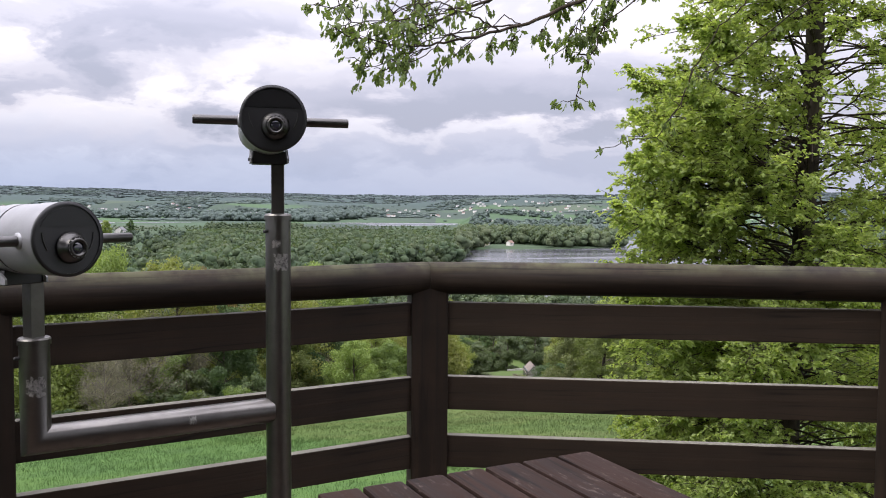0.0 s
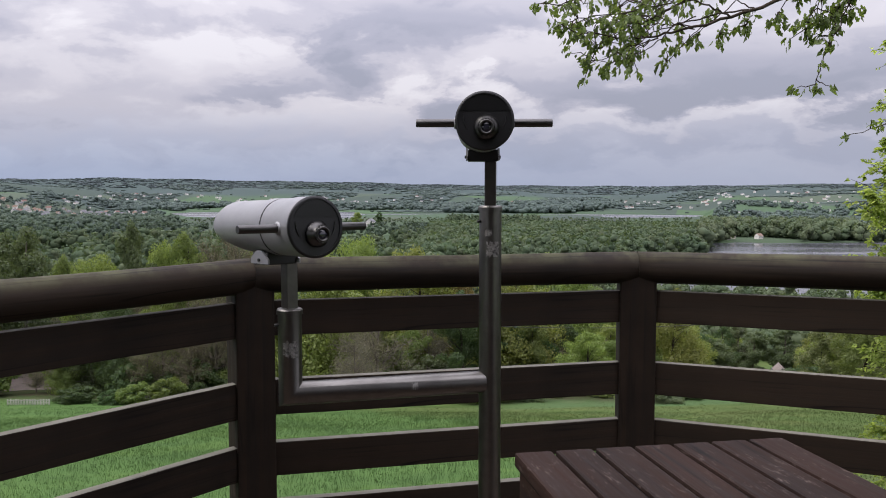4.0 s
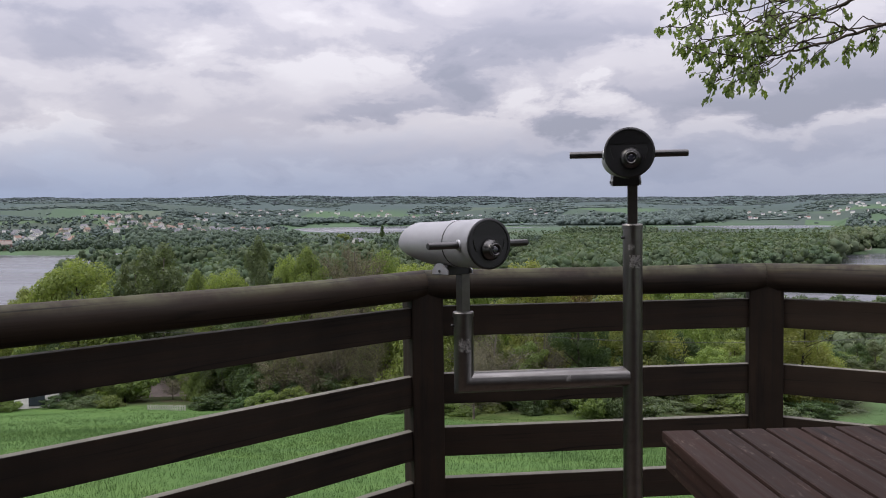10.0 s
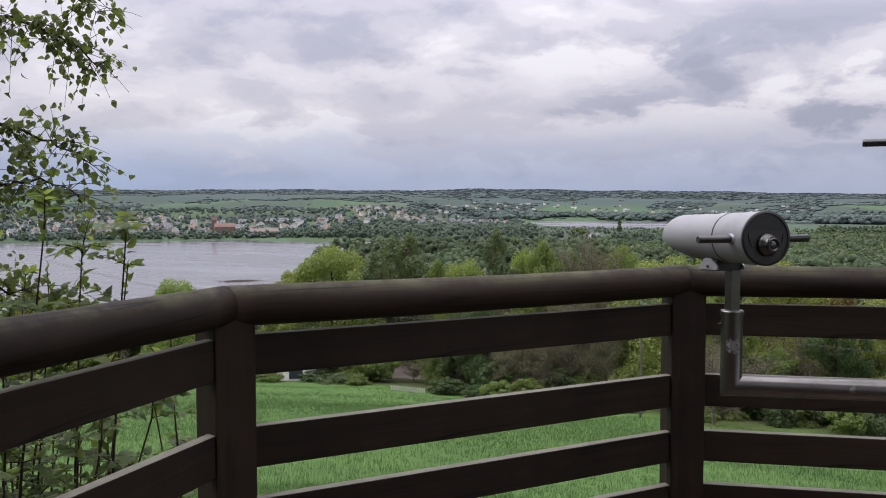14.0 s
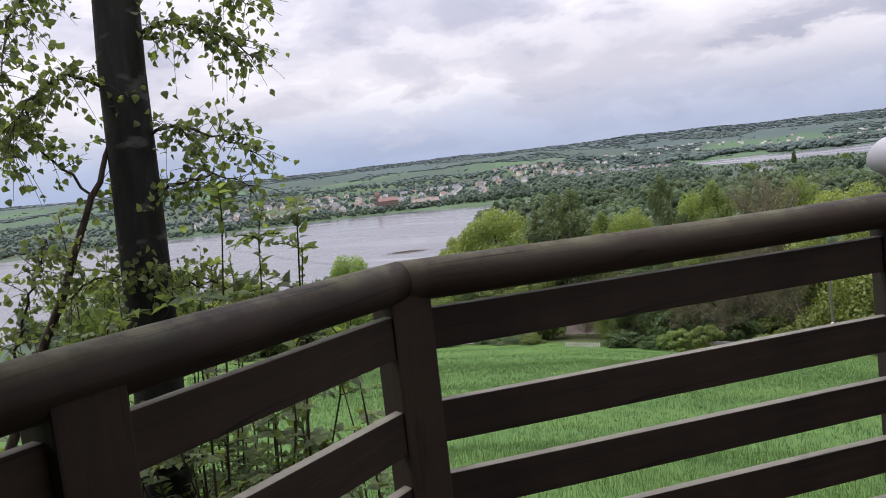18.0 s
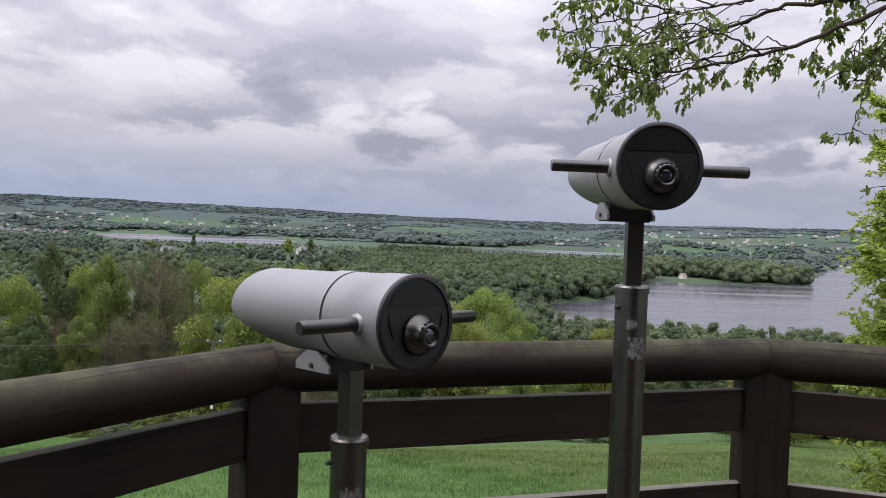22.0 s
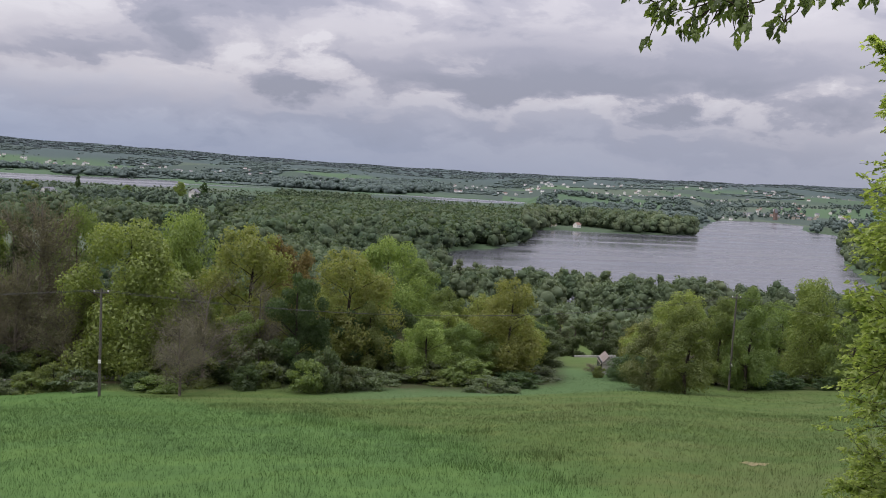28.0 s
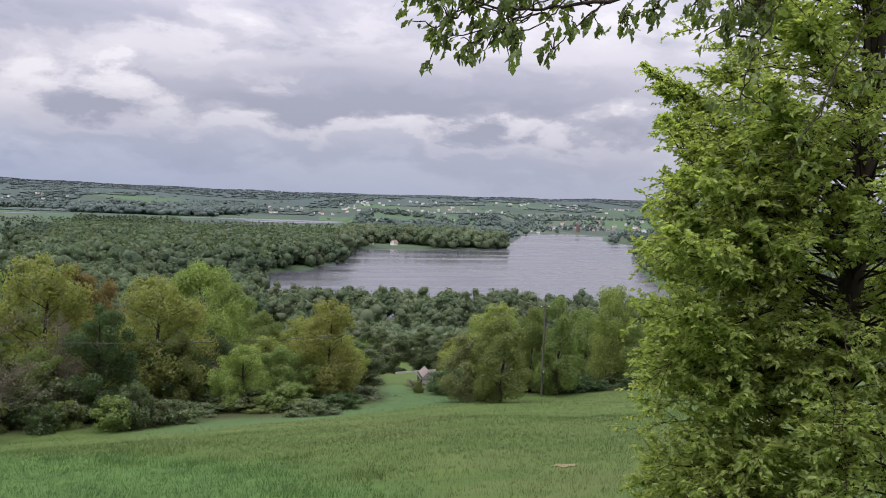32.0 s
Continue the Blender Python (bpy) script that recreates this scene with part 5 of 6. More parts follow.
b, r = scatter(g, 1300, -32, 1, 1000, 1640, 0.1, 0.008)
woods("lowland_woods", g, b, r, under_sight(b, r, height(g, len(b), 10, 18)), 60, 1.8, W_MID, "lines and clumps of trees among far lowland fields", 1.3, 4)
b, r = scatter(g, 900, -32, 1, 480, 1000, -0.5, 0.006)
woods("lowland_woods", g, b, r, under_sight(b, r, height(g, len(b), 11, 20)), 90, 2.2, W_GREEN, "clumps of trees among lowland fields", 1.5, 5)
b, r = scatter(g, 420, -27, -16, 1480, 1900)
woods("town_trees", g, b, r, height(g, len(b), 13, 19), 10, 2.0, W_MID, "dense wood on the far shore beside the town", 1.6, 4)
b, r = scatter(g, 800, 19.2, 31.2, 900, 1330, -1.0, 0.008)
woods("peninsula_woods", g, b, r, height(g, len(b), 16, 26), 90, 2.3, W_DARK, "wooded peninsula running into the lake", 1.5, 5)
b, r = scatter(g, 700, -17, 20, 1640, 1990)
woods("lake_fringe", g, b, r, height(g, len(b), 3, 5), 6, 1.3, W_GREEN, "low scrub before the northern lake", 2.4, 2)
b, r = scatter(g, 130, 2.2, 8.5, 1650, 1960)
woods("lake_fringe", g, b, r, height(g, len(b), 9, 14), 10, 1.7, W_GREEN, "trees before the northern lake", 1.5, 4)
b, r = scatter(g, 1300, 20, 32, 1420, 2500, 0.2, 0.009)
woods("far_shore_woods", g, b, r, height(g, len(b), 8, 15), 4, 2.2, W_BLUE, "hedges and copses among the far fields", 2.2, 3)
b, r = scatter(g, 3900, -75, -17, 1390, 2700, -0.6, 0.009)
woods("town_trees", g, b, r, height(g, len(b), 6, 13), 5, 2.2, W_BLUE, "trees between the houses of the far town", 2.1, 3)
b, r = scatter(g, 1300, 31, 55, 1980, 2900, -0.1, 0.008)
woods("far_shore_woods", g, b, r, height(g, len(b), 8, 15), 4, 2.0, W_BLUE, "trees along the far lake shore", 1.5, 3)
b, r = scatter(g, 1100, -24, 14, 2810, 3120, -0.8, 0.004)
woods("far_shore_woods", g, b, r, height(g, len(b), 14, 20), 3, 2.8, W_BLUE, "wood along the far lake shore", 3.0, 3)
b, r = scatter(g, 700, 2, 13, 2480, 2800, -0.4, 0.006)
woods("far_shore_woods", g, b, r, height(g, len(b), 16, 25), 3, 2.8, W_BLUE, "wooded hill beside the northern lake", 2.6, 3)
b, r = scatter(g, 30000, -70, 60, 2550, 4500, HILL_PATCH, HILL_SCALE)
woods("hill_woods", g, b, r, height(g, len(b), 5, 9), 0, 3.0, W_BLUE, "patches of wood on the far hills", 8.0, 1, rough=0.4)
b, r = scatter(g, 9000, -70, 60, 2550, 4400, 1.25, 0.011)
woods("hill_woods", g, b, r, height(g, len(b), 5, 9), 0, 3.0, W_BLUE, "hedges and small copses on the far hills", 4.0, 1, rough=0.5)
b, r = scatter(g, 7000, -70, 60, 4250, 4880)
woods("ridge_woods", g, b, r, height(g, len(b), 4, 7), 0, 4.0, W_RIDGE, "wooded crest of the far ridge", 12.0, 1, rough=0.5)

# ---------- far houses ----------
def plain(name, col, rough=0.8, amount=0.25, scale=2.0):
    def build(nt, b):
        n = noise_of(nt, coords(nt, (1, 1, 1)), scale, 5, 0.6)
        c = ramp(nt, n, [(0.3, tuple(x * (1 - amount) for x in col)), (0.7, tuple(min(1, x * (1 + amount * 0.5)) for x in col))])
        link(nt, c, b.inputs["Base Color"])
        bump(nt, b, n, 0.2, 0.02)
    return material(name, build, rough, 0, 0.3)


WHITE = plain("white_render", (0.66, 0.64, 0.60))
CREAM = plain("cream_render", (0.40, 0.36, 0.30))
BRICK = plain("red_brick", (0.155, 0.105, 0.088))
REDROOF = plain("red_roof_tiles", (0.15, 0.092, 0.078))
GREYROOF = plain("grey_roof", (0.13, 0.13, 0.14))
ORANGEROOF = plain("orange_roof", (0.19, 0.13, 0.10))
BARNROOF = plain("weathered_sheet_roof", (0.17, 0.14, 0.12))
WORN = plain("weathered_white_boards", (0.33, 0.32, 0.29))
PANE = plain("dark_window_pane", (0.03, 0.035, 0.045), 0.15)


def house(w, d, h, roof_h, wall, roof, label, windows=3):
    ob = thing("house", (0, 0, -320), label, "house", "houses beyond the lakes")
    body = part("wall", box_bm(w, d, h + 2, 0, (0, 0, h / 2 - 1)), wall, ob)
    bm = bmesh.new()
    o = min(0.5, 0.05 * w)
    pts = [(-w / 2 - o, -d / 2 - o, h), (w / 2 + o, -d / 2 - o, h), (w / 2 + o, d / 2 + o, h), (-w / 2 - o, d / 2 + o, h), (-w / 2 - o, 0, h + roof_h), (w / 2 + o, 0, h + roof_h)]
    vs = [bm.verts.new(p) for p in pts]
    for f in ((0, 1, 5, 4), (2, 3, 4, 5), (3, 2, 1, 0)):
        bm.faces.new([vs[q] for q in f])
    part("roof", bm, roof, ob)
    bm = bmesh.new()
    ends = [[bm.verts.new((x, y, z)) for y, z in ((-d / 2, h + 0.02), (d / 2, h + 0.02), (0, h + roof_h * 0.94))] for x in (-w / 2, w / 2)]
    for e in ends:
        bm.faces.new(e)
    for q in range(3):
        bm.faces.new((ends[0][q], ends[0][(q + 1) % 3], ends[1][(q + 1) % 3], ends[1][q]))
    bmesh.ops.recalc_face_normals(bm, faces=bm.faces)
    under(part("gable", bm, wall, ob), body)
    for s in (-1, 1):
        for q in range(windows):
            under(part("window", box_bm(1.3, 0.08, 1.4, 0, ((q + 0.5) / windows * w - w / 2, s * (d / 2 + 0.03), h * 0.55)), PANE, ob), body)
    return ob


HOUSES = [house(10, 9, 5, 4, WHITE, REDROOF, "white house with a red gable roof"),
          house(11, 9, 5.5, 4, WHITE, GREYROOF, "white house with a dark grey roof"),
          house(9, 8, 4.5, 3.6, CREAM, ORANGEROOF, "cream house with an orange roof"),
          house(13, 9, 6, 3.5, WHITE, GREYROOF, "long white house with a grey roof", 4),
          house(10, 8, 4.5, 4.2, CREAM, GREYROOF, "cream house with a grey roof"),
          house(10, 9, 5, 4, WHITE, ORANGEROOF, "white house with an orange-red roof")]
rh = random.Random(11)


def put_house(b, r, src=None, s=1.0):
    x, y = polar(b, r)
    z = float(land(x, y))
    if z < LAKE + 1.0:
        return
    copy_thing(src or HOUSES[rh.randrange(len(HOUSES))], Matrix.Translation((x, y, z)) @ pose(0, 0, 0, 0, 0, rh.uniform(0, 180)) @ Matrix.Diagonal((s, s, s, 1)))


for n in range(165):    # the town behind the western lake
    put_house(rh.uniform(-50, -30), rh.triangular(1450, 2150, 1600), s=rh.uniform(0.9, 1.2))
for n in range(105):    # its newer quarter up the slope
    put_house(rh.uniform(-30, -17.5), rh.triangular(1850, 2700, 2250), s=rh.uniform(0.95, 1.3))
for n in range(40):
    put_house(rh.uniform(33, 43), rh.triangular(2040, 2600, 2150), s=0.85)
for n in range(8):
    put_house(rh.uniform(19.8, 24), rh.uniform(1000, 1180), s=0.8)
for b, r in ((-3.2, 1450), (-12, 1250)):
    put_house(b, r, HOUSES[3], 1.5)
for src in HOUSES:
    b, r = rh.uniform(-45, -33), rh.uniform(1500, 1700)
    src.matrix_world = Matrix.Translation(ground_at(b, r))
# farms and hamlets scattered in groups over the far hills, too small to tell apart
hv, hf, hm = [], [], []
spots = [(-22 + 2.5 * ((n // 7 * 0.618) % 1 * 27) + rh.gauss(0, 0.9), 2800 + 1000 * ((n // 7 * 0.37) % 1) + rh.gauss(0, 60)) for n in range(300)]
spots += [(rh.uniform(20, 33), rh.uniform(1800, 3200)) for n in range(40)]
for b, r in spots:
    p, ang, s = Vector((*polar(b, r), 0)), rh.uniform(0, 180), rh.uniform(0.55, 0.85) * (r / 2700) ** 0.8
    p.z = float(land(p.x, p.y))
    if p.z < LAKE + 1:
        continue
    k = len(hv)
    m = Matrix.Translation(p) @ pose(0, 0, 0, 0, 0, ang)
    for q in ((-6, -4.5, -2), (6, -4.5, -2), (6, 4.5, -2), (-6, 4.5, -2), (-6, -4.5, 5), (6, -4.5, 5), (6, 4.5, 5), (-6, 4.5, 5), (-6.4, 0, 8.6), (6.4, 0, 8.6)):
        hv.append(m @ (Vector(q) * s))
    for f in ((0, 1, 5), (0, 5, 4), (1, 2, 6), (1, 6, 5), (2, 3, 7), (2, 7, 6), (3, 0, 4), (3, 4, 7), (4, 7, 8), (5, 9, 6)):
        hf.append([k + q for q in f])
        hm.append(0)
    col = rh.choice((1, 1, 2))
    for f in ((4, 5, 9), (4, 9, 8), (6, 7, 8), (6, 8, 9)):
        hf.append([k + q for q in f])
        hm.append(col)
me = mesh_np("distant_hamlets", [v[:] for v in hv], hf, [WHITE, GREYROOF, REDROOF])
me.polygons.foreach_set("material_index", np.array(hm, np.int32))
tagged(new("distant_hamlets", me), "scattered white farms and houses on the far hills", "houses", kind="stuff")
hall = house(46, 16, 9, 5, BRICK, BARNROOF, "long red-brick hall by the far shore", 9)
hall.matrix_world = Matrix.Translation(ground_at(-34.6, 1455)) @ pose(0, 0, 0, 0, 0, 35)
hall2 = house(36, 18, 13, 6, BRICK, REDROOF, "tall red-brick building above the lake", 7)
hall2.matrix_world = Matrix.Translation(ground_at(-37.2, 1540)) @ pose(0, 0, 0, 0, 0, 40)
tower = house(8, 8, 24, 7, BRICK, REDROOF, "red-brick tower of the town", 1)
tower.matrix_world = Matrix.Translation(ground_at(-37.9, 1560)) @ pose(0, 0, 0, 0, 0, 40)
hall3 = house(40, 14, 10, 1, WHITE, GREYROOF, "long white flat-roofed block", 8)
hall3.matrix_world = Matrix.Translation(ground_at(-33.6, 1900)) @ pose(0, 0, 0, 0, 0, 30)
church = house(7, 7, 17, 10, BRICK, GREYROOF, "red-brick church tower at the far end of the lake", 1)
church.matrix_world = Matrix.Translation(ground_at(35.5, 2065))

# ---------- things at the meadow's edge ----------
POLEWOOD = bark_mat("pole_wood", (0.05, 0.046, 0.038), (0.115, 0.108, 0.092), 3)


def utility_pole(b, d, top_e):
    p = ground_at(b, d)
    h = 1.43 + (d - float(ahead(b))) * math.tan(radians(top_e)) - p.z
    ob = thing("utility_pole", p, "weathered grey utility pole at the meadow's edge", "utility pole", "utility poles")
    v, f = tube_np([(0, 0, -0.3), (0, 0, h * 0.5), (0, 0, h)], [0.088, 0.08, 0.068], 12)
    part_np("pole", v, f, POLEWOOD, ob, "", True)
    bar = part("cross_arm", box_bm(0.9, 0.09, 0.09, 0.01, (0, 0, h - 0.25)), POLEWOOD, ob)
    for x in (-0.38, 0.38):
        under(part("insulator", lathe_bm([(0.03, 0), (0.045, 0.04), (0.03, 0.09), (0.0, 0.11)], 10), WHITE, ob, "", True, Matrix.Translation((x, 0, h - 0.2))), bar)
    part("number_plate", box_bm(0.16, 0.02, 0.22, 0.004, (0, -0.15, 2.2)), WHITE, ob, "small pale plate")
    return p + Vector((0, 0, h - 0.1))


t1 = utility_pole(-8.8, 55.5, -8.3)
t2 = utility_pole(33.5, 74.5, -6.55)
wires = thing("overhead_wires", (0, 0, 0), "dark overhead wires strung between the utility poles", "wires")


def wire(a, b, sag):
    t = np.linspace(0, 1, 24)[:, None]
    p = np.array(a) + t * (np.array(b) - np.array(a)) - np.concatenate([np.zeros((24, 2)), (4 * t * (1 - t) * sag)], 1)
    v, f = tube_np(p, [0.010] * 24, 4)
    part_np("wire", v, f, RUBBER, wires)


far_end = Vector((*from_eye(52, 70), t2.z + 1.5))
for off in (-0.38, 0.38):
    o = Vector((off, 0, 0))
    wire(t1 + o, t2 + o, 1.6)
    wire(t2 + o, far_end + o, 1.2)
    wire(Vector((*from_eye(-48, 85), t1.z + 2.5)) + o, t1 + o, 1.8)

GREENROOF = plain("pale_green_roof", (0.20, 0.27, 0.24))
cottage = house(2.4, 1.2, 1.0, 0.75, WORN, BARNROOF, "small pale-gabled outhouse half hidden by bushes", 2)
cottage.matrix_world = Matrix.Translation(ground_at(25.45, 80) + Vector((0, 0, 0.1))) @ pose(0, 0, 0, 0, 0, -106)
cottage_2 = house(7, 5, 2.4, 2.1, WHITE, GREENROOF, "low house with a pale green roof behind the bushes", 2)
cottage_2.matrix_world = Matrix.Translation((*from_eye(27.6, 98), -21.9)) @ pose(0, 0, 0, 0, 0, 20)
garden_wall = thing("garden_wall", ground_at(24.7, 141), "low white wall below the clearing", "wall")
for q in range(5):
    part("panel", box_bm(1.5, 0.15, 0.5, 0.02, (-3 + q * 1.53, 0.05 * q, 0.1)), WORN, garden_wall)
barn = house(8.5, 9, 0.5, 3.3, CREAM, BARNROOF, "low barn with a weathered brown roof behind the trees", 0)
barn.matrix_world = Matrix.Translation((*from_eye(-23.9, 86), -18.0)) @ pose(0, 0, 0, 0, 0, 24)
shed = house(3.6, 2.2, 1.9, 0.25, WHITE, GREYROOF, "small white shed at the edge of the meadow", 1)
shed.matrix_world = Matrix.Translation(ground_at(-32.4, 81)) @ pose(0, 0, 0, 0, 0, 25)
fence = thing("low_white_fence", ground_at(-24.8, 67.5), "low white picket fence at the edge of the meadow", "fence")
for q in range(16):
    part("picket", box_bm(0.10, 0.03, 0.42 + 0.06 * math.sin(q * 2.1), 0.005, (-1.5 + q * 0.2, 0.05 * math.sin(q), 0.2)), WORN, fence)
for z in (0.12, 0.32):
    part("fence_rail", box_bm(3.1, 0.03, 0.06, 0.004, (0, 0.05, z)), WORN, fence)
wall = thing("field_wall", ground_at(-12.2, 66), "long low pale concrete fence behind the hedge", "fence")
for q in range(9):
    part("panel", box_bm(1.96, 0.08, 0.5, 0.01, (-8 + q * 2, 0, 0.2)), WORN, wall, m=pose(0, 0, 0, 0, 0, 8))
soil = [(14.8, 23.9)]
for k in (0.5, 1.0):
    soil += [(14.8 + k * math.cos(a) * (0.42 + 0.16 * math.sin(3 * a + 1)), 23.9 + k * math.sin(a) * (0.32 + 0.11 * math.sin(5 * a))) for a in np.linspace(0, 2 * math.pi, 24, endpoint=False)]
sx, sy = np.array(soil).T
patch = new("bare_soil", mesh_np("bare_soil", np.stack([sx, sy, land(sx, sy) + 0.02], -1), [(0, 1 + q, 1 + (q + 1) % 24) for q in range(24)] + [(1 + q, 25 + q, 25 + (q + 1) % 24) for q in range(24)] + [(1 + q, 25 + (q + 1) % 24, 1 + (q + 1) % 24) for q in range(24)], [plain("pale_dry_soil", (0.17, 0.145, 0.066), scale=9.0, amount=0.5)]))
tagged(patch, "pale bare patch of dry soil in the meadow", "soil", kind="stuff")

# ---------- the hornbeam beside the lookout ----------
def lobed_np(P, U, N, L, W, rows=((0.0, 0.02), (0.28, 0.75), (0.40, 0.50), (0.62, 1.0), (0.76, 0.62), (1.0, 0.06))):
    """Leaf blades of five faces each; rows give the outline from stalk to tip."""
    U = unit(U)
    S = unit(np.cross(U, N))
    T = np.cross(S, U)
    L, W = L[:, None], W[:, None]
    v = []
    for f, wd in rows:
        c = P + U * L * f - T * L * 0.22 * f * f
        v += [c + S * W * 0.5 * wd + T * W * 0.18 * wd, c - S * W * 0.5 * wd + T * W * 0.18 * wd]
    v = np.stack(v, 1).reshape(-1, 3)
    q = np.array([[2 * a, 2 * a + 1, 2 * a + 3, 2 * a + 2] for a in range(5)])
    return v, (q[None] + (np.arange(len(P)) * 12)[:, None, None]).reshape(-1, 4)


OVATE = ((0.0, 0.06), (0.14, 0.72), (0.34, 1.0), (0.58, 0.80), (0.82, 0.34), (1.0, 0.02))


def spray(rng, start, d, length, droop, twigs, per, leaf_len, leaf_wid, bend=0.15, r0=0.013, inner=0.24):
    """A branch with side twigs and rows of leaves; returns wood pieces and leaf arrays."""
    t = np.linspace(0, 1, 7)[:, None]
    d = np.asarray(d, float)
    p = np.asarray(start) + t * d * length + t**2 * np.array((0, 0, -droop * length)) + rng.normal(0, bend * 0.1 * length, (7, 3)) * t
    wood_p = [tube_np(p, np.linspace(r0, 0.003, 7), 5)]
    P, U, N = [], [], []
    side = unit(np.cross(d, (0, 0, 1.0)))
    for q in range(twigs):
        f = rng.uniform(0.0, 1.0) ** 0.6 * (1 - inner) + inner
        o = np.array([np.interp(f, t[:, 0], p[:, c]) for c in range(3)])
        s = rng.choice((-1, 1))
        td = unit(d * rng.uniform(0.5, 1.0) + side * s * rng.uniform(0.3, 1.0) + np.array((0, 0, rng.normal(0.02, 0.42))))
        tl = length * rng.uniform(0.12, 0.32) * (1.15 - 0.5 * f)
        tt = np.linspace(0, 1, 4)[:, None]
        tp = o + tt * td * tl + tt**2 * np.array((0, 0, -0.18 * tl))
        wood_p.append(tube_np(tp, np.linspace(0.0045, 0.0015, 4), 3))
        n = max(3, int(per * rng.uniform(0.7, 1.3)))
        lf = rng.uniform(0.1, 1.05, n)[:, None]
        P.append(o + lf * td * tl + lf**2 * np.array((0, 0, -0.18 * tl)) + rng.normal(0, 0.012, (n, 3)))
        tside = unit(np.cross(td, (0, 0, 1.0)))
        U.append(unit(td * 0.55 + tside * rng.choice((-1, 1), (n, 1)) * rng.uniform(0.3, 1.0, (n, 1)) + rng.normal(0, 0.3, (n, 3)) + (0, 0, -0.25)))
        N.append(unit(rng.normal(0, 0.6, (n, 3)) + (0, 0, 0.8)))
    P, U, N = np.concatenate(P), np.concatenate(U), np.concatenate(N)
    ll = leaf_len * rng.uniform(0.6, 1.25, len(P))
    return wood_p, leaves_np(P, U, N, ll, ll * leaf_wid)


horn = thing("hornbeam_tree", Matrix.Translation((7.64, 8.76, -0.168)) @ Matrix.Diagonal((1.12, 1.12, 1.12, 1)), "hornbeam with bright fresh green leaves on layered branches", "tree")
gz = (float(land(7.64, 8.76)) + 0.168) / 1.12
g = rg(200)
zz = np.linspace(gz - 0.2, 9.5, 14)
tx, ty = 0.10 * np.sin(zz * 0.7), 0.08 * np.cos(zz * 0.5)
part_np("trunk", *tube_np(np.stack([tx, ty, zz], -1), np.linspace(0.135, 0.05, 14), 12), BARK, horn, "dark slightly bent trunk", True)
wood_p, leaf_p = [], []
for n in range(520):
    z = gz + 0.35 + (9.8 - gz - 0.6) * (n / 520) ** 1.2
    R = float(np.interp(z, [gz, -1.5, 0.6, 1.8, 2.6, 3.4, 5, 9.5], [1.5, 1.95, 2.0, 1.95, 1.75, 1.5, 1.5, 0.6]))
    az = n * 2.39996 + g.normal(0, 0.25)
    ln = R * g.uniform(0.66, 1.03)
    d = np.array((math.cos(az), math.sin(az), g.uniform(-0.05, 0.85)))
    wp, lp = spray(g, (np.interp(z, zz, tx), np.interp(z, zz, ty), z), d, ln, g.uniform(0.15, 0.5), 20 if z < 1.5 else 17, 19 if z < 1.5 else 16, 0.057, 0.62)
    wood_p += wp
    leaf_p.append(lp)
for n in range(100):      # the fuller side towards the open meadow
    z = gz + 0.5 + (1.2 - gz) * n / 100
    R = float(np.interp(z, [gz, -1.5, 0.6, 1.8, 2.6, 3.4], [1.4, 1.8, 1.9, 1.85, 1.65, 1.4]))
    az = math.pi + g.uniform(-1.2, 1.2)
    d = np.array((math.cos(az), math.sin(az), g.uniform(0.0, 0.8)))
    wp, lp = spray(g, (np.interp(z, zz, tx), np.interp(z, zz, ty), z), d, R * g.uniform(0.75, 1.0), g.uniform(0.15, 0.5), 22, 25, 0.062, 0.62)
    wood_p += wp
    leaf_p.append(lp)
for n in range(30):
    z = 1.3 + 1.9 * n / 60
    az = math.pi + g.uniform(-1.1, 0.9)
    d = np.array((math.cos(az), math.sin(az), g.uniform(0.1, 0.8)))
    wp, lp = spray(g, (np.interp(z, zz, tx), np.interp(z, zz, ty), z), d, float(np.interp(z, [1.3, 3.2], [1.8, 1.35])) * g.uniform(0.8, 1.0), g.uniform(0.15, 0.4), 16, 14, 0.062, 0.62)
    wood_p += wp
    leaf_p.append(lp)
# long boughs that reach out over the meadow, set with short upright sprays
for x, y, z, z0 in ((6.17, 11.0, 3.18, 1.5), (6.0, 10.4, 2.6, 1.3), (4.74, 8.68, 1.85, 1.2), (4.55, 8.5, 1.25, 0.3), (4.65, 8.6, 0.6, -0.3), (4.9, 7.9, 2.6, 1.6), (5.0, 7.6, 3.3, 2.2), (5.3, 9.8, 1.6, 0.6), (5.0, 9.3, 0.2, -0.8), (5.4, 7.3, 4.2, 2.6)):
    o = np.array((0, 0, z0))
    tip = (np.array((x, y, z)) - (7.64, 8.76, -0.168)) / 1.12 * (0.78, 0.80, 0.95)
    d = tip - o
    ln = float(np.linalg.norm(d))
    wp, lp = spray(g, o, d / ln, ln, -0.02, 64, 20, 0.062, 0.62, 0.08, 0.018)
    wood_p += wp
    leaf_p.append(lp)
    for q in range(11):
        f = 0.35 + 0.06 * q
        up = unit(d / ln * 0.7 + np.array((g.normal(0, 0.35), g.normal(0, 0.35), g.uniform(-0.1, 0.7))))
        wp, lp = spray(g, o + d * f, up, ln * 0.30 * (1.25 - 0.7 * f), 0.05, 12, 9, 0.062, 0.62, 0.1, 0.006)
        wood_p += wp
        leaf_p.append(lp)
part_np("branchwood", *join_np(wood_p), TWIG, horn, "thin dark branches", True)
part_np("crown", *join_np(leaf_p), L_HORN, horn, "bright green young leaves")

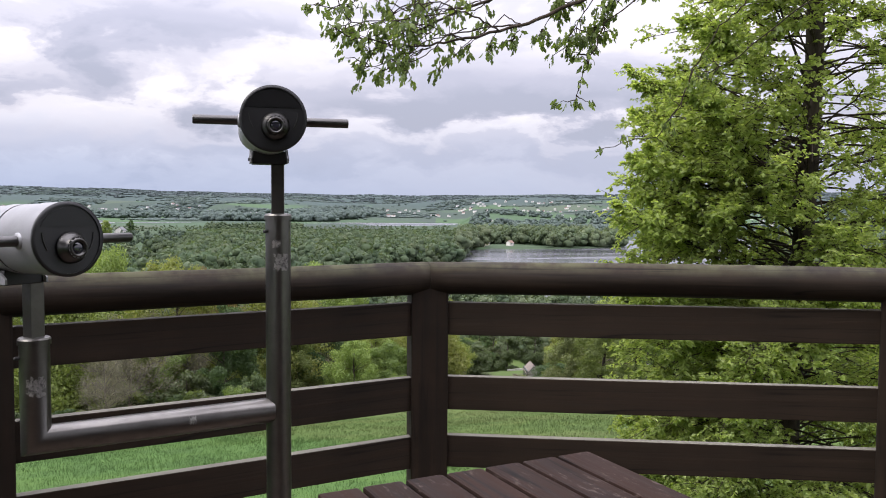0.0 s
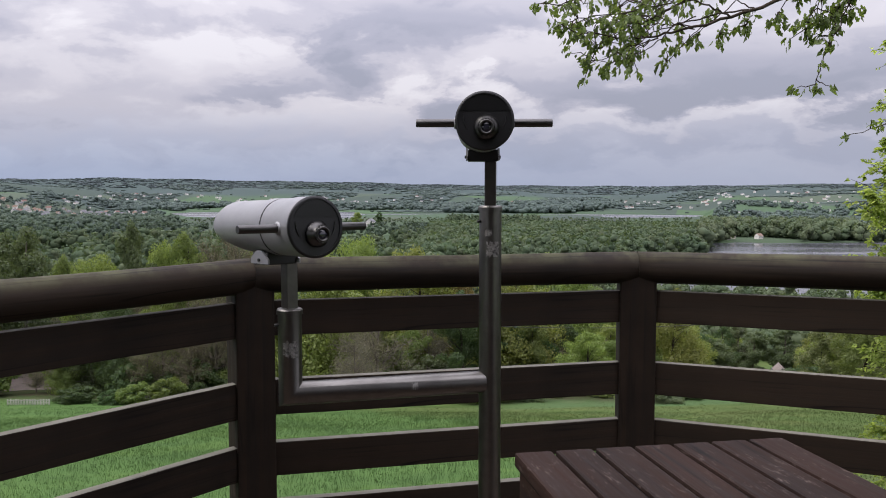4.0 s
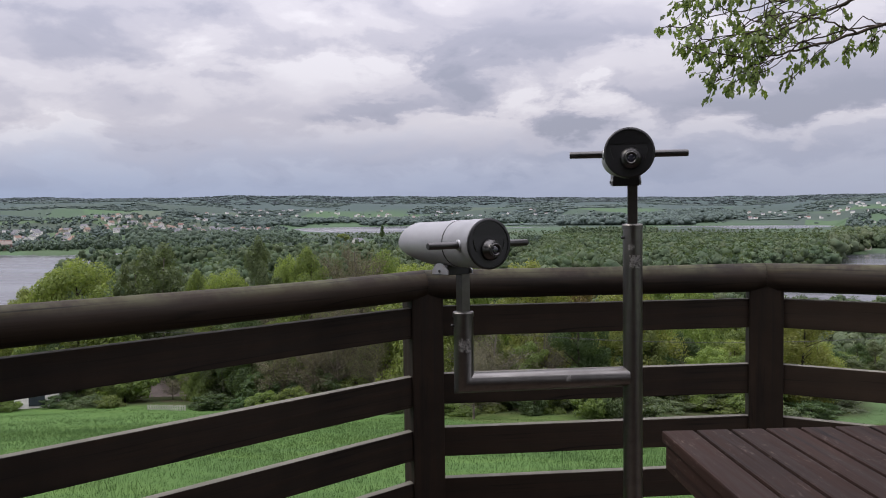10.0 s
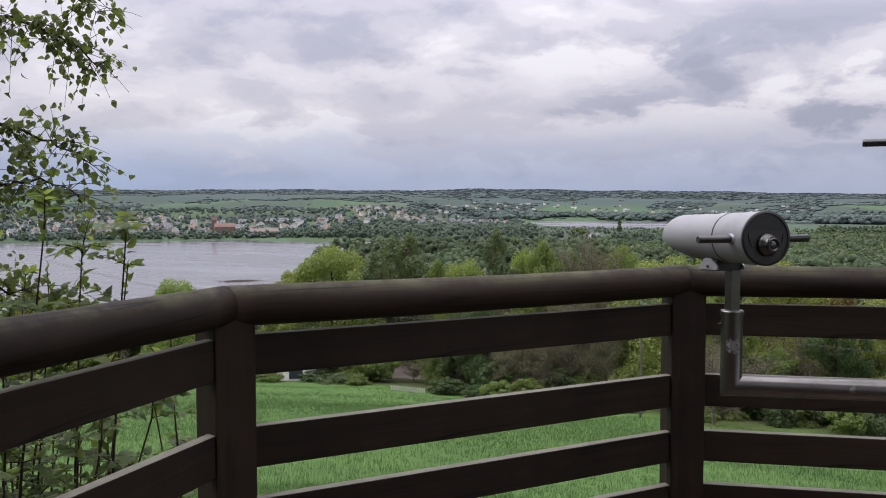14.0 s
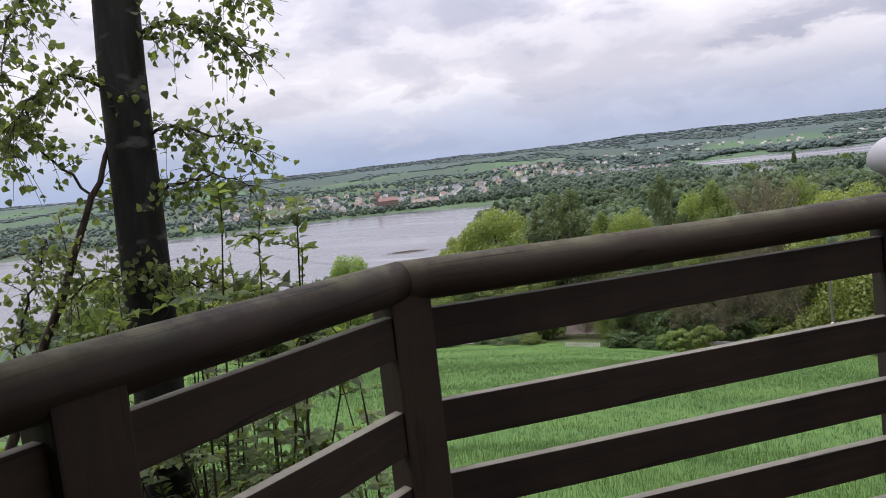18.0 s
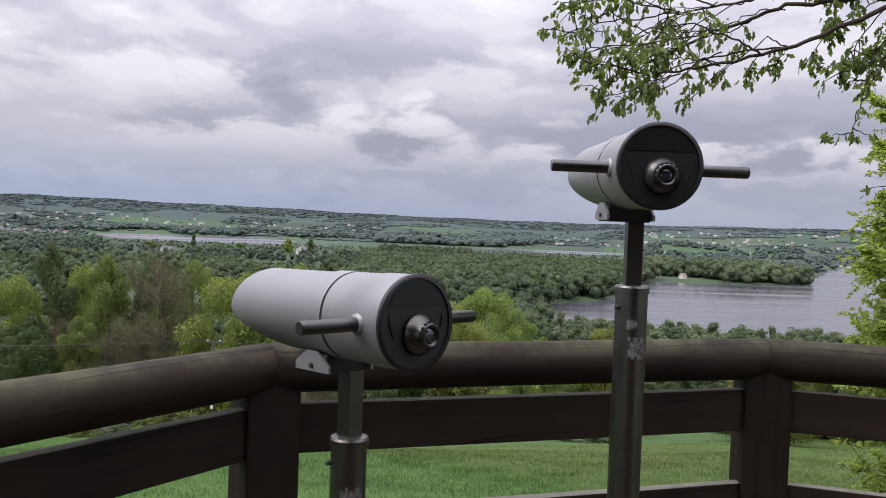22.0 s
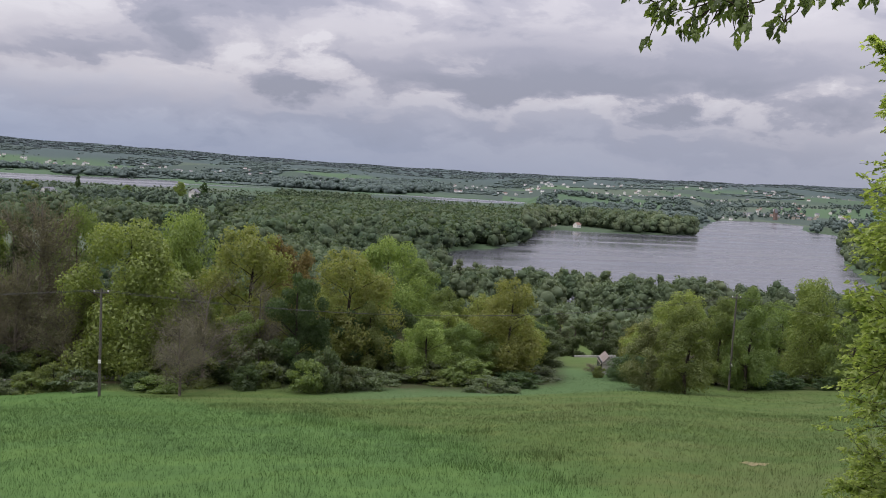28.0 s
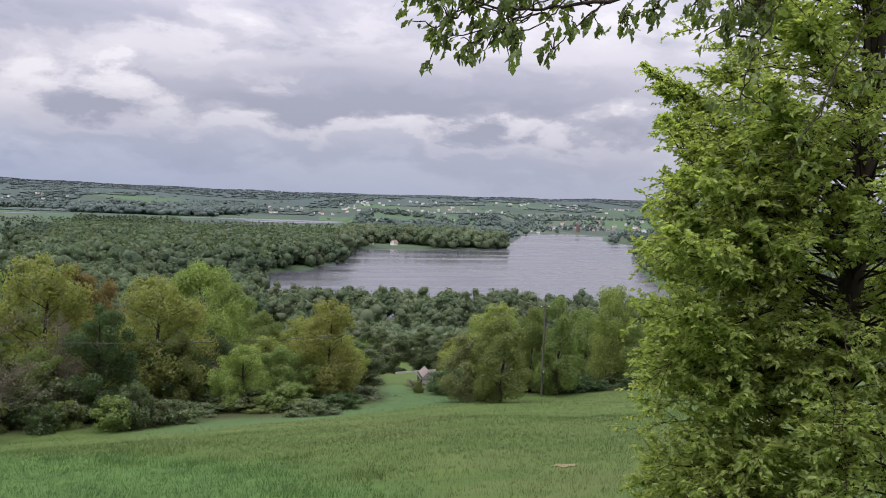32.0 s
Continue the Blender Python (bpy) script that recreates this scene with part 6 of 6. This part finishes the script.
# ---------- the oak whose limb hangs over the view ----------
oak = thing("oak_tree", (0, 0, 0), "oak with drooping young leaves on a limb over the view", "tree")
g = rg(300)
oz = float(land(7.6, 4.6))
part_np("trunk", *tube_np([(7.6, 4.6, oz - 0.2), (7.55, 4.65, 0), (7.5, 4.7, 3), (7.5, 4.8, 6), (7.6, 4.9, 9)], [0.26, 0.22, 0.18, 0.13, 0.05], 14), BARK, oak, "", True)
# each limb: its line, its thickness, its leafy twigs and where along it they begin
OAK_BOUGHS = [
    ([(7.5, 4.72, 3.4), (5.6, 5.35, 3.5), (4.5, 5.72, 3.28), (3.36, 6.09, 2.89), (3.04, 6.19, 2.73), (2.82, 6.26, 2.64), (2.44, 6.39, 2.54), (2.19, 6.47, 2.49), (1.97, 6.54, 2.48), (1.61, 6.65, 2.55)], 0.0231, 14, 0.74),
    ([(4.5, 5.72, 3.28), (3.44, 6.22, 2.99), (3.13, 6.32, 2.97), (2.87, 6.41, 2.95), (2.67, 6.47, 2.87), (2.44, 6.54, 2.78), (2.24, 6.61, 2.67), (2.06, 6.67, 2.59), (1.87, 6.73, 2.47), (1.74, 6.77, 2.39)], 0.0184, 11, 0.66),
    ([(3.44, 6.22, 2.99), (2.93, 6.54, 3.10), (2.73, 6.61, 3.03), (2.51, 6.68, 2.99), (2.29, 6.75, 2.95), (2.10, 6.81, 2.84), (1.86, 6.89, 2.69), (1.72, 6.93, 2.62)], 0.0116, 14, 0.42),
    ([(2.67, 6.31, 2.59), (2.50, 6.27, 2.66), (2.36, 6.31, 2.71), (2.21, 6.35, 2.78), (2.05, 6.41, 2.76), (1.89, 6.46, 2.70)], 0.0075, 8, 0.5),
    ([(2.84, 6.28, 2.65), (2.60, 6.39, 2.64), (2.46, 6.43, 2.60), (2.32, 6.48, 2.57), (2.17, 6.53, 2.59), (2.02, 6.57, 2.60), (1.86, 6.62, 2.50)], 0.0068, 8, 0.55),
    ([(2.29, 6.75, 2.95), (2.11, 6.86, 3.02), (1.88, 6.94, 3.08), (1.62, 7.02, 3.04)], 0.0068, 20, 0.3),
    ([(2.51, 6.68, 2.99), (2.3, 6.8, 3.10), (2.05, 6.85, 3.16), (1.8, 6.9, 3.18)], 0.0068, 18, 0.3),
    ([(2.29, 6.75, 2.95), (2.0, 6.8, 2.90), (1.75, 6.85, 2.88), (1.55, 6.9, 2.80)], 0.0061, 14, 0.3),
]
OAK_PENDANTS = [
    ([(2.34, 6.42, 2.73), (1.95, 6.60, 2.68), (1.65, 6.70, 2.66), (1.47, 6.76, 2.60)], 0.0054, 10, 0.55), ([(2.14, 6.49, 2.47), (1.95, 6.56, 2.38), (1.72, 6.63, 2.31)], 0.0041, 6, 0.4),
    ([(2.48, 6.38, 2.54), (2.36, 6.42, 2.42), (2.26, 6.47, 2.30)], 0.0034, 5, 0.45), ([(2.19, 6.47, 2.49), (2.10, 6.52, 2.42), (1.98, 6.58, 2.36)], 0.0034, 4, 0.5),
    ([(2.66, 6.32, 2.60), (2.62, 6.36, 2.52), (2.60, 6.38, 2.46)], 0.0027, 3, 0.6), ([(2.84, 6.28, 2.65), (2.80, 6.32, 2.58), (2.78, 6.34, 2.53)], 0.0027, 4, 0.5),
    ([(3.04, 6.19, 2.73), (3.0, 6.22, 2.64), (2.94, 6.25, 2.56)], 0.0034, 4, 0.5),
    ([(3.36, 6.09, 2.89), (3.26, 6.16, 2.74), (3.20, 6.20, 2.58), (3.16, 6.22, 2.46)], 0.0041, 17, 0.25), ([(3.5, 6.05, 2.95), (3.44, 6.15, 2.76), (3.38, 6.2, 2.58), (3.34, 6.22, 2.42)], 0.0041, 20, 0.2),
    ([(3.44, 6.22, 2.99), (3.28, 6.30, 2.88), (3.16, 6.34, 2.80)], 0.0041, 15, 0.3), ([(3.6, 6.02, 3.0), (3.5, 6.2, 3.1), (3.3, 6.3, 3.08), (3.1, 6.35, 3.02)], 0.0048, 22, 0.3),
]
OAK_HANGING = [
    ([(3.44, 6.22, 2.99), (3.2, 6.4, 3.12), (2.95, 6.5, 3.18), (2.7, 6.6, 3.16)], 0.006, 16, 0.25), ([(3.7, 6.0, 3.04), (3.55, 6.1, 2.9), (3.5, 6.15, 2.74), (3.46, 6.2, 2.6)], 0.005, 16, 0.25),
    ([(3.94, 5.90, 3.08), (3.40, 6.07, 2.66), (3.33, 6.10, 2.46), (3.24, 6.13, 2.26), (3.21, 6.14, 2.10)], 0.0054, 5, 0.2),
    ([(6.0, 5.6, 3.6), (5.04, 6.50, 3.31), (4.98, 6.52, 3.03), (4.78, 6.59, 2.85), (4.57, 6.66, 2.47), (4.47, 6.69, 2.17), (4.37, 6.72, 2.04)], 0.0075, 4, 0.2),
    ([(4.57, 6.66, 2.47), (4.47, 6.69, 2.17), (4.28, 6.75, 1.90), (4.12, 6.81, 1.88), (3.83, 6.90, 1.80)], 0.0048, 5, 0.2),
    ([(5.6, 5.35, 3.5), (5.0, 5.8, 2.9), (4.6, 6.1, 2.5), (4.3, 6.3, 2.3)], 0.0068, 9, 0.2), ([(5.6, 5.35, 3.5), (4.7, 5.9, 3.5), (4.0, 6.2, 3.38), (3.45, 6.35, 3.2)], 0.0082, 26, 0.2),
    ([(4.5, 5.72, 3.28), (4.1, 6.05, 3.08), (3.8, 6.2, 2.95)], 0.0054, 14, 0.2), ([(5.6, 5.35, 3.5), (5.2, 6.0, 3.45), (4.7, 6.4, 3.3), (4.2, 6.6, 3.12)], 0.0068, 22, 0.2),
]
OAK_LIMBS = OAK_BOUGHS + OAK_PENDANTS + OAK_HANGING
side_twigs = random.Random(8)
for li, k0 in ((0, 5), (0, 6), (0, 7), (0, 6), (1, 4), (1, 5), (1, 6), (1, 3), (2, 2), (2, 3), (2, 4), (4, 2), (3, 2), (2, 5)):     # long thin side branches
    o = Vector(OAK_LIMBS[li][0][k0])
    ln = side_twigs.uniform(0.35, 0.66)
    d = Vector((-1.0, side_twigs.uniform(-0.2, 0.6), side_twigs.uniform(-0.35, 0.3))).normalized()
    OAK_LIMBS.append(([tuple(o + d * ln * f + Vector((0, side_twigs.gauss(0, 0.02), side_twigs.gauss(0, 0.03) - 0.12 * ln * f * f))) for f in (0, 0.3, 0.65, 1.0)], 0.005, 4, 0.55))
wood_p, P, U, N = [], [], [], []


def smooth_path(pts, k=5):
    pts = np.array(pts)
    s = np.linspace(0, len(pts) - 1, (len(pts) - 1) * k + 1)
    return np.stack([np.interp(s, np.arange(len(pts)), pts[:, c]) for c in range(3)], -1)


def cluster(at, d, count):
    for q in range(count):
        P.append(at + g.normal(0, 0.018, 3))
        U.append(unit(d * 0.45 + g.normal(0, 0.42, 3) + np.array((0, 0, -1.0))))
        N.append(unit(g.normal(0, 1, 3) + np.array((0, -0.4, 0.3))))


for li, (pts, r, twigs, start) in enumerate(OAK_LIMBS):
    sp = smooth_path(pts)
    sp[1:-1] += g.normal(0, 0.006, (len(sp) - 2, 3))
    wood_p.append(tube_np(sp, np.linspace(r, max(0.003, r * 0.15), len(sp)), 7))
    for q in range(twigs):
        k = min(len(sp) - 1, int(len(sp) * (start + (1 - start) * g.random() ** 0.7)))
        o = sp[k]
        d = unit(np.array((g.normal(-0.15, 0.5), g.normal(0, 0.55), g.normal(-0.02, 0.42))))
        tl = g.uniform(0.08, 0.26) if li < 8 else g.uniform(0.05, 0.13)
        tp = o + np.linspace(0, 1, 5)[:, None] * d * tl + (np.linspace(0, 1, 5)[:, None] ** 2) * np.array((0, 0, -0.10 * tl)) + g.normal(0, 0.010, (5, 3)) * np.linspace(0, 1, 5)[:, None]
        wood_p.append(tube_np(tp, np.linspace(0.0046, 0.002, 5), 4))
        cluster(tp[-1], d, g.integers(4, 8))
        if g.random() < 0.5:
            cluster(tp[2], d, g.integers(2, 5))
    cluster(sp[-1], unit(sp[-1] - sp[-2]), 8)
P, U, N = np.array(P), np.array(U), np.array(N)
ll = g.uniform(0.036, 0.076, len(P))
part_np("branchwood", *join_np(wood_p), TWIG, oak, "thin dark limbs and twigs", True)


part_np("crown", *lobed_np(P, U, N, ll, ll * 0.52), L_OAK, oak, "small drooping lobed leaves")

# ---------- the birch beside the railing ----------
birch = thing("birch_tree", (0.056, 0.082, 0), "dark-barked birch standing close beside the railing", "tree")
g = rg(400)
bz = float(land(-2.75, 2.05))
part_np("trunk", *tube_np([(-2.80, 2.00, bz - 0.2), (-2.79, 2.02, 0.0), (-2.77, 2.05, 0.8), (-2.755, 2.06, 1.4), (-2.75, 2.07, 1.9), (-2.72, 2.09, 2.5), (-2.70, 2.1, 4), (-2.6, 2.1, 7)],
                          [0.119, 0.104, 0.099, 0.094, 0.0915, 0.086, 0.07, 0.026], 18), BIRCHBARK, birch, "dark rough trunk with pale flecks", True)
wood_p, P, U, N = [], [], [], []
BIRCH_UPPER = [
    ([(-3.25, 1.35, bz), (-3.12, 1.50, 0.3), (-2.95, 1.76, 0.98), (-2.84, 1.92, 1.42), (-2.76, 2.04, 1.72), (-2.66, 2.12, 2.2)], 0.026, 10),
    ([(-2.75, 2.07, 2.6), (-2.5, 2.2, 2.45), (-2.34, 2.3, 2.2), (-2.20, 2.40, 1.98)], 0.012, 40),
    ([(-2.75, 2.07, 2.0), (-2.5, 2.2, 2.08), (-2.3, 2.33, 1.98), (-2.2, 2.4, 1.86)], 0.010, 34),
    ([(-2.76, 2.06, 1.62), (-2.55, 2.18, 1.66), (-2.36, 2.28, 1.58), (-2.2, 2.36, 1.48)], 0.009, 26),
    ([(-2.76, 2.06, 1.35), (-2.6, 2.14, 1.45), (-2.4, 2.25, 1.46), (-2.24, 2.33, 1.40)], 0.008, 22),
]
BIRCH_LOWER = [
    ([(-2.77, 2.05, 2.3), (-2.9, 1.9, 2.3), (-2.95, 1.75, 2.1), (-2.9, 1.65, 1.85)], 0.010, 40),
    ([(-2.77, 2.05, 1.8), (-2.85, 1.9, 1.9), (-2.9, 1.75, 1.8), (-2.88, 1.62, 1.6)], 0.009, 34),
    ([(-2.95, 1.76, 0.98), (-2.8, 1.85, 1.12), (-2.6, 2.0, 1.14), (-2.45, 2.1, 1.10)], 0.006, 22),
    ([(-3.05, 1.6, 0.7), (-2.9, 1.6, 1.0), (-2.8, 1.65, 1.25), (-2.75, 1.7, 1.4)], 0.007, 26),
    ([(-2.78, 2.04, 0.95), (-2.6, 2.15, 1.05), (-2.45, 2.25, 1.02), (-2.3, 2.32, 0.95)], 0.006, 24),
    ([(-2.84, 1.92, 1.42), (-3.0, 1.8, 1.65), (-3.1, 1.7, 1.75), (-3.15, 1.6, 1.7)], 0.006, 26),
]
BL = BIRCH_UPPER + BIRCH_LOWER
for pts, r, twn in BL:
    sp = smooth_path(pts, 6)
    if pts[-1][0] > pts[0][0]:
        sp = sp[0] + (sp - sp[0]) * (0.82 if r < 0.02 else 1.0)
    sp[1:-1] += g.normal(0, 0.006, (len(sp) - 2, 3))
    wood_p.append(tube_np(sp, np.linspace(r, max(0.002, r * 0.15), len(sp)), 6))
    for q in range(int(twn * 2.0)):
        o = sp[g.integers(3, len(sp))]
        d = unit(np.array((g.normal(0.1, 0.6), g.normal(0.1, 0.5), g.normal(0.0, 0.45))))
        tl = g.uniform(0.06, 0.23)
        f = np.linspace(0, 1, 5)[:, None]
        tp = o + f * d * tl + f**2 * np.array((0, 0, -0.3 * tl))
        wood_p.append(tube_np(tp, np.linspace(0.0018, 0.0008, 5), 3))
        for k in range(g.integers(4, 8)):
            P.append(tp[g.integers(1, 5)] + g.normal(0, 0.016, 3))
            U.append(unit(g.normal(0, 0.7, 3) + np.array((0, 0, -0.7))))
            N.append(unit(g.normal(0, 1, 3) + np.array((0.3, -0.5, 0.2))))
P, U, N = np.array(P), np.array(U), np.array(N)
ll = g.uniform(0.021, 0.038, len(P))
part_np("branchwood", *join_np(wood_p), TWIG, birch, "thin dark limbs", True)
part_np("crown", *lobed_np(P, U, N, ll, ll * 0.85, OVATE), L_BIRCH, birch, "small hanging pointed leaves")


# ---------- saplings behind the railing ----------
def sapling(x, y, top, seed, shoots, leaf, label, spread=0.35):
    g = rg(seed)
    z0 = float(land(x, y))
    ob = thing("sapling", (x, y, z0), label, "sapling", "saplings behind the railing")
    wood_p, P, U, N = [], [], [], []
    for s in range(shoots + 3):
        az, h = g.uniform(0, 6.28), (top - z0) * (1.0 if s == 0 else g.uniform(0.55, 0.92))
        f = np.linspace(0, 1, 12)[:, None]
        sp = f * np.array((0, 0, h)) + f**1.5 * np.array((math.cos(az), math.sin(az), 0)) * spread * g.uniform(0.2, 1) + g.normal(0, 0.01, (12, 3)) * f
        wood_p.append(tube_np(sp, np.linspace(0.011, 0.0025, 12), 6))
        for q in range(17):
            k = g.integers(3, 12)
            d = unit(np.array((g.normal(0, 1), g.normal(0, 1), g.uniform(0.15, 0.8))))
            tl = g.uniform(0.12, 0.42) * (1.25 - 0.8 * k / 12)
            tt = np.linspace(0, 1, 6)[:, None]
            tp = sp[k] + tt * d * tl + tt**2 * np.array((0, 0, -0.25 * tl))
            wood_p.append(tube_np(tp, np.linspace(0.0028, 0.001, 6), 3))
            side = unit(np.cross(d, (0, 0, 1.0)))
            for m in range(int(5 + tl * 34)):
                ff = 0.15 + 0.85 * m / (4 + tl * 34)
                P.append(sp[k] + d * tl * ff + np.array((0, 0, -0.25 * tl * ff * ff)))
                U.append(unit(d * 0.5 + side * (1 if m % 2 else -1) * 0.9 + g.normal(0, 0.25, 3)))
                N.append(unit(g.normal(0, 0.4, 3) + np.array((0, 0, 0.8))))
        for m in range(6):
            P.append(sp[-1] - np.array((0, 0, 0.02 * m)))
            U.append(unit(g.normal(0, 0.5, 3) + np.array((0, 0, 0.8))))
            N.append(unit(g.normal(0, 1, 3)))
    P, U, N = np.array(P), np.array(U), np.array(N)
    ll = leaf * g.uniform(0.6, 1.25, len(P))
    part_np("stem", *join_np(wood_p), TWIG, ob, "", True)
    part_np("foliage", *lobed_np(P, U, N, ll, ll * 0.6, OVATE), L_BIRCH, ob)
    return ob


sapling(-2.07, 2.18, 1.26, 501, 0, 0.05, "slim leafy sapling growing up behind the railing", 0.25)
sapling(-2.30, 2.32, 1.12, 502, 4, 0.05, "bushy leafy sapling beside the birch trunk", 0.4)
sapling(-1.85, 2.45, 0.82, 503, 5, 0.052, "low leafy sapling below the railing", 0.5)
sapling(-2.55, 1.75, 0.95, 504, 4, 0.05, "leafy sapling under the birch", 0.4)
sapling(-2.05, 1.55, 0.5, 505, 4, 0.052, "low leafy sapling below the railing", 0.4)
sapling(-2.9, 2.6, 1.05, 506, 4, 0.05, "leafy sapling behind the birch", 0.5)
sapling(-1.68, 2.3, 0.62, 507, 4, 0.052, "low leafy sapling below the railing", 0.4)

for n, (x, y, top, leaf) in enumerate(((-2.55, 1.05, 0.35, 0.05), (-3.05, 1.25, 0.55, 0.05), (-2.25, 0.75, 0.2, 0.05), (-3.5, 2.1, 0.6, 0.05), (-3.3, 0.7, 0.3, 0.05), (-2.2, 1.95, 0.5, 0.05), (-3.2, 0.25, 0.45, 0.05), (-4.0, 0.9, 0.6, 0.05), (-2.6, 0.1, 0.3, 0.05), (-3.9, 1.7, 0.6, 0.05), (-4.7, 1.4, 0.6, 0.05), (-4.4, 0.1, 0.4, 0.05))):
    sapling(x, y, top, 520 + n, 4, leaf, "low leafy sapling in the thicket under the birch", 0.5)

sapling(-2.75, 2.35, 1.42, 541, 6, 0.055, "bushy leafy sapling behind the birch trunk", 0.5)
sapling(-2.45, 2.05, 1.28, 542, 5, 0.055, "bushy leafy sapling beside the birch trunk", 0.4)
sapling(-3.3, 2.3, 1.35, 543, 6, 0.055, "bushy leafy sapling behind the birch trunk", 0.5)
sapling(-2.13, 2.06, 1.2, 540, 0, 0.05, "slim leafy sapling growing up behind the railing", 0.35)

# ---------- reeds in the western lake ----------
g = rg(640)
n = 1500
along, across = g.normal(0, 6.5, n), g.normal(0, 1.6, n)
rx, ry = -387 + 0.79 * along - 0.6 * across, 527.4 + 0.61 * along + 0.79 * across
rh2 = g.uniform(0.6, 1.7, n)
base = np.stack([rx, ry, np.full(n, LAKE - 0.1)], -1)
az = g.uniform(0, 6.28, n)
sd = np.stack([np.cos(az), np.sin(az), 0 * az], -1) * 0.12
tip = base + np.stack([g.normal(0, 0.2, n), g.normal(0, 0.2, n), rh2], -1)
tagged(new("reed_bed", mesh_np("reed_bed", np.stack([base - sd, base + sd, tip], 1).reshape(-1, 3), np.arange(n * 3).reshape(-1, 3), [plain("dry_reed", (0.16, 0.13, 0.09))])), "small bed of dry brown reeds standing in the lake", "reeds", kind="stuff")

# ---------- meadow grass ----------
def blade_build(nt, b):
    ge = nt.nodes.new("ShaderNodeNewGeometry")
    v, c = sward(nt)
    tint = ramp(nt, ge.outputs["Random Per Island"], [(0.0, (0.82, 0.86, 0.8)), (0.5, (1.0, 1.0, 1.0)), (0.85, (1.12, 1.12, 1.1)), (1.0, (1.5, 1.28, 1.3))])
    c = mixc(nt, 1.0, c, tint, "MULTIPLY")
    link(nt, c, b.inputs["Base Color"])


BLADE = material("grass_blade", blade_build, 0.7, 0, 0.25)
g = rg(600)


def grass(n, b0, b1, r0, r1, h, w, field=None):
    """Blades between two bearings and two distances; field keeps those of the grain field or of its tufted edge."""
    b, r = np.radians(g.uniform(b0, b1, n)), np.sqrt(g.uniform(r0**2, r1**2, n))
    x, y = r * np.sin(b), r * np.cos(b)
    if field:
        line = x + 0.63 * np.maximum(y - 33, 0) + 1.3 * np.sin(0.9 * y + np.sin(1.7 * x)) - 8.2
        near = np.exp(-((line + 1.2) / 1.5) ** 2) * (0.5 + 0.5 * np.sin(1.3 * x + 2.1 * np.sin(0.8 * y)))
        keep = line < 0 if field == "grain" else g.random(n) < near
        x, y = x[keep], y[keep]
        n = len(x)
    z = land(x, y)
    k = 3
    az = g.uniform(0, 6.28, (n, k))
    hh = h * g.uniform(0.5, 1.3, (n, k)) * (0.95 + 0.12 * np.sin(x * 0.5 + np.sin(y * 0.7) * 2))[:, None]
    o = np.stack([x, y, z - 0.03], -1)[:, None] + np.concatenate([g.normal(0, 0.05, (n, k, 2)), np.zeros((n, k, 1))], -1)
    s = np.stack([np.cos(az), np.sin(az), 0 * az], -1) * w / 2
    tip = o + np.stack([g.normal(0, 0.25, (n, k)) * hh, g.normal(0, 0.25, (n, k)) * hh, hh], -1)
    v = np.stack([o - s, o + s, tip], 2).reshape(-1, 3)
    return v, np.arange(n * k * 3).reshape(-1, 3)


gv, gf = join_np([grass(64000, -100, 56, 3.4, 16, 0.17, 0.0065), grass(90000, -52, 56, 14, 50, 0.15, 0.010), grass(52000, -52, 56, 26, 76, 0.13, 0.018), grass(26000, -52, 20, 6, 56, 0.21, 0.011, "grain"), grass(20000, 0, 24, 15, 46, 0.30, 0.013, "tufts")])
tagged(new("meadow_grass", mesh_np("meadow_grass", gv, gf, [BLADE])), "tall green meadow grass on the slope", "grass", kind="stuff")
